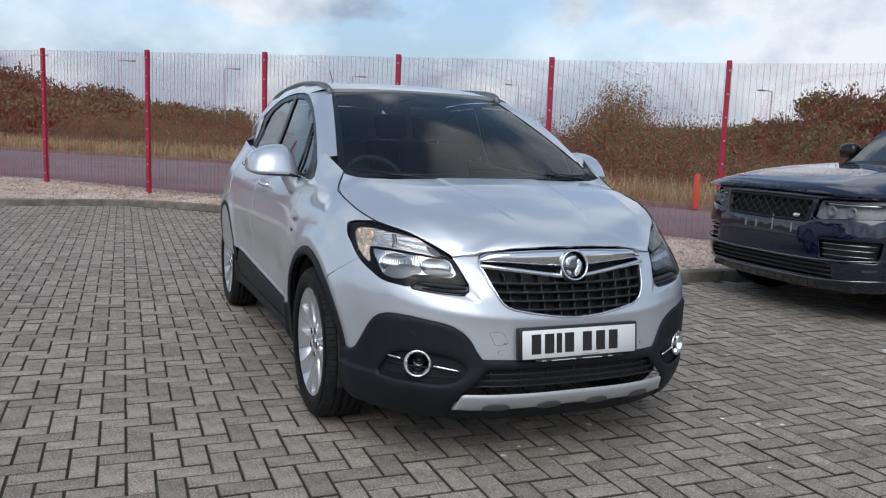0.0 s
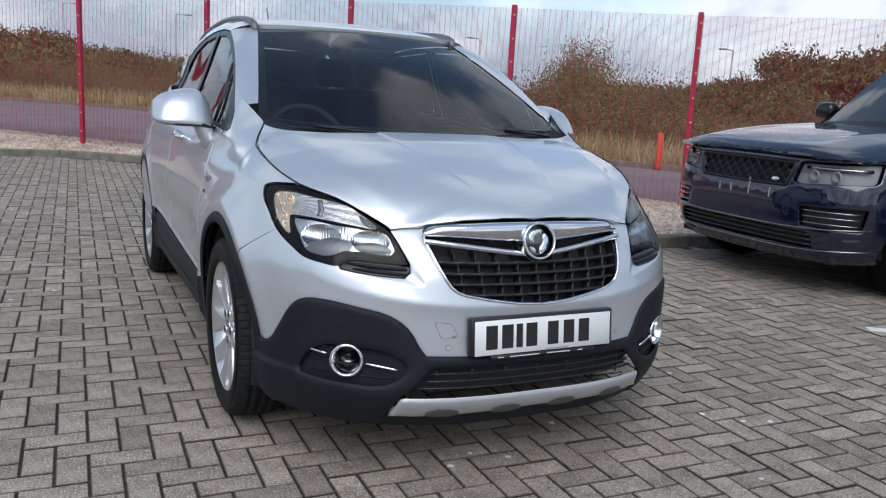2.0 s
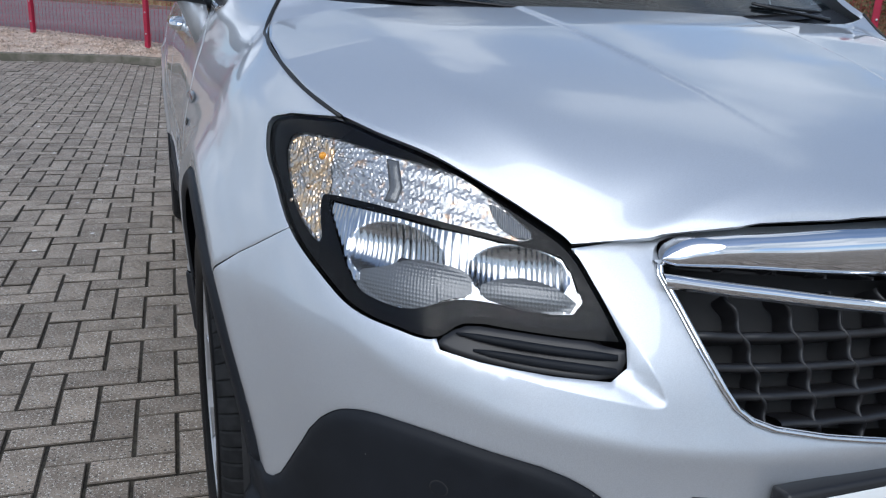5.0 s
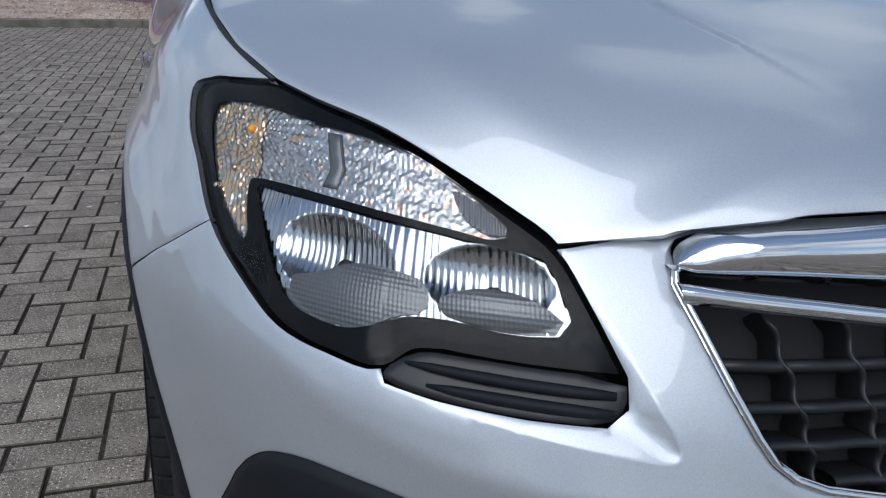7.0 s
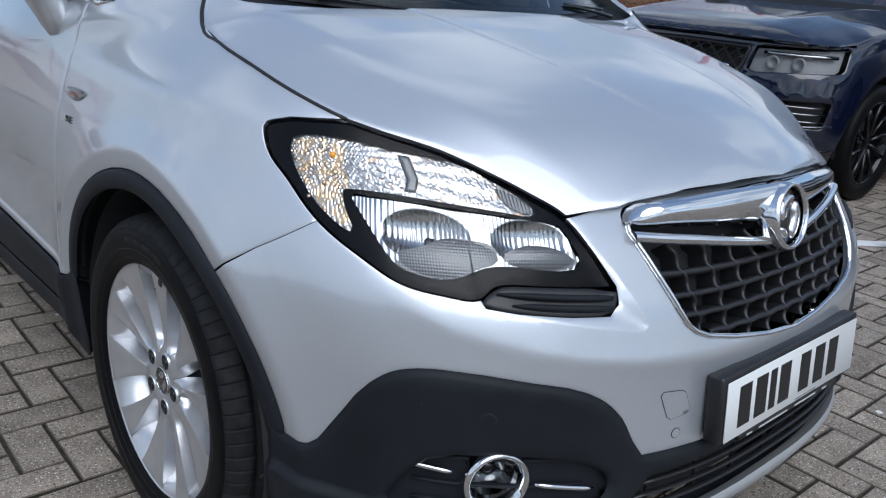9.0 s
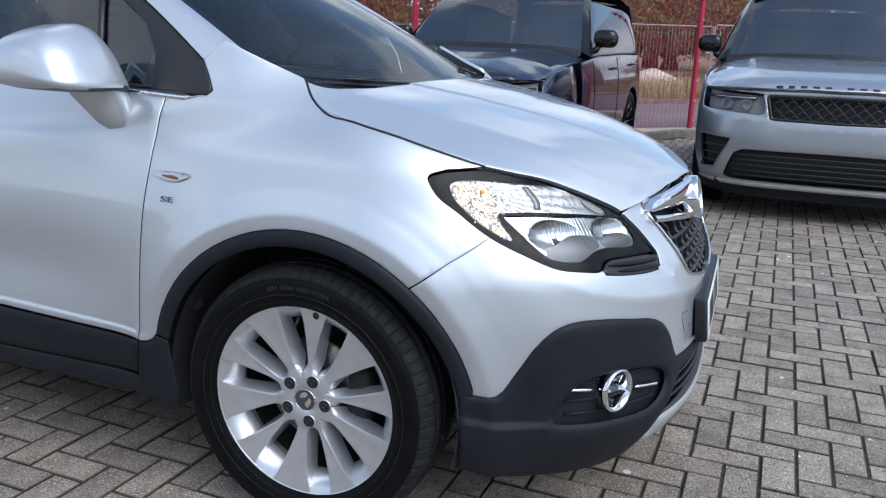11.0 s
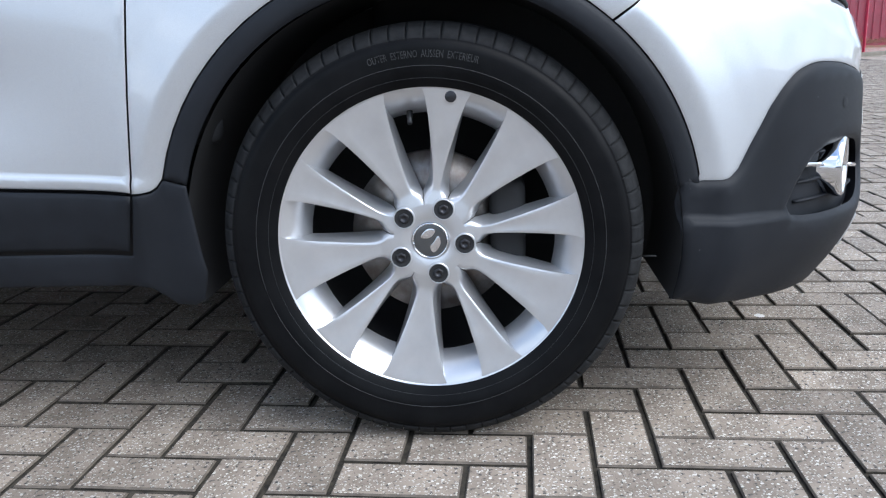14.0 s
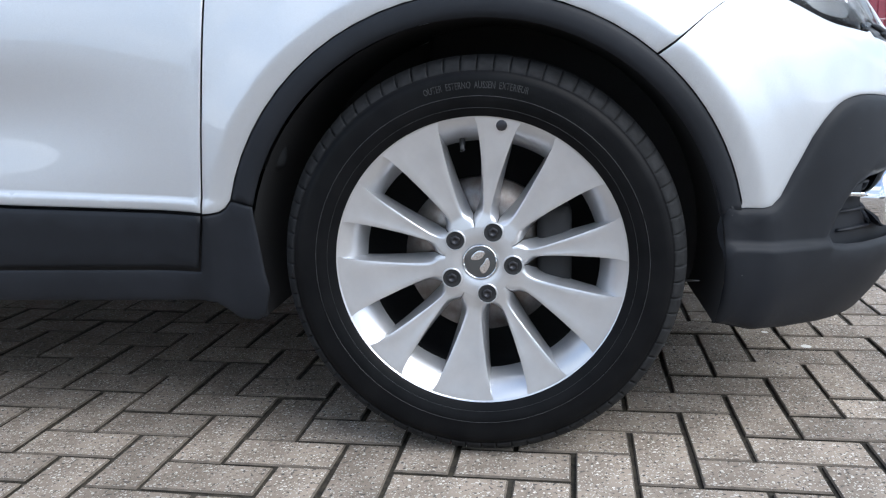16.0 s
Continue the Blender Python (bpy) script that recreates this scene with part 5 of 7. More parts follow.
def rim_mesh():
    bm_ = bmesh.new()
    gaps = sorted([math.radians(24 + 72 * k) for k in range(5)] + [math.radians(64 + 72 * k) for k in range(5)])
    rr = [.060, .067, .071, .074, .077, .080, .084, .090, .098, .11, .125, .145, .165, .185, .200, .212, .222, .232, .2385, .2445]
    deep = lambda r: .046 * step01(r, .066, .105) + .003
    for k in range(10):
        g0, g1 = gaps[k], gaps[(k + 1) % 10] + (2 * math.pi if k == 9 else 0)
        rows = []
        for r in rr:
            a0, a1 = g0 + face_half(r), g1 - face_half(r)
            d0 = face_half(r) - hole_half(min(r, .205))
            out = 1 - step01(r, .196, .243)   # the flanks run out where the pocket rises to the rim
            row = [(a0 - d0, -deep(r) * out), (a0 - d0 * .62, -deep(r) * .55 * out), (a0 - d0 * .22, -deep(r) * .16 * out), (a0 - .003, -.0016 * out)]
            for t in (.05, .2, .5, .8, .95):
                row.append((a0 + (a1 - a0) * t, -.0022 * (4 * t * (1 - t)) * step01(r, .09, .13) * (1 - step01(r, .215, .244))))
            row += [(a1 + .003, -.0016 * out), (a1 + d0 * .22, -deep(r) * .16 * out), (a1 + d0 * .62, -deep(r) * .55 * out), (a1 + d0, -deep(r) * out)]
            rows.append([wheel_pt(face_o(r) + o, r, a) for a, o in row])
        g = [[bm_.verts.new(p) for p in row] for row in rows]
        for a, b_ in zip(g[:-1], g[1:]):
            for i in range(len(a) - 1):
                bm_.faces.new([a[i], a[i + 1], b_[i + 1], b_[i]])
        for row_a, row_b in zip(g[:-1], g[1:]):
            for i in (3, len(row_a) - 4):
                for e in row_a[i].link_edges:
                    if e.other_vert(row_a[i]) is row_b[i]:
                        e.smooth = False
        # pocket between the spokes, rising to the rim
        rows = [[wheel_pt(face_o(r) - d, r, g1 + (face_half(r) + .012) * t) for t in np.linspace(-1, 1, 7)] for r, d in ((.2030, .052), (.2055, .044), (.211, .031), (.220, .018), (.230, .0085), (.238, .003), (.2445, .0))]
        g = [[bm_.verts.new(p) for p in row] for row in rows]
        for a, b_ in zip(g[:-1], g[1:]):
            for i in range(6):
                bm_.faces.new([a[i], a[i + 1], b_[i + 1], b_[i]])
    # hub face
    prof = [(.074, .030), (.0765, .034), (.077, .05), (.0762, .0602)]
    hub_ = spin([(-o, r) for o, r in prof], 80, "x")
    tmp = bpy.data.meshes.new("tmp")
    hub_.to_mesh(tmp)
    bm_.from_mesh(tmp)
    hub_.free()
    lip_ = spin([(-o, r) for o, r in ((.0905, .2440), (.0935, .2465), (.0935, .2490), (.089, .2505), (.080, .250), (.07, .242), (.02, .222), (-.06, .222), (-.10, .245))], 120, "x")
    lip_.to_mesh(tmp)
    bm_.from_mesh(tmp)
    lip_.free()
    bpy.data.meshes.remove(tmp)
    bmesh.ops.recalc_face_normals(bm_, faces=bm_.faces)
    return bm_


def tyre_mesh():
    half_p = [(.094, .246), (.099, .252), (.1045, .268), (.1062, .274), (.1062, .2765), (.1075, .290), (.1070, .303), (.1052, .3145), (.1022, .3160), (.1030, .3185), (.0985, .3255), (.0925, .3315), (.083, .3372), (.066, .3425)]
    tread = [(.058, .3440), (.057, .337), (.049, .337), (.048, .3450), (.022, .346), (.021, .338), (.012, .338), (.011, .3462)]
    prof = half_p + tread
    prof = prof + [(-o, r) for o, r in prof[::-1]]
    steps = [(2 * math.pi * k / 76 + d, cut) for k in range(76) for d, cut in ((0, 0), (.0010, 1), (.0075, 1), (.0085, 0), (.020, 0), (.040, 0), (.060, 0), (.076, 0))]
    n = len(steps)
    bm_ = bmesh.new()
    rows = []
    for a, cut in steps:
        row = []
        for o, r in prof:
            if cut and .322 < r < .3435 and .06 <= abs(o) < .104:
                r, o = r - .0040, o * .978
            p = wheel_pt(o, r, a)
            p.z = max(p.z, -.3455)
            row.append(bm_.verts.new(p))
        rows.append(row)
    for k in range(n):
        a, b_ = rows[k], rows[(k + 1) % n]
        for i in range(len(prof) - 1):
            bm_.faces.new([a[i], a[i + 1], b_[i + 1], b_[i]]).material_index = 1 if min(prof[i][1], prof[i + 1][1]) > .318 else 0   # dusty tread and shoulder
    bmesh.ops.recalc_face_normals(bm_, faces=bm_.faces)
    return bm_


def wheel_part(at):
    base = new("wheel")
    base.parent = crossover
    base.matrix_basis = at
    base["label"] = "ten-spoke silver alloy wheel with black tyre"
    return base


wheel_bits = [("tyre", tyre_mesh(), RUBBER, "black tyre with ribbed shoulder"), ("rim", rim_mesh(), ALLOY, "silver ten-spoke rim")]
wheel_bits.append(("brake_disc", spin([(-.012, .06), (-.012, .138), (.008, .138), (.008, .06)], 60, "x"), IRON, "worn brake disc"))
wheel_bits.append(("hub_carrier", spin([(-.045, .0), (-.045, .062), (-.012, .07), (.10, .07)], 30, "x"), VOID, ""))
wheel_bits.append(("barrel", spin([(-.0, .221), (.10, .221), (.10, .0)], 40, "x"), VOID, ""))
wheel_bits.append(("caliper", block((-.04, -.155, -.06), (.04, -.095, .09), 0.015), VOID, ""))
cap = spin([(-.0765, .0), (-.0762, .020), (-.0755, .0265), (-.074, .030)], 40, "x")
wheel_bits.append(("centre_cap", cap, material("cap_grey", (.12, .125, .13), .25, .7), "dark grey centre cap"))
wheel_bits.append(("cap_ring", tube([wheel_pt(.0765, .0285, a) for a in np.arange(36) * math.pi / 18], 0.0017, 6, True), CHROME, ""))
for out in ([(-.014, .004), (-.004, .016), (.008, .014), (.002, .004), (-.006, .002)], [(.010, .008), (.014, -.004), (.004, -.018), (-.002, -.008), (.004, -.002)]):
    wheel_bits.append(("cap_shape", patch([tuple(p) for p in rounded(out, 2)], [], lambda x, y, o: Vector((-.0768 - o, -x * 1.3, y * 1.3)), 0.005, drop=0.0005, lip=0.002), CHROME, ""))
for k in range(5):
    a = math.radians(24 + 72 * k)
    c = wheel_pt(0, .056, a)
    wheel_bits.append(("bolt_rim", spin([(-.074, .0185), (-.0785, .0178), (-.0795, .0165), (-.0785, .0152)], 24, "x", (0, c.y, c.z)), ALLOY, ""))
    wheel_bits.append(("bolt_recess", spin([(-.0790, .0156), (-.0779, .0135), (-.0776, 0.0)], 24, "x", (0, c.y, c.z)), VOID, ""))
    wheel_bits.append(("wheel_bolt", spin([(-.077, .0090), (-.0800, .0088), (-.0808, .0078), (-.0808, .0048), (-.0790, .0045), (-.0790, 0.0)], 6, "x", (0, c.y, c.z)), BOLT, ""))
c = wheel_pt(0, .2335, math.radians(9.8))
wheel_bits.append(("balance_mark", spin([(-.0905, 0.0), (-.0915, .0075), (-.0905, .009)], 16, "x", (0, c.y, c.z)), BOLT, ""))
wheel_bits.append(("valve", tube([wheel_pt(.03, .222, math.radians(-8)), wheel_pt(.060, .200, math.radians(-8)), wheel_pt(.061, .1995, math.radians(-8)), wheel_pt(.072, .191, math.radians(-8))], [.0055, .0048, .0040, .0042], 10), SATINBLACK, ""))



def arc_text(words, radius, mid, height, out):
    """Raised words bent round the wheel's axis."""
    cu = bpy.data.curves.new("words", "FONT")
    cu.body, cu.size, cu.align_x, cu.extrude = words, height * 1.25, "CENTER", 0.0004
    cu.resolution_u = 2
    ob = bpy.data.objects.new("words", cu)
    scene.collection.objects.link(ob)
    me = bpy.data.meshes.new_from_object(ob.evaluated_get(bpy.context.evaluated_depsgraph_get()))
    bpy.data.objects.remove(ob)
    bm_ = bmesh.new()
    bm_.from_mesh(me)
    bpy.data.meshes.remove(me)
    for v in bm_.verts:
        v.co = wheel_pt(out + v.co.z, radius + v.co.y, mid + .62 * v.co.x / (radius + height / 2))
    bmesh.ops.recalc_face_normals(bm_, faces=bm_.faces)
    return bm_


wheel_bits.append(("tyre_lettering", arc_text("OUTER  ESTERNO  AUSSEN  EXTERIEUR", .2905, 0.0, .0125, .1072), LETTER, "raised lettering on the sidewall"))
for r_, o_, w_ in ((.2785, .1066, .00055), (.2600, .1018, .0003)):
    wheel_bits.append(("sidewall_ridge", tube([wheel_pt(o_, r_, a) for a in np.arange(96) * math.pi / 48], w_, 5, True), LETTER, ""))
w0 = wheel_part(pose(-.770, 0, HUB))
for nm, bm_, m_, lab in wheel_bits:
    bit = part(nm, bm_, m_, w0, lab)
    if nm == "tyre":
        bit.data.materials.append(TREAD)
for at in (pose(-.770, 2.555, HUB), pose(.770, 0, HUB, 0, 0, 180), pose(.770, 2.555, HUB, 0, 0, 180)):
    wk = wheel_part(at)
    for o in list(w0.children):
        q = o.copy()
        scene.collection.objects.link(q)
        q.parent = wk
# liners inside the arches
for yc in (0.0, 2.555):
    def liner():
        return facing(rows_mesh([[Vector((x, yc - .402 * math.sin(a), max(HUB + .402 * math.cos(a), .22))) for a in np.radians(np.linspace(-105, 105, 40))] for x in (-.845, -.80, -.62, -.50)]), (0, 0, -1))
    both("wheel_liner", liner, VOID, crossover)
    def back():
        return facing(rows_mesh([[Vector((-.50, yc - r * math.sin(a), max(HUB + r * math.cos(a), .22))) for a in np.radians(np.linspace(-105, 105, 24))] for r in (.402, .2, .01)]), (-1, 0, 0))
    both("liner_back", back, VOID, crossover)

# ---- the two large off-road cars parked beyond, noses to -x ----
def suv_wheel(parent, at, r, rim_m):
    base = new("wheel")
    base.parent = parent
    base.matrix_basis = at
    part("tyre", spin([(-.10, r - .11), (-.125, r - .09), (-.13, r - .05), (-.12, r - .015), (-.10, r - .002), (0, r), (.10, r - .002), (.12, r - .02), (.12, r - .11)], 72, "x"), RUBBER, base)
    rim = part("rim", spin([(-.112, r - .105), (-.118, r - .112), (-.105, r - .122), (-.02, r - .135), (.1, r - .13)], 60, "x"), rim_m, base)
    part("rim_back", spin([(-.01, r - .12), (-.01, 0.0)], 30, "x"), VOID, base)
    part("rim_hub", spin([(-.085, 0.0), (-.085, .05), (-.07, .07), (-.02, .075)], 30, "x"), rim_m, base)
    for k in range(10):
        a = 2 * math.pi * k / 10
        part("spoke", tube([wheel_pt(.08, .055, a), wheel_pt(.095, (r - .11) * .6, a + .05), wheel_pt(.10, r - .118, a + .10)], [0.02, 0.016, 0.022], 6, flat=.7), rim_m, rim)


def suv(label, paint, trim, at, sport):
    car = thing("off_road_car", label, "car", at)
    sh = Shell([.20, .32, .45, .60, .75, .90, .98, 1.04, 1.10, 1.18, 1.26, 1.40, 1.55, 1.68, 1.76],
               [-.74, -.85, -.875, -.88, -.872, -.855, -.835, -.79, -.70, -.55, -.4, -.4, -.4, -.4, -.4],
               [.90, .945, .97, .985, .985, .98, .972, .962, .95, .93, .905, .86, .80, .75, .71],
               [3.6, 3.9, 4.0, 4.0, 3.8, 3.5, 3.3, 3.0, 2.8, 2.8, 2.8, 2.8, 2.8, 2.8, 2.8], 3.0)
    fx, fy = sh.fx, sh.fy
    sheet_ = lambda out, holes=(), step=.05, base=0.0, **more: patch(out, list(holes), lambda a, b, o: sh.point(a, b, o + base), step, **more)
    sym = lambda half_: half_ + [(-a, b) for a, b in half_[::-1] if abs(a) > 1e-6]
    neg = lambda poly: [(-a, b) for a, b in poly[::-1]]
    wr, wb = .375, 2.92
    ar = lambda yc, a0, a1, n=18: [fy(yc - .435 * math.sin(a), wr + .435 * math.cos(a)) for a in np.radians(np.linspace(a0, a1, n))]
    grille_ = sym([fx(0, .935), fx(.46, .930), fx(.475, .91), fx(.44, .765), fx(.42, .755), fx(0, .748)])
    lamp_ = [fx(.50, .935), fx(.72, .945), fx(.90, .955), fy(-.52, .965), fy(-.50, .95), fy(-.54, .83), fx(.92, .815), fx(.70, .80), fx(.52, .785), fx(.475, .80)]
    if sport:
        mid_in = sym([fx(0, .535), fx(.60, .53), fx(.66, .50), fx(.72, .315), fx(.68, .295), fx(0, .29)])
        side_in = [fx(.70, .60), fx(.90, .615), fy(-.60, .60), fy(-.62, .40), fx(.90, .37), fx(.80, .38), fx(.72, .55)]
    else:
        mid_in = sym([fx(0, .46), fx(.62, .46), fx(.66, .44), fx(.66, .345), fx(0, .335)])
        side_in = [fx(.56, .635), fx(.90, .645), fy(-.60, .64), fy(-.62, .50), fx(.90, .49), fx(.58, .50)]
    holes = [grille_, lamp_, neg(lamp_), mid_in, side_in, neg(side_in)]
    nose_half = [fx(0, .985), fx(.5, .98), fx(.80, .975), fx(.93, .97), fy(-.45, .99), fy(-.30, 1.03), fy(0, 1.06), fy(.5, 1.09)] + [fy(.5, .40)] + ar(0, -83, 83) + [fy(-.445, .30), fx(.90, .255), fx(.5, .235), fx(0, .23)]
    part("front_body", sheet_(sym(nose_half), holes, 0.045, gap=0.001, drop=0.006, lip=0.012, wall=0.03, edge=0.04), paint, car, "glossy painted nose")
    side = [fy(.505, .40), fy(.505, 1.09), fy(1.2, 1.14), fy(2.4, 1.16), fy(3.6, 1.15), fy(3.9, 1.05), fy(3.92, .45), fy(3.4, .42)] + ar(wb, 83, -83) + [fy(2.3, .38)]
    for mk in ((lambda x: x), mirrored):
        part("side_panel", mk(sheet_(side, [], 0.08, gap=0.002, drop=0.004, lip=0.01, wall=0.03, edge=0.06)), paint, car)
        part("sill", mk(sheet_([fy(.50, .25), fy(.46, .40), fy(2.4, .40), fy(2.46, .25)], [], .1, .004, drop=0.01, lip=0.02, wall=0.05)), SATINBLACK, car)
        part("door_gap", mk(tube([sh.point(*fy(.98 - .02 * (z > .9), z), 0.001) for z in np.linspace(.42, 1.10, 12)], 0.004, 6)), VOID, car)
        part("door_gap", mk(tube([sh.point(*fy(2.05, z), 0.001) for z in np.linspace(.42, 1.13, 12)], 0.004, 6)), VOID, car)
        dl = [fy(.86, 1.13), fy(.92, 1.20), fy(1.36, 1.56), fy(1.52, 1.64), fy(3.0, 1.63), fy(3.65, 1.55), fy(3.70, 1.17), fy(2.4, 1.165), fy(1.2, 1.145)]
        part("side_window", mk(sheet_(dl, [], .12, .001, drop=0.004, lip=0.01)), PRIVACY_SOLID, car, "dark tinted side glass")
        part("door_handle", mk(tube([sh.point(*fy(y, 1.02), o) for y, o in ((1.75, 0), (1.77, .03), (1.9, .035), (1.95, 0.0))], .012, 8)), paint, car)
        part("door_handle", mk(tube([sh.point(*fy(y, 1.05), o) for y, o in ((2.75, 0), (2.77, .03), (2.9, .035), (2.95, 0.0))], .012, 8)), paint, car)
        mc = block((-1.13, 1.0, 1.22), (-.92, 1.16, 1.38), 0.06, 4)
        for v in mc.verts:
            v.co.y += .10 * (-v.co.x - .90)
        mir_ = part("door_mirror", mk(mc), GLOSSBLACK, car, "black door mirror")
        part("mirror_arm", mk(tube([(-.88, 1.04, 1.15), (-.95, 1.06, 1.20), (-.98, 1.08, 1.25)], [.03, .03, .025], 8)), GLOSSBLACK, mir_)
        lo = part("headlamp", mk(sheet_(lamp_, [], .03, .0, gap=.002, drop=.004, lip=.008)), LENS, car, "clear head lamp")
        part("lamp_housing", mk(sheet_(lamp_, [], .06, -.05)), PADGREY, lo)
        part("lamp_bar", mk(tube([sh.point(*fx(x, .905), -.02) for x in np.linspace(.55, .90, 8)], .012, 8)), REFLECTOR, lo)
        for x0 in (.62, .76):
            d_ = sh.point(*fx(x0, .855), -.035)
            part("lamp_unit", mk(spin([(.0, .0), (-.012, .022), (-.03, .036), (-.02, .042)], 20, "y", d_)), PADGREY, lo)
        part("side_vent", mk(sheet_(side_in, [], .06, -.05)), VOID, car)
        for z0 in ((.42, .48, .54) if sport else (.525, .57, .61)):
            part("vent_bar", mk(tube([sh.point(*fx(x, z0), -.01) for x in np.linspace(.72 if sport else .58, .91, 8)], .006, 6)), SATINBLACK if sport else DARKCHROME, car)
        suv_wheel(car, pose(-.845, 0, wr) if mk is not mirrored else pose(.845, 0, wr, 0, 0, 180), wr, trim)
        suv_wheel(car, pose(-.845, wb, wr) if mk is not mirrored else pose(.845, wb, wr, 0, 0, 180), wr, trim)
    # bonnet
    by, bx, bz = [-.87, -.845, -.79, -.62, -.45, -.30, 0.0, .5, .98], [.30, .62, .80, .90, .925, .935, .935, .925, .89], [.985, .985, .98, .975, .99, 1.03, 1.06, 1.09, 1.125]
    cy, cz = [-.88, -.86, -.82, -.72, -.5, -.1, .4, 1.0], [.985, 1.000, 1.030, 1.065, 1.105, 1.150, 1.185, 1.205]

    def bz_(x, y):
        u = min(1, abs(x) / np.interp(y, by, bx))
        c = np.interp(y, cy, cz)
        z = c - (c - np.interp(y, by, bz)) * u ** 5
        return z + .012 * math.exp(-((abs(x) - .55) / .06) ** 2) * step01(y, -.75, -.4)

    bo = [(-.0, -.878)] + [(-x, y) for x, y in zip(bx, by)]
    bo = bo + [(-x, y) for x, y in bo[::-1] if abs(x) > 1e-6]
    part("bonnet", patch(bo, [], lambda x, y, o: Vector((x, y, bz_(x, y) + o)), .06, drop=.006, lip=.012, wall=.03, edge=.04), paint, car, "painted clamshell bonnet")
    # glasshouse
    ws = lambda u, v: Vector((.85 * u * (1 - v) + .69 * u * v, (.76 + .12 * u * u) * (1 - v) + (1.42 + .08 * u * u) * v, (1.205 - .03 * u * u) * (1 - v) + (1.79 - .03 * u * u) * v + .02 * math.sin(math.pi * v)))
    wso = part("windscreen", facing(rows_mesh([[ws(u, v) for u in np.linspace(-1, 1, 18)] for v in np.linspace(0, 1, 10)]), (0, -1, 1)), COATED, car, "windscreen reflecting clouds")
    wso.visible_shadow = False
    part("scuttle", facing(rows_mesh([[ws(u, v) + Vector((0, 0, .004)) for u in np.linspace(-1, 1, 12)] for v in (-.06, 0, .035)]), (0, -1, 1)), SATINBLACK, car)
    for sg in (-1, 1):
        pil = [ws(sg * 1.0, v) for v in np.linspace(0, 1, 10)]
        low = [Vector((sg * sh.width(y, z), y, z)) for y, z in zip(np.linspace(.86, 1.53, 10), np.linspace(1.14, 1.66, 10))]
        bm_ = rows_mesh([[a.lerp(b_, t) for t in (0, .5, 1)] for a, b_ in zip(pil, low)])
        part("pillar", facing(bm_, (sg, -.3, .3)), GLOSSBLACK, car)
    rf = rows_mesh([[Vector((x * .70, y, z - .04 * abs(x) ** 3)) for x in np.linspace(-1, 1, 15)] for y, z in ((1.42, 1.79), (1.6, 1.82), (2.2, 1.84), (3.0, 1.82), (3.75, 1.74))])
    part("roof", facing(rf, (0, 0, 1)), GLOSSBLACK if sport else paint, car)
    part("tail", facing(rows_mesh([[Vector((x * w, y, z)) for x in np.linspace(-1, 1, 9)] for w, y, z in ((.70, 3.75, 1.72), (.80, 3.92, 1.20), (.86, 4.0, .9), (.85, 4.0, .35))]), (0, 1, 0)), paint, car)
    part("cabin", block((-.80, .75, .40), (.80, 3.7, 1.05), .03), CABIN, car)
    part("dash", block((-.76, .92, 1.0), (.76, 1.30, 1.17), .04), CABIN, car)
    for x0 in (-.38, .38):
        part("car_seat", block((x0 - .24, 1.75, .9), (x0 + .24, 1.92, 1.52), .07, 3), CLOTH, car)
    part("underbody", block((-.78, -.70, .24), (.78, 3.85, .34), .02), VOID, car)
    part("engine_bay", block((-.70, -.66, .30), (.70, .70, .92), .04), VOID, car)
    for yc in (0.0, wb):
        for mk in ((lambda x: x), mirrored):
            part("wheel_liner", mk(facing(rows_mesh([[Vector((x, yc - .43 * math.sin(a), max(wr + .43 * math.cos(a), .25))) for a in np.radians(np.linspace(-100, 100, 22))] for x in (-.93, -.55)]), (0, 0, -1))), VOID, car)
    # grille of flattened hexagons
    go = part("grille", sheet_(grille_, [], .06, -.05), VOID, car, "black honeycomb grille")
    part("grille_frame", sheet_(dense(grille_, .04), [[tuple(p) for p in shrunk(dense(grille_, .04), .014)]], .03, .004, drop=.004, lip=.005, wall=.03), SATINBLACK, go)
    for k, z0 in enumerate(np.linspace(.775, .915, 5)):
        w = np.interp(z0, [.755, .93], [.42, .455])
        xs = np.arange(-w, w, .0215)
        line = [sh.point(*fx(x, z0 + .0125 * (1 if (i + 2 * (k % 2)) % 4 < 2 else -1)), -.008) for i, x in enumerate(xs)]
        part("grille_bar", tube(line, .0058, 6), GLOSSBLACK if not sport else SATINBLACK, go)
    part("badge", sheet_([fx(-.335 + .035 * math.cos(a), .795 + .016 * math.sin(a)) for a in np.arange(16) * math.pi / 8], [], .02, .012, drop=.004, lip=.006), CHROME, car, "small oval badge")
    for x0 in (-.40, -.32, -.24, -.16, -.08, .06, .14, .22, .30, .38):
        part("bonnet_mark", patch([(x0 - .022, -.869), (x0 + .022, -.869), (x0 + .022, -.853), (x0 - .022, -.853)], [], lambda x, y, o: Vector((x, y, bz_(x, y) + .003 + o)), .02, drop=.002, lip=.003), SATINBLACK, car)
    lower = part("lower_intake", sheet_(mid_in, [], .06, -.05), VOID, car)
    for z0 in ((.33, .37, .41, .45, .49) if sport else (.365, .40, .435)):
        part("intake_bar", tube([sh.point(*fx(x, z0), -.015) for x in np.linspace(-.66, .66, 20)], .007, 6), SATINBLACK, lower)
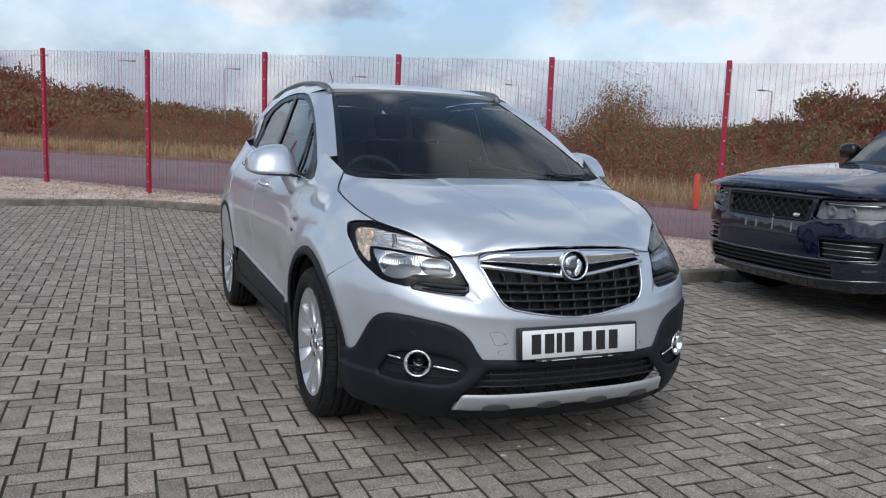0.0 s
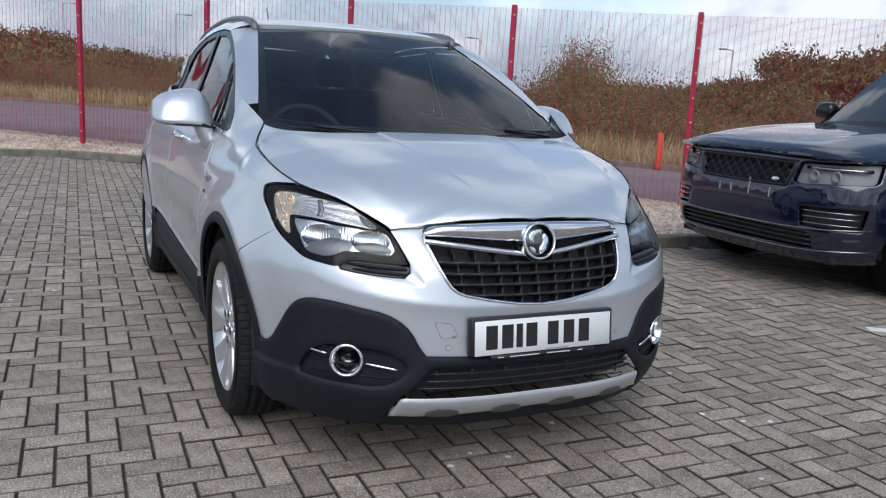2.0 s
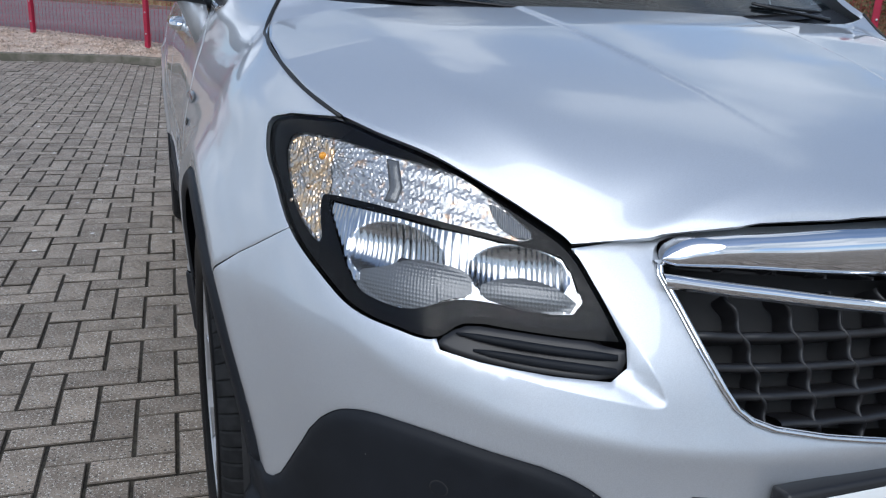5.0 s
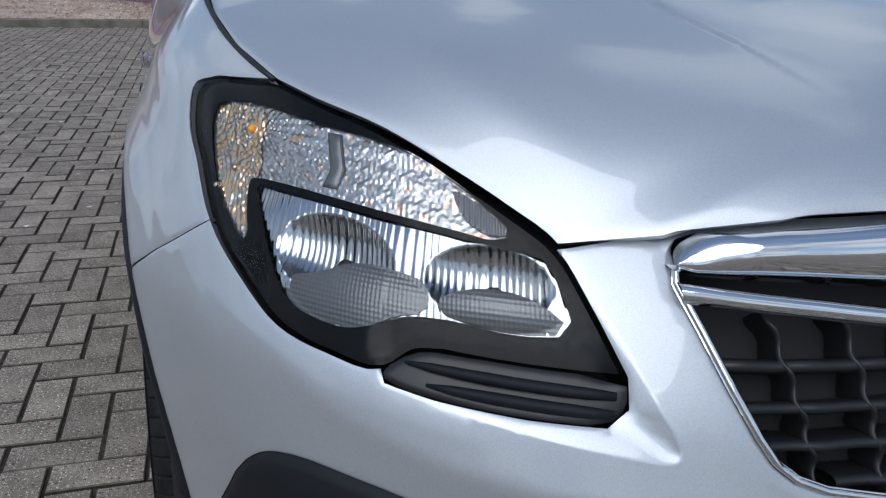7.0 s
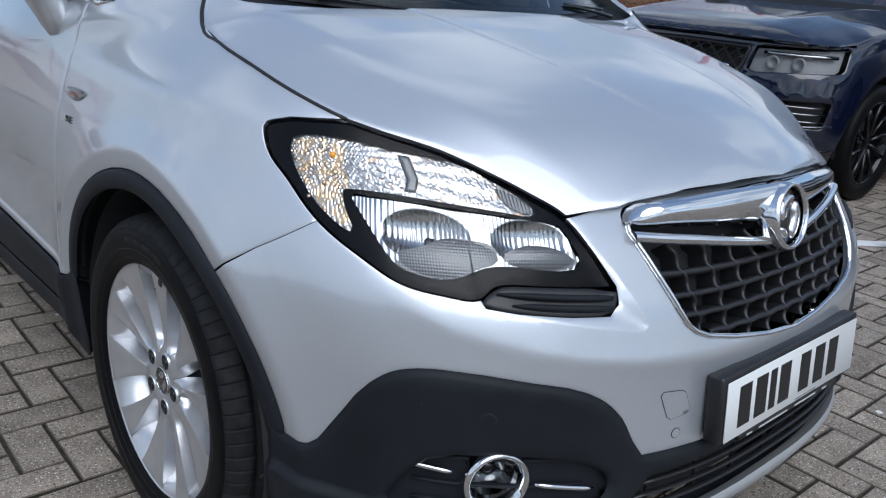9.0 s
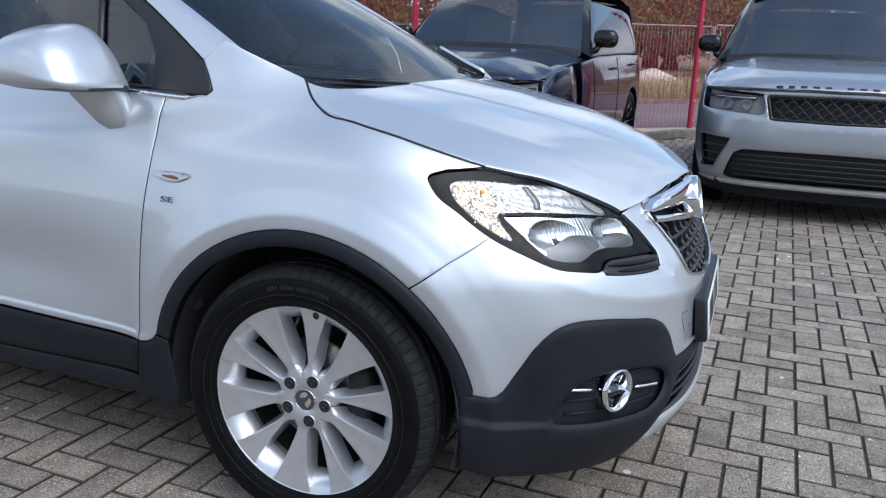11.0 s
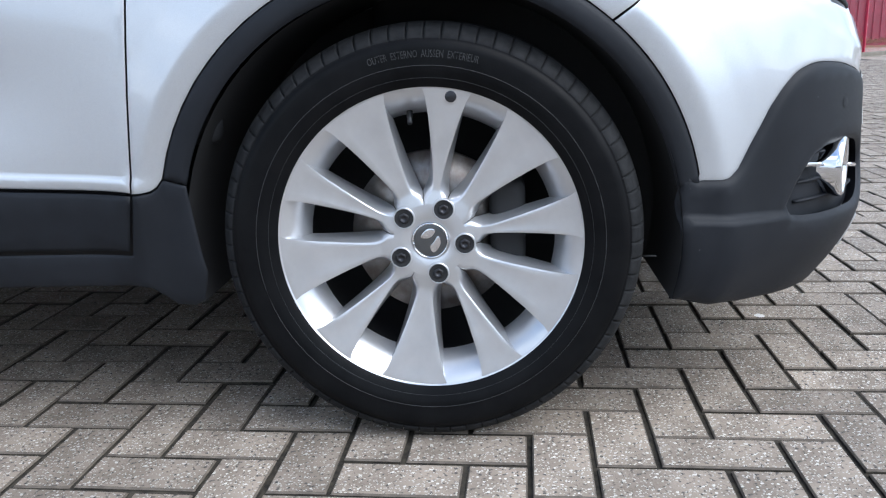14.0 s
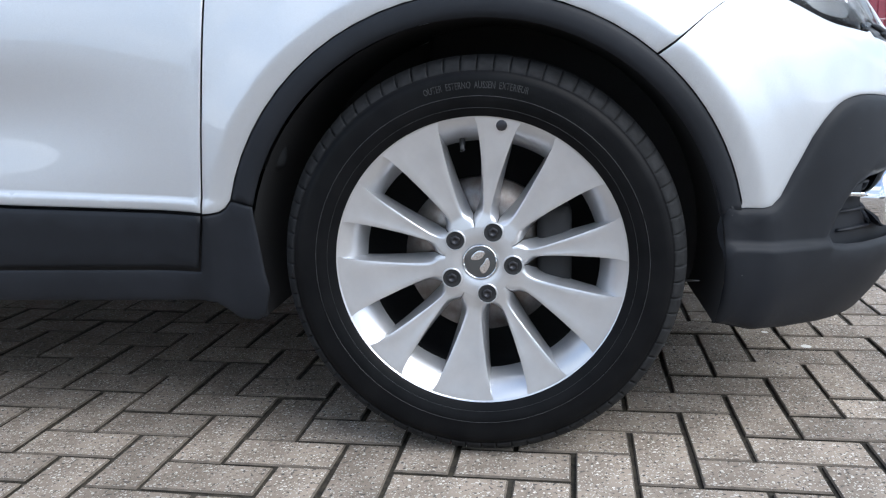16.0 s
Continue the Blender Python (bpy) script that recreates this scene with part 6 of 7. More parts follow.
    if sport:
        tr = sym([fx(0, .282), fx(.70, .285), fx(.90, .302), fx(.90, .272), fx(.70, .252), fx(0, .248)])
        part("skid_strip", sheet_(tr, [], .03, .012, drop=.008, lip=.01, wall=.02), ALLOY, car, "silver lower bumper strip")
        part("lower_lip", sheet_(sym([fx(0, .248), fx(.70, .252), fx(.90, .272), fx(.92, .20), fx(.5, .172), fx(0, .168)]), [], .04, .006, wall=.05), PLASTIC, car)
    else:
        for z0 in (.475, .325):
            part("bumper_line", tube([sh.point(*fx(x, z0 + .04 * abs(x) ** 3), .004) for x in np.linspace(-.93, .93, 40)], .006, 6), DARKCHROME, car)
        for x0, h in ((-.30, .07), (-.10, .12), (.08, .06), (.20, .06)):
            part("plate_clip", sheet_([fx(x0 - .008, .66), fx(x0 + .008, .66), fx(x0 + .008, .66 + h), fx(x0 - .008, .66 + h)], [], .03, .002), PADGREY, car)
    return car


PRIVACY_SOLID = material("privacy_glass", (0.010, 0.011, 0.013), 0.03)
DARKCHROME = material("dark_chrome", (0.30, 0.30, 0.31), 0.2, 1.0)
suv("dark navy luxury off-road car with black honeycomb grille, parked nose out", NAVY, GLOSSBLACK, pose(4.12, 1.46, 0, 0, 0, -92), False)
suv("graphite grey sporty off-road car with black grille, parked nose out", GRAPHITE, BOLT, pose(4.77, -1.49, 0, 0, 0, -90), True)

# ---- fence, kerb, gravel, road and planting ----
rng = np.random.default_rng(7)
FENCE0, FENCE_STEP = np.array([-2.63, 13.02]), np.array([1.682, -1.628])
fence_at = lambda k: FENCE0 + FENCE_STEP * k
fence_base = lambda k: float(np.interp(k, [-6, 0, 5, 14], [.32, .27, .03, .03]))
FENCE_FROM, FENCE_TO = -7, 15
along = FENCE_STEP / np.linalg.norm(FENCE_STEP)
across = np.array([-along[1], along[0]])
across = across if across[1] > 0 else -across
KERB_LINE = [(-16, 10.4), (-3.2, 10.95), (-1.3, 10.85), (-.2, 10.05), (1.2, 8.4), (2.3, 5.6), (3.1, 2.85), (3.36, 2.60), (3.9, 2.62), (9.9, .05), (20.0, -9.6), (30, -19.2)]


def ground_z(x, y):
    """Level of the land outside the car park."""
    d = (np.array([x, y]) - FENCE0) @ across
    k = ((np.array([x, y]) - FENCE0) @ along) / np.linalg.norm(FENCE_STEP)
    z = fence_base(k) - .02
    far = max(0.0, d - 14)
    return z + .012 * min(far, 60)


def strip_mesh(a, b_, n, jitter=0.0):
    """A sheet between two polylines given as point lists of equal length."""
    rows = []
    for p, q in zip(a, b_):
        rows.append([Vector(p).lerp(Vector(q), t) + Vector((0, 0, rng.normal(0, jitter) if 0 < t < 1 else 0)) for t in np.linspace(0, 1, n)])
    return facing(rows_mesh(rows), (0, 0, 1))


# one sheet of ground to the horizon, below everything
g_r = [0, 30, 60, 120, 300, 900, 2500]
rows = [[Vector((10 + r * math.cos(a), 5 + r * math.sin(a), -.05 if r < 20 else -.06 - .0004 * r)) for a in np.arange(48) * math.pi / 24] for r in g_r[1:]]
gm = rows_mesh([[Vector((10, 5, -.05))] * 48] + rows, closed=True)
bmesh.ops.remove_doubles(gm, verts=gm.verts, dist=1e-5)
tagged(link_mesh("ground", facing(gm, (0, 0, 1)), EARTH), "dry grassy ground running to the horizon", "ground", kind="structure")

# land beyond the kerb
fence_pts = lambda off, z=0.0: [(*(fence_at(k) + across * off), fence_base(k) + z) for k in np.linspace(-7, 15, 45)]
far_edge = lambda k: float(np.interp(k, [-7, -3, 0, 3.5, 8, 15], [11.5, 11, 10.2, 6.2, 5.4, 5.4]))
road_a, road_b = fence_pts(.25, -.03), [(*(fence_at(k) + across * far_edge(k)), fence_base(k) - .03) for k in np.linspace(-7, 15, 45)]
tagged(link_mesh("road", strip_mesh(road_a, road_b, 8), ASPHALT), "worn grey asphalt road behind the fence", "road", kind="structure")
verge_b = [(*(fence_at(k) + across * 80), fence_base(k) + .9) for k in np.linspace(-7, 15, 45)]
tagged(link_mesh("verge", strip_mesh([(x, y, z + .01) for x, y, z in road_b], verge_b, 30, .08), EARTH), "rough verge of dry grass", "verge", kind="structure")
kerb2 = tagged(link_mesh("road_kerb", strip_mesh([(x, y, z + .10) for x, y, z in road_b], [(*(np.array([x, y]) + across * .25), z + .10) for x, y, z in road_b], 2), KERB), "pale kerb along the far side of the road", "kerb", kind="structure")
part("kerb_face", facing(rows_mesh([[Vector((x, y, z + h)) for x, y, z in road_b] for h in (0, .10)]), (-across[0], -across[1], 0)), KERB, kerb2)

# kerb of the car park and the gravel bed behind it
kl = dense(KERB_LINE, .9, False)
kn = np.gradient(kl, axis=0)
kn = np.stack([-kn[:, 1], kn[:, 0]], 1)
kn /= np.linalg.norm(kn, axis=1, keepdims=True)
kn[kn @ across < 0] *= -1
KERB_H = .10
park_kerb = tagged(new("kerb"), "weathered concrete kerb edging the gravel bed", "kerb", kind="structure")
for i in range(len(kl) - 1):
    a, b_ = kl[i], kl[i + 1]
    g = (b_ - a) / np.linalg.norm(b_ - a) * .004
    lo_ = [(*(a + g), -.05), (*(b_ - g), -.05)]
    q = [[Vector((*(p + n_ * w), h)) for p, n_ in ((a + g, kn[i]), (b_ - g, kn[i + 1]))] for w, h in ((0, -.06), (0, KERB_H - .012), (.012, KERB_H), (.125, KERB_H), (.125, -.02))]
    part("kerb_stone", facing(rows_mesh(q), (-kn[i][0], -kn[i][1], 1)), KERB, park_kerb, smooth=False)


def fence_side(p):
    """The point of the fence line nearest to p."""
    k = ((p - FENCE0) @ along) / np.linalg.norm(FENCE_STEP)
    return np.array([*(fence_at(k) + across * .35), fence_base(k)])


bed_rows = []
for p, n_ in zip(kl, kn):
    a = np.array([*(p + n_ * .115), KERB_H - .02])
    f = fence_side(p)
    if (f[:2] - p) @ across < .3:
        f = np.array([*(p + across * .3), KERB_H])
    bed_rows.append([Vector(a + (f - a) * t) for t in np.linspace(0, 1, 9)])
tagged(link_mesh("gravel_bed", facing(rows_mesh(bed_rows), (0, 0, 1)), STONE), "bed of pinkish gravel below the fence", "gravel", kind="structure")
peb = []
for _ in range(26000):
    i = rng.integers(0, len(bed_rows) - 1)
    t, u = rng.random(), rng.random()
    if not (-9 < bed_rows[i][0].x < 9):
        continue
    q = bed_rows[i][0].lerp(bed_rows[i][-1], t).lerp(bed_rows[i + 1][0].lerp(bed_rows[i + 1][-1], t), u)
    peb.append((q, rng.uniform(.012, .028), rng.random(3) * 6.28))


def strewn(at_, size_, turn_, shape):
    """Vertices and faces of many turned and scaled copies of one small shape."""
    v0, f0 = np.array(shape[0], float), np.array(shape[1])
    (ca, cb, cc), (sa, sb, sc_) = np.cos(turn_).T, np.sin(turn_).T
    m = np.array([[cb * cc, sa * sb * cc - ca * sc_, ca * sb * cc + sa * sc_], [cb * sc_, sa * sb * sc_ + ca * cc, ca * sb * sc_ - sa * cc], [-sb, sa * cb, ca * cb]]).transpose(2, 0, 1)
    v = v0[None] * (size_[:, None] * rng.uniform(.7, 1.3, (len(at_), 3)))[:, None, :]
    vs = (np.einsum("nij,nkj->nki", m, v) + at_[:, None, :]).reshape(-1, 3).tolist()
    return vs, (f0[None] + len(v0) * np.arange(len(at_))[:, None, None]).reshape(-1, f0.shape[1]).tolist()


def scatter(name, seeds, mat, label, cat, shape):
    """Many small pieces as one mesh; shape gives vertices and faces of one piece."""
    vs, fs = strewn(np.array([tuple(q) for q, _, _ in seeds]), np.array([r for _, r, _ in seeds]), np.array([e for _, _, e in seeds]), shape)
    me = bpy.data.meshes.new(name)
    me.from_pydata(vs, [], fs)
    me.materials.append(mat)
    return tagged(new(name, me), label, cat, kind="stuff")


OCTA = ([(1, 0, 0), (-1, 0, 0), (0, 1, 0), (0, -1, 0), (0, 0, .7), (0, 0, -.7)], [(0, 2, 4), (2, 1, 4), (1, 3, 4), (3, 0, 4), (2, 0, 5), (1, 2, 5), (3, 1, 5), (0, 3, 5)])
scatter("gravel", peb, STONE, "loose pinkish gravel stones", "gravel", OCTA)

# fence: posts, and panels of close welded wire
fence = tagged(new("mesh_fence"), "red welded-mesh security fence with square posts", "fence")
post_bm = block((-.033, -.033, -.4), (.033, .033, 2.38), .006, 1)
post_me = bpy.data.meshes.new("fence_post")
post_bm.to_mesh(post_me)
post_bm.free()
post_me.materials.append(RED)
bolt_bm = spin([(0, .012), (-.012, .012), (-.016, 0.0)], 8, "y")
bolt_me = bpy.data.meshes.new("post_bolt")
bolt_bm.to_mesh(bolt_me)
bolt_bm.free()
bolt_me.materials.append(GALV)
yaw = math.degrees(math.atan2(along[1], along[0]))
for k in range(FENCE_FROM, FENCE_TO + 1):
    p = new("fence_post", post_me)
    p.parent = fence
    p.matrix_basis = pose(*fence_at(k), fence_base(k), 0, 0, yaw)
    for h in np.arange(.15, 2.35, .3):
        q = new("post_bolt", bolt_me)
        q.parent = p
        q.matrix_basis = pose(.012, -.033, h)


def panel_mesh(length):
    vs, fs = [], []

    def bar(x0, x1, z0, z1, y0, w):
        b0 = len(vs)
        vs.extend([(x0, y0 - w, z0), (x1, y0 - w, z0), (x1, y0 - w, z1), (x0, y0 - w, z1), (x0, y0 + w, z0), (x1, y0 + w, z0), (x1, y0 + w, z1), (x0, y0 + w, z1)])
        fs.extend([tuple(b0 + i for i in f) for f in ((0, 1, 2, 3), (5, 4, 7, 6), (3, 2, 6, 7), (1, 0, 4, 5))])
        if x1 - x0 < .1:
            fs.extend([tuple(b0 + i for i in f) for f in ((0, 3, 7, 4), (1, 5, 6, 2))])
    for x in np.arange(.04, length, .0762):
        bar(x - .0015, x + .0015, .03, 2.35, .004, .0015)
    for z in np.arange(.04, 2.35, .0127):
        bar(.0, length, z - .0010, z + .0010, -.002, .0012)
    me = bpy.data.meshes.new("wire_panel")
    me.from_pydata(vs, [], fs)
    me.materials.append(RED)
    return me


pan = panel_mesh(float(np.linalg.norm(FENCE_STEP)))
for k in range(FENCE_FROM, FENCE_TO):
    q = new("wire_panel", pan)
    q.parent = fence
    slope = math.degrees(math.atan2(fence_base(k + 1) - fence_base(k), np.linalg.norm(FENCE_STEP)))
    q["kind"] = "stuff"
    q.matrix_basis = Matrix.Translation((*(fence_at(k) + across * .03), fence_base(k))) @ pose(0, 0, 0, 0, 0, yaw) @ pose(0, 0, 0, 0, -slope, 0)

# planting beyond the road
LEAF_QUAD = ([(-1, -.6, 0), (1, -.6, .1), (1, .6, 0), (-1, .6, .1)], [(0, 1, 2, 3)])
BLADE = ([(-.035, 0, 0), (.035, 0, 0), (.10, .02, 1)], [(0, 1, 2)])


def at_fence(k, d):
    p = fence_at(k) + across * d
    return p[0], p[1], ground_z(*p)


def clumps(n, k0, k1, d0, d1, height, leaves, size, spread):
    """Rounded bushes: leaves thickest near the outside of uneven domes."""
    out = []
    for _ in range(n):
        k, d = rng.uniform(k0, k1), rng.uniform(0, 1) ** .8 * (d1 - d0)
        d += d0 + far_edge(k)
        x, y, z = at_fence(k, d)
        top = max(.25, height(k, d - far_edge(k)) * rng.uniform(.4, 1.2))
        sp = spread * rng.uniform(.7, 1.4)
        count = int(leaves * max(.6, top / .9))
        way = rng.normal(0, 1, (count, 3))
        way[:, 2] = abs(way[:, 2])
        way /= np.linalg.norm(way, axis=1, keepdims=True)
        bump = 1 + .22 * np.sin(way[:, 0] * 5 + k * 9) * np.sin(way[:, 1] * 6 + d) + rng.normal(0, .06, count)
        r = rng.uniform(.45, 1, count) ** .5 * bump
        p = np.array([x, y, z + .03]) + way * r[:, None] * np.array([sp, sp, top])
        out += list(zip(p, size * rng.uniform(.5, 1.5, count), rng.random((count, 3)) * 6.28))
    return out


bank = lambda k, d: (1 - .72 * step01(k, 6.2, 8.6)) * (.42 + 0.95 * math.exp(-((k - 3.3) / .8) ** 2) * step01(d, 2, 5) + .125 * min(d, 9) * (1 - .55 * step01(k, 8.5, 11)) + .22 * math.sin(k * 1.9) + .16 * math.sin(k * 4.1 + 1))
scatter("bramble_thicket", clumps(950, -9, 22, 1.0, 13, bank, 400, .019, .75), BRAMBLE, "brown-green bramble thicket beyond the road", "bushes", LEAF_QUAD)
scatter("scrub_bushes", clumps(260, -9, 22, 4, 14, lambda k, d: bank(k, d) + .25, 460, .019, .85) + clumps(70, 2.5, 4.0, 4, 9, lambda k, d: bank(k, d) - .1, 700, .020, .75), LEAF, "green scrub bushes beyond the road", "bushes", LEAF_QUAD)
blades = []
for _ in range(42000):
    k = rng.uniform(-9, 20)
    d = far_edge(k) + .3 + abs(rng.normal(0, 1.6))
    x, y, z = at_fence(k, d)
    blades.append((np.array([x, y, z - .02]), rng.uniform(.22, .62), (rng.normal(0, .25), rng.normal(0, .25), rng.random() * 6.28)))
scatter("dry_grass", blades, STRAW, "tall dry straw-coloured grass on the verge", "grass", BLADE)


def tree(x, y, h, w, label):
    z = -.1
    t = thing("tree", label, "tree", pose(x, y, z))
    limbs = [[(0, 0, 0), (.05 * w, 0, h * .25), (0, .04 * w, h * .5), (0, 0, h * .72)]]
    tips = []
    tr = tube(smooth_line(limbs[0], 10), [w * .07 * (1 - .07 * i) for i in range(10)], 8)
    part("trunk", tr, BARK, t)
    for i in range(9):
        a = i * 2.4 + rng.random()
        z0 = h * rng.uniform(.25, .6)
        tip = Vector((math.cos(a) * w * rng.uniform(.25, .48), math.sin(a) * w * rng.uniform(.25, .48), z0 + h * rng.uniform(.12, .32)))
        tips.append(tip)
        part("limb", tube([(0, 0, z0), tuple((Vector((0, 0, z0)) + tip) / 2 + Vector((0, 0, -.05 * h))), tuple(tip)], [w * .03, w * .02, w * .01], 6), BARK, t)
    tips += [Vector((rng.normal(0, .2) * w, rng.normal(0, .2) * w, h * rng.uniform(.55, .92))) for _ in range(12)]
    leaves = []
    for tip in tips:
        for _ in range(22):
            c = np.array(tip) + rng.normal(0, 1, 3) * np.array([.10 * w, .10 * w, .075 * h])
            q = c + rng.normal(0, .04 * w, (27, 3))
            q[:, 2] = np.maximum(q[:, 2], h * .12)
            leaves.append(q)
    leaves = np.concatenate(leaves)
    vs, fs = strewn(leaves, (.0055 * w + .038) * rng.uniform(.6, 1.4, len(leaves)), rng.random((len(leaves), 3)) * 6.28, LEAF_QUAD)
    me = bpy.data.meshes.new("crown")
    me.from_pydata(vs, [], fs)
    me.materials.append(LEAF)
    c = new("crown", me)
    c.parent = t
    return t


def by_view(az, dist):
    """A place at an azimuth (degrees from +y towards +x) and distance from the spot where the walk begins."""
    return -1.74 + dist * math.sin(radians(az)), -3.57 + dist * math.cos(radians(az))


for az, dist, h, w in ((-12, 62, 5.6, 9), (-8.3, 66, 5.3, 9), (-5.2, 66, 4.9, 7), (-2.4, 68, 4.1, 6), (-.3, 70, 4.0, 5), (1.5, 70, 3.8, 5), (4, 72, 3.2, 7), (-6.8, 60, 3.5, 9), (-3.4, 60, 3.0, 9), (.2, 62, 2.9, 9), (7, 74, 2.9, 8), (48.6, 58, 5.1, 5), (51.8, 56, 5.1, 6), (55, 56, 5.2, 8), (58, 60, 5.2, 9),
                       (62, 60, 5.6, 9), (45.6, 62, 3.3, 4), (46.9, 70, 3.6, 4), (43.6, 58, 2.6, 5), (47.8, 55, 2.6, 7), (39, 62, 2.3, 8), (41, 85, 2.9, 8), (36, 80, 2.9, 8), (70, 70, 6, 10), (77, 60, 5.4, 9), (80.5, 64, 5.8, 9), (86, 70, 5.8, 8)):
    tree(*by_view(az, dist), h, w, "broad dark-leaved hedgerow tree in the distance" if h < 6 else "tall dark-leaved tree with an uneven crown")

for x, y, h, w in ((52, 16, 3.6, 9), (54, 10.5, 3.9, 9), (56, 5, 3.3, 9), (56, -.5, 4.2, 9), (54, -6, 3.5, 9)):
    tree(x, y, h, w, "broad dark-leaved hedgerow tree in the distance")

# street lamps in the distance, orange marker, white bay mark
for az, dist, h in ((-3.7, 75, 6.9), (1.3, 72, 6.7), (7.9, 70, 6.4), (16.4, 72, 6.4), (27.9, 70, 6.0), (44.4, 62, 5.4)):
    x, y = by_view(az, dist)
    sl = thing("street_lamp", "thin grey street lamp with a short arm", "street lamp", pose(x, y, -.1), "street lamps along the road")
    way = 1 if az < 20 else -1
    part("lamp_post", tube([(0, 0, 0), (0, 0, h * .5), (0, 0, h)], [.10, .075, .05], 8), GALV, sl)
    part("lamp_arm", tube([(0, 0, h), (way * .4, 0, h + .06), (way * .7, 0, h + .05)], .03, 6), GALV, sl)
    part("lamp_head", block((way * .95 - .3, -.12, h), (way * .95 + .3, .12, h + .12), .04, 2), GALV, sl)
bx_, by_ = by_view(40.2, 17.2)
mk_ = thing("marker_post", "orange plastic marker post in dry grass", "marker post", pose(bx_, by_, .05))
part("marker_shaft", block((-.06, -.03, 0), (.06, .03, .70), .015, 2), ORANGE, mk_)
bm_ = patch([(2.96, .05), (3.40, -.28), (3.46, -.20), (3.02, .13)], [], lambda x, y, o: Vector((x, y, .004 + o)), .08)
tagged(link_mesh("bay_mark", bm_, WHITEPAINT), "worn white painted bay mark on the paving", "road marking", kind="structure")

# beyond the fence on the far side: site fence, building, parked pale car
def site_panel(x, y, rz):
    p = thing("site_fence_panel", "grey temporary site fence panel with rounded corners", "fence panel", pose(x, y, .0, 0, 0, rz), "site fence panels")
    ring = rounded([(-1.7, .28), (-1.7, .1), (-1.52, .1), (1.52, .1), (1.7, .1), (1.7, .28), (1.7, 1.82), (1.7, 2.0), (1.52, 2.0), (-1.52, 2.0), (-1.7, 2.0), (-1.7, 1.82)], 2)
    part("panel_frame", tube([(a, 0, b_) for a, b_ in ring], .02, 8, True), GALV, p)
    vs, fs = [], []
    for a in np.arange(-1.65, 1.66, .11):
        b0 = len(vs)
        vs += [(a - .004, 0, .1), (a + .004, 0, .1), (a + .004, 0, 2.0), (a - .004, 0, 2.0)]
        fs.append((b0, b0 + 1, b0 + 2, b0 + 3))
    me = bpy.data.meshes.new("panel_wires")
    me.from_pydata(vs, [], fs)
    me.materials.append(GALV)
    q = new("panel_wires", me)
    q.parent = p
    part("panel_foot", block((-1.95, -.3, 0), (-1.45, .3, .14), .03), KERB, p)


for k in range(6):
    site_panel(27 - .9 * k, 9.2 - 3.45 * k, 104)
shed = thing("clad_building", "maroon building with ribbed metal cladding", "building", pose(40, -17.5, 0, 0, 0, 8))
part("wall", block((-.5, -11, -.1), (9, 6, 6.0), .02), CLADWALL, shed, smooth=False)
for y0 in np.arange(-10.8, 6, .4):
    part("cladding_rib", block((-.56, y0, .2), (-.5, y0 + .09, 5.9)), CLADWALL, shed, smooth=False)
part("roof", block((-.8, -11.3, 6.0), (9.3, 6.3, 6.2), .05), GALV, shed)
# added unseen wall: darkens the low sky mirrored in the car's side
yard = block((-19.4, -26, -.1), (-19, 8, 1.9), .02)
tagged(link_mesh("wall_west", yard, ADDEDWALL, smooth=False), "plain grey wall, added out of view to dim low reflections", "wall", kind="structure")
pc = thing("pale_car", "pale parked car beyond the site fence", "car", pose(24.5, -8.2, 0, 0, 0, 20))
prof = [(-2.0, .35), (-2.05, .65), (-1.2, .85), (-.6, 1.38), (.9, 1.40), (1.7, .95), (2.05, .85), (2.05, .35)]
pb = rows_mesh([[Vector((a, w, b_)) for a, b_ in prof] for w in (-.8, -.75, .75, .8)], closed=True, cap=True)
bmesh.ops.recalc_face_normals(pb, faces=pb.faces)
part("body", pb, PALEPAINT, pc)
for sgn in (-1, 1):
    part("side_glass", block((-.75, sgn * .80 - .01, .92), (1.2, sgn * .80 + .01, 1.28), .004), PRIVACY_SOLID, pc)
    for a in (-1.3, 1.3):
        part("wheel", spin([(-.1, .0), (-.1, .3), (.1, .3), (.1, .0)], 20, "y", (a, sgn * .72, .3)), RUBBER, pc)
mound = facing(rows_mesh([[Vector((24 + r * 1.3 * math.cos(a), 2.2 + r * 1.3 * math.sin(a), .1 + (1 - r) ** .8 * .55 + .04 * math.sin(5 * a))) for a in np.arange(24) * math.pi / 12] for r in (1, .75, .5, .25, .02)], closed=True), (0, 0, 1))
tagged(link_mesh("earth_mound", mound, STONE), "low pale heap of aggregate behind the fence", "heap")

# ---- block paving: 200 x 100 mm herringbone ----
U = 0.102            # block and joint
LAY = radians(-1.5)  # the courses run a little askew to the car
KX, KY = [p[0] for p in KERB_LINE], [p[1] for p in KERB_LINE]
kerb_y = lambda x: np.interp(x, KX, KY)
tagged(link_mesh("paving", facing(rows_mesh([[Vector((x, y, -.0058)) for x in np.linspace(-30, 30, 121)] for y in (-40, -10)] + [[Vector((x, kerb_y(x) + .03, -.0058)) for x in np.linspace(-30, 30, 121)]]), (0, 0, 1)), JOINT), "grey concrete block paving laid in herringbone", "paving", kind="structure")
paving = bpy.data.objects["paving"]


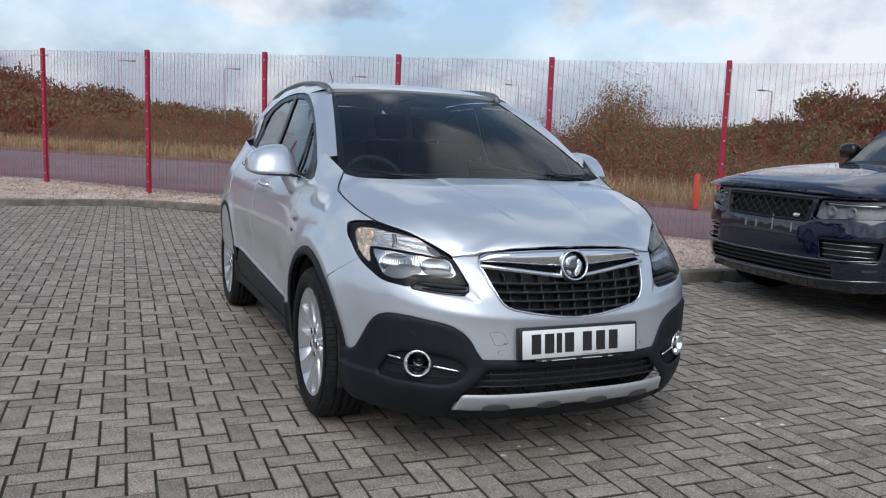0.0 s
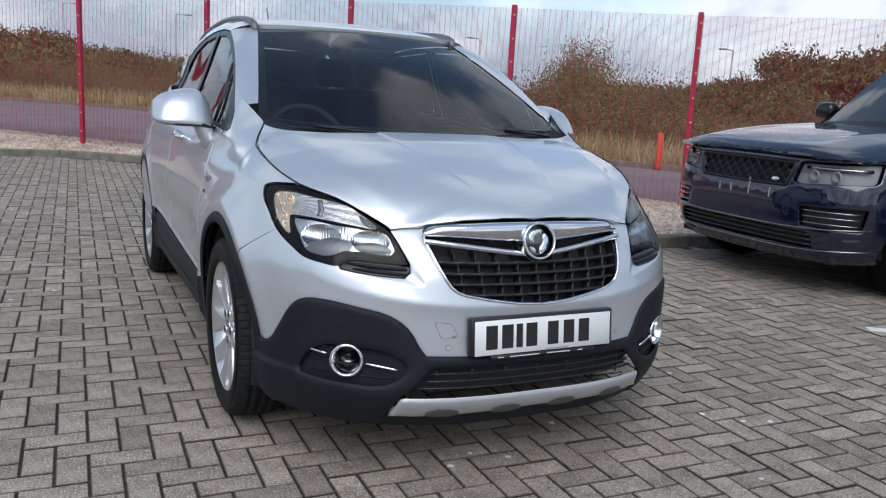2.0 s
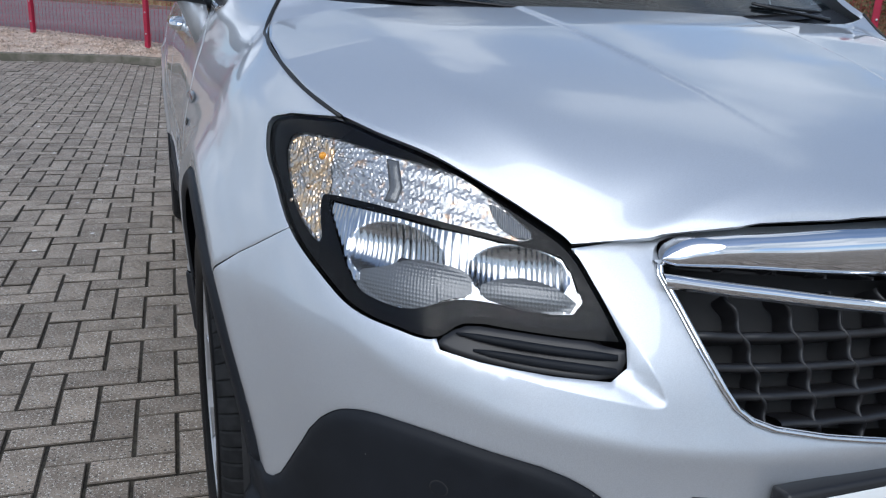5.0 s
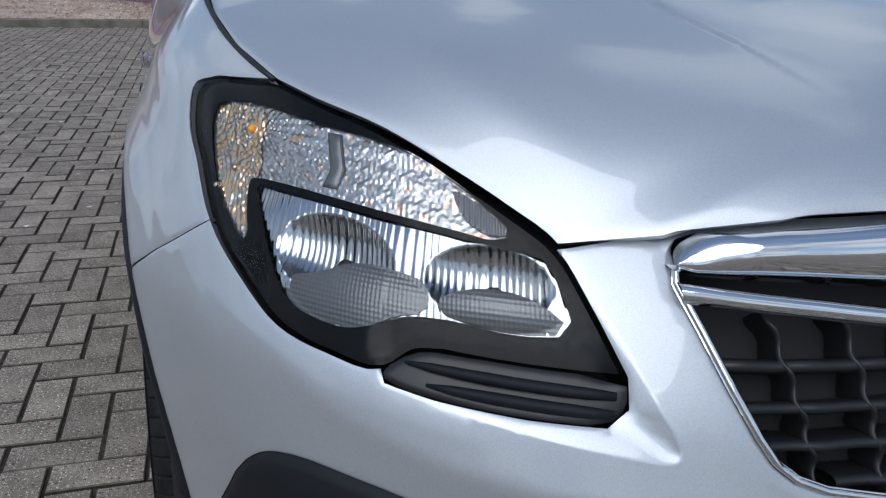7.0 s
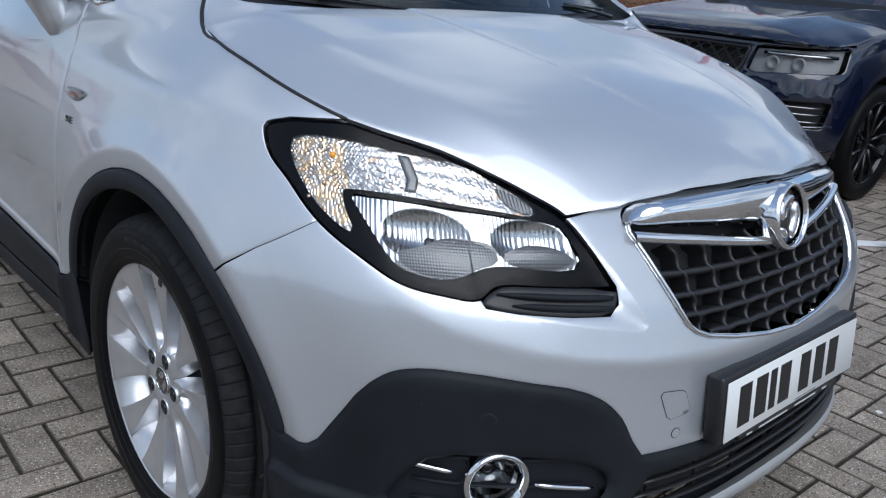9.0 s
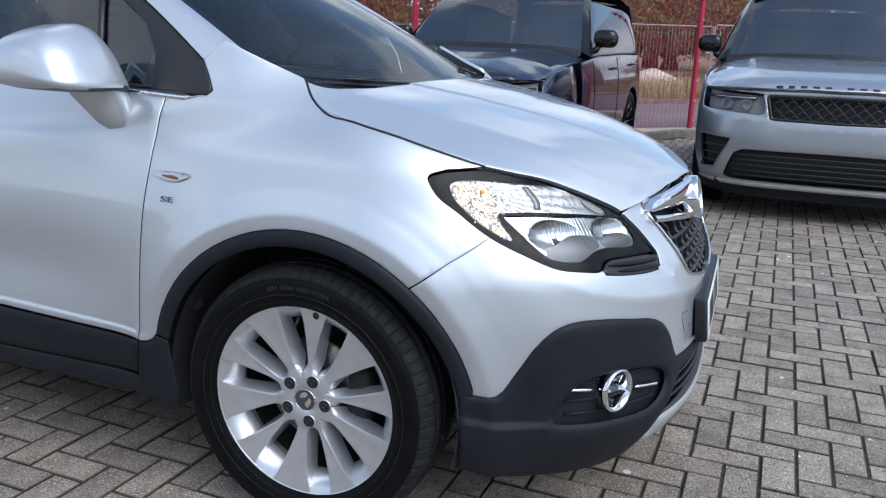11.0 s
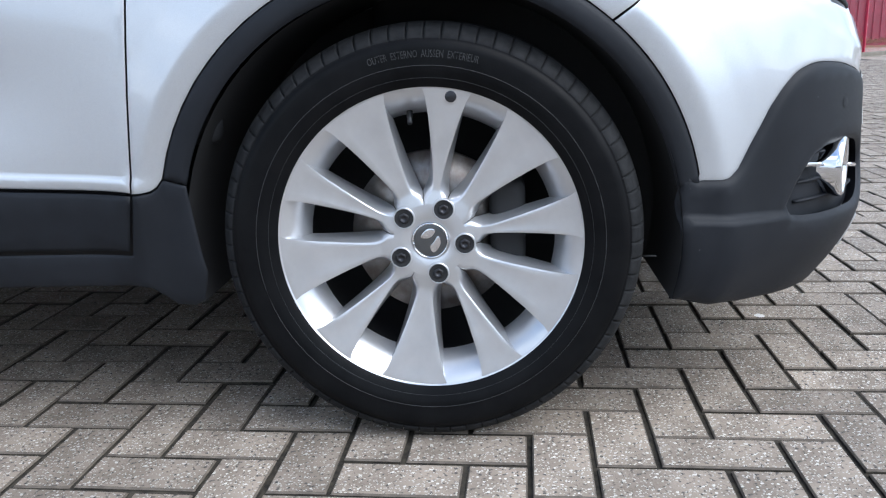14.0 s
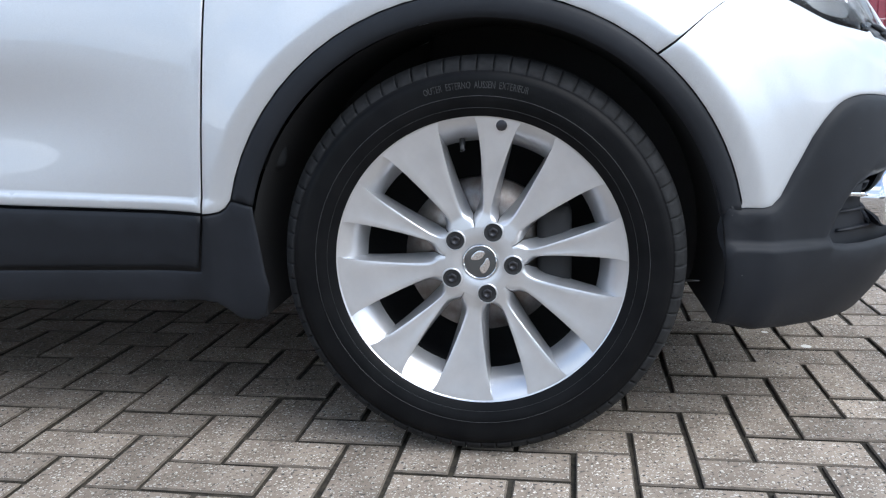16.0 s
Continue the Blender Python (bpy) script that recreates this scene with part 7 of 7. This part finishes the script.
def paver_verts(lx, ly):
    g, c, d = .0042, .0026, .0030
    a, b_ = lx / 2 - g, ly / 2 - g
    lowv = [(-a, -b_, -.025), (a, -b_, -.025), (a, b_, -.025), (-a, b_, -.025)]
    midv = [(-a, -b_, -d), (a, -b_, -d), (a, b_, -d), (-a, b_, -d)]
    topv = [(-a + c, -b_ + c, 0), (a - c, -b_ + c, 0), (a - c, b_ - c, 0), (-a + c, b_ - c, 0)]
    f = [(8, 9, 10, 11)]
    for o in (0, 4):
        f += [(o + i, o + (i + 1) % 4, o + 4 + (i + 1) % 4, o + 4 + i) for i in range(4)]
    return np.array(lowv + midv + topv), f


pv_x, pv_f = paver_verts(2 * U, U)
pv_y, _ = paver_verts(U, 2 * U)
PAVER_SIDES = [0] + [1] * 4 + [2] * 4   # the sides take the joint sand's colour, the chamfered edges a darker tone
pmesh = []
for v in (pv_x, pv_y):
    me = bpy.data.meshes.new("paver")
    me.from_pydata([tuple(p) for p in v], [], pv_f)
    me.materials.append(PAVER)
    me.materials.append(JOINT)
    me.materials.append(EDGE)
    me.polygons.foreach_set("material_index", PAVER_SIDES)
    pmesh.append(me)
PAVER_FAR = PAVER.copy()
for n in PAVER_FAR.node_tree.nodes:
    if n.type == "OBJECT_INFO":
        gnode = PAVER_FAR.node_tree.nodes.new("ShaderNodeNewGeometry")
        for l in list(n.outputs["Random"].links):
            PAVER_FAR.node_tree.links.new(gnode.outputs["Random Per Island"], l.to_socket)
prng = np.random.default_rng(3)
all_v, all_f, count = [], [], 0
for a in range(-72, 200):
    for b_ in range(-125, 112):
        k = (a + b_) % 4
        if k == 3:
            u, v, kind = U * (a + 1), U * (b_ + .5), 0
        elif k == 1:
            u, v, kind = U * (a + .5), U * (b_ + 1), 1
        else:
            continue
        cx, cy = -.829 + u * math.cos(LAY) - v * math.sin(LAY), .453 + u * math.sin(LAY) + v * math.cos(LAY)
        if cy > kerb_y(cx) - .06 or cy > kerb_y(cx - .1) - .06 or cy > kerb_y(cx + .1) - .06:
            continue
        if cy < -9.5 or cx > 17:
            continue
        z = prng.normal(0, .0014)
        tilt = prng.normal(0, .004, 2)
        if -2.05 < cx < -.62 and -1.75 < cy < 1.2 and count < 300:
            o = new("paver", pmesh[kind])
            o.parent = paving
            o.matrix_basis = Matrix.Translation((cx, cy, z)) @ Euler((tilt[0], tilt[1], LAY + prng.normal(0, .006))).to_matrix().to_4x4()
            count += 1
            continue
        v = (pv_x, pv_y)[kind].copy()
        v[:, 2] += z + v[:, 0] * tilt[0] + v[:, 1] * tilt[1]
        turn = LAY + prng.normal(0, .006)
        v[:, :2] = v[:, :2] @ np.array([[math.cos(turn), math.sin(turn)], [-math.sin(turn), math.cos(turn)]])
        base = len(all_v)
        all_v += [(p[0] + cx, p[1] + cy, p[2]) for p in v]
        all_f += [tuple(base + i for i in f) for f in pv_f]
me = bpy.data.meshes.new("paver_field")
me.from_pydata(all_v, [], all_f)
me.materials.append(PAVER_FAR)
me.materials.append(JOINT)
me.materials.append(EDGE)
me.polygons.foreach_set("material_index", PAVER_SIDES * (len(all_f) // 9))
field = new("paver_field", me)
field.parent = paving
field["kind"] = "stuff"
# the same paving further off, where single blocks no longer show
for x0, x1, y0, y1 in ((-30, 30, -40, -9.55), (-30, -8.1, -9.5, 9.5), (17.1, 30, -9.5, -8.5)):
    far = link_mesh("paving_beyond", facing(rows_mesh([[Vector((x, y, -.002)) for x in np.linspace(x0, x1, 12)] for y in np.linspace(y0, y1, 12)]), (0, 0, 1)), PAVER_FAR, paving, smooth=False)
    far["kind"] = "stuff"
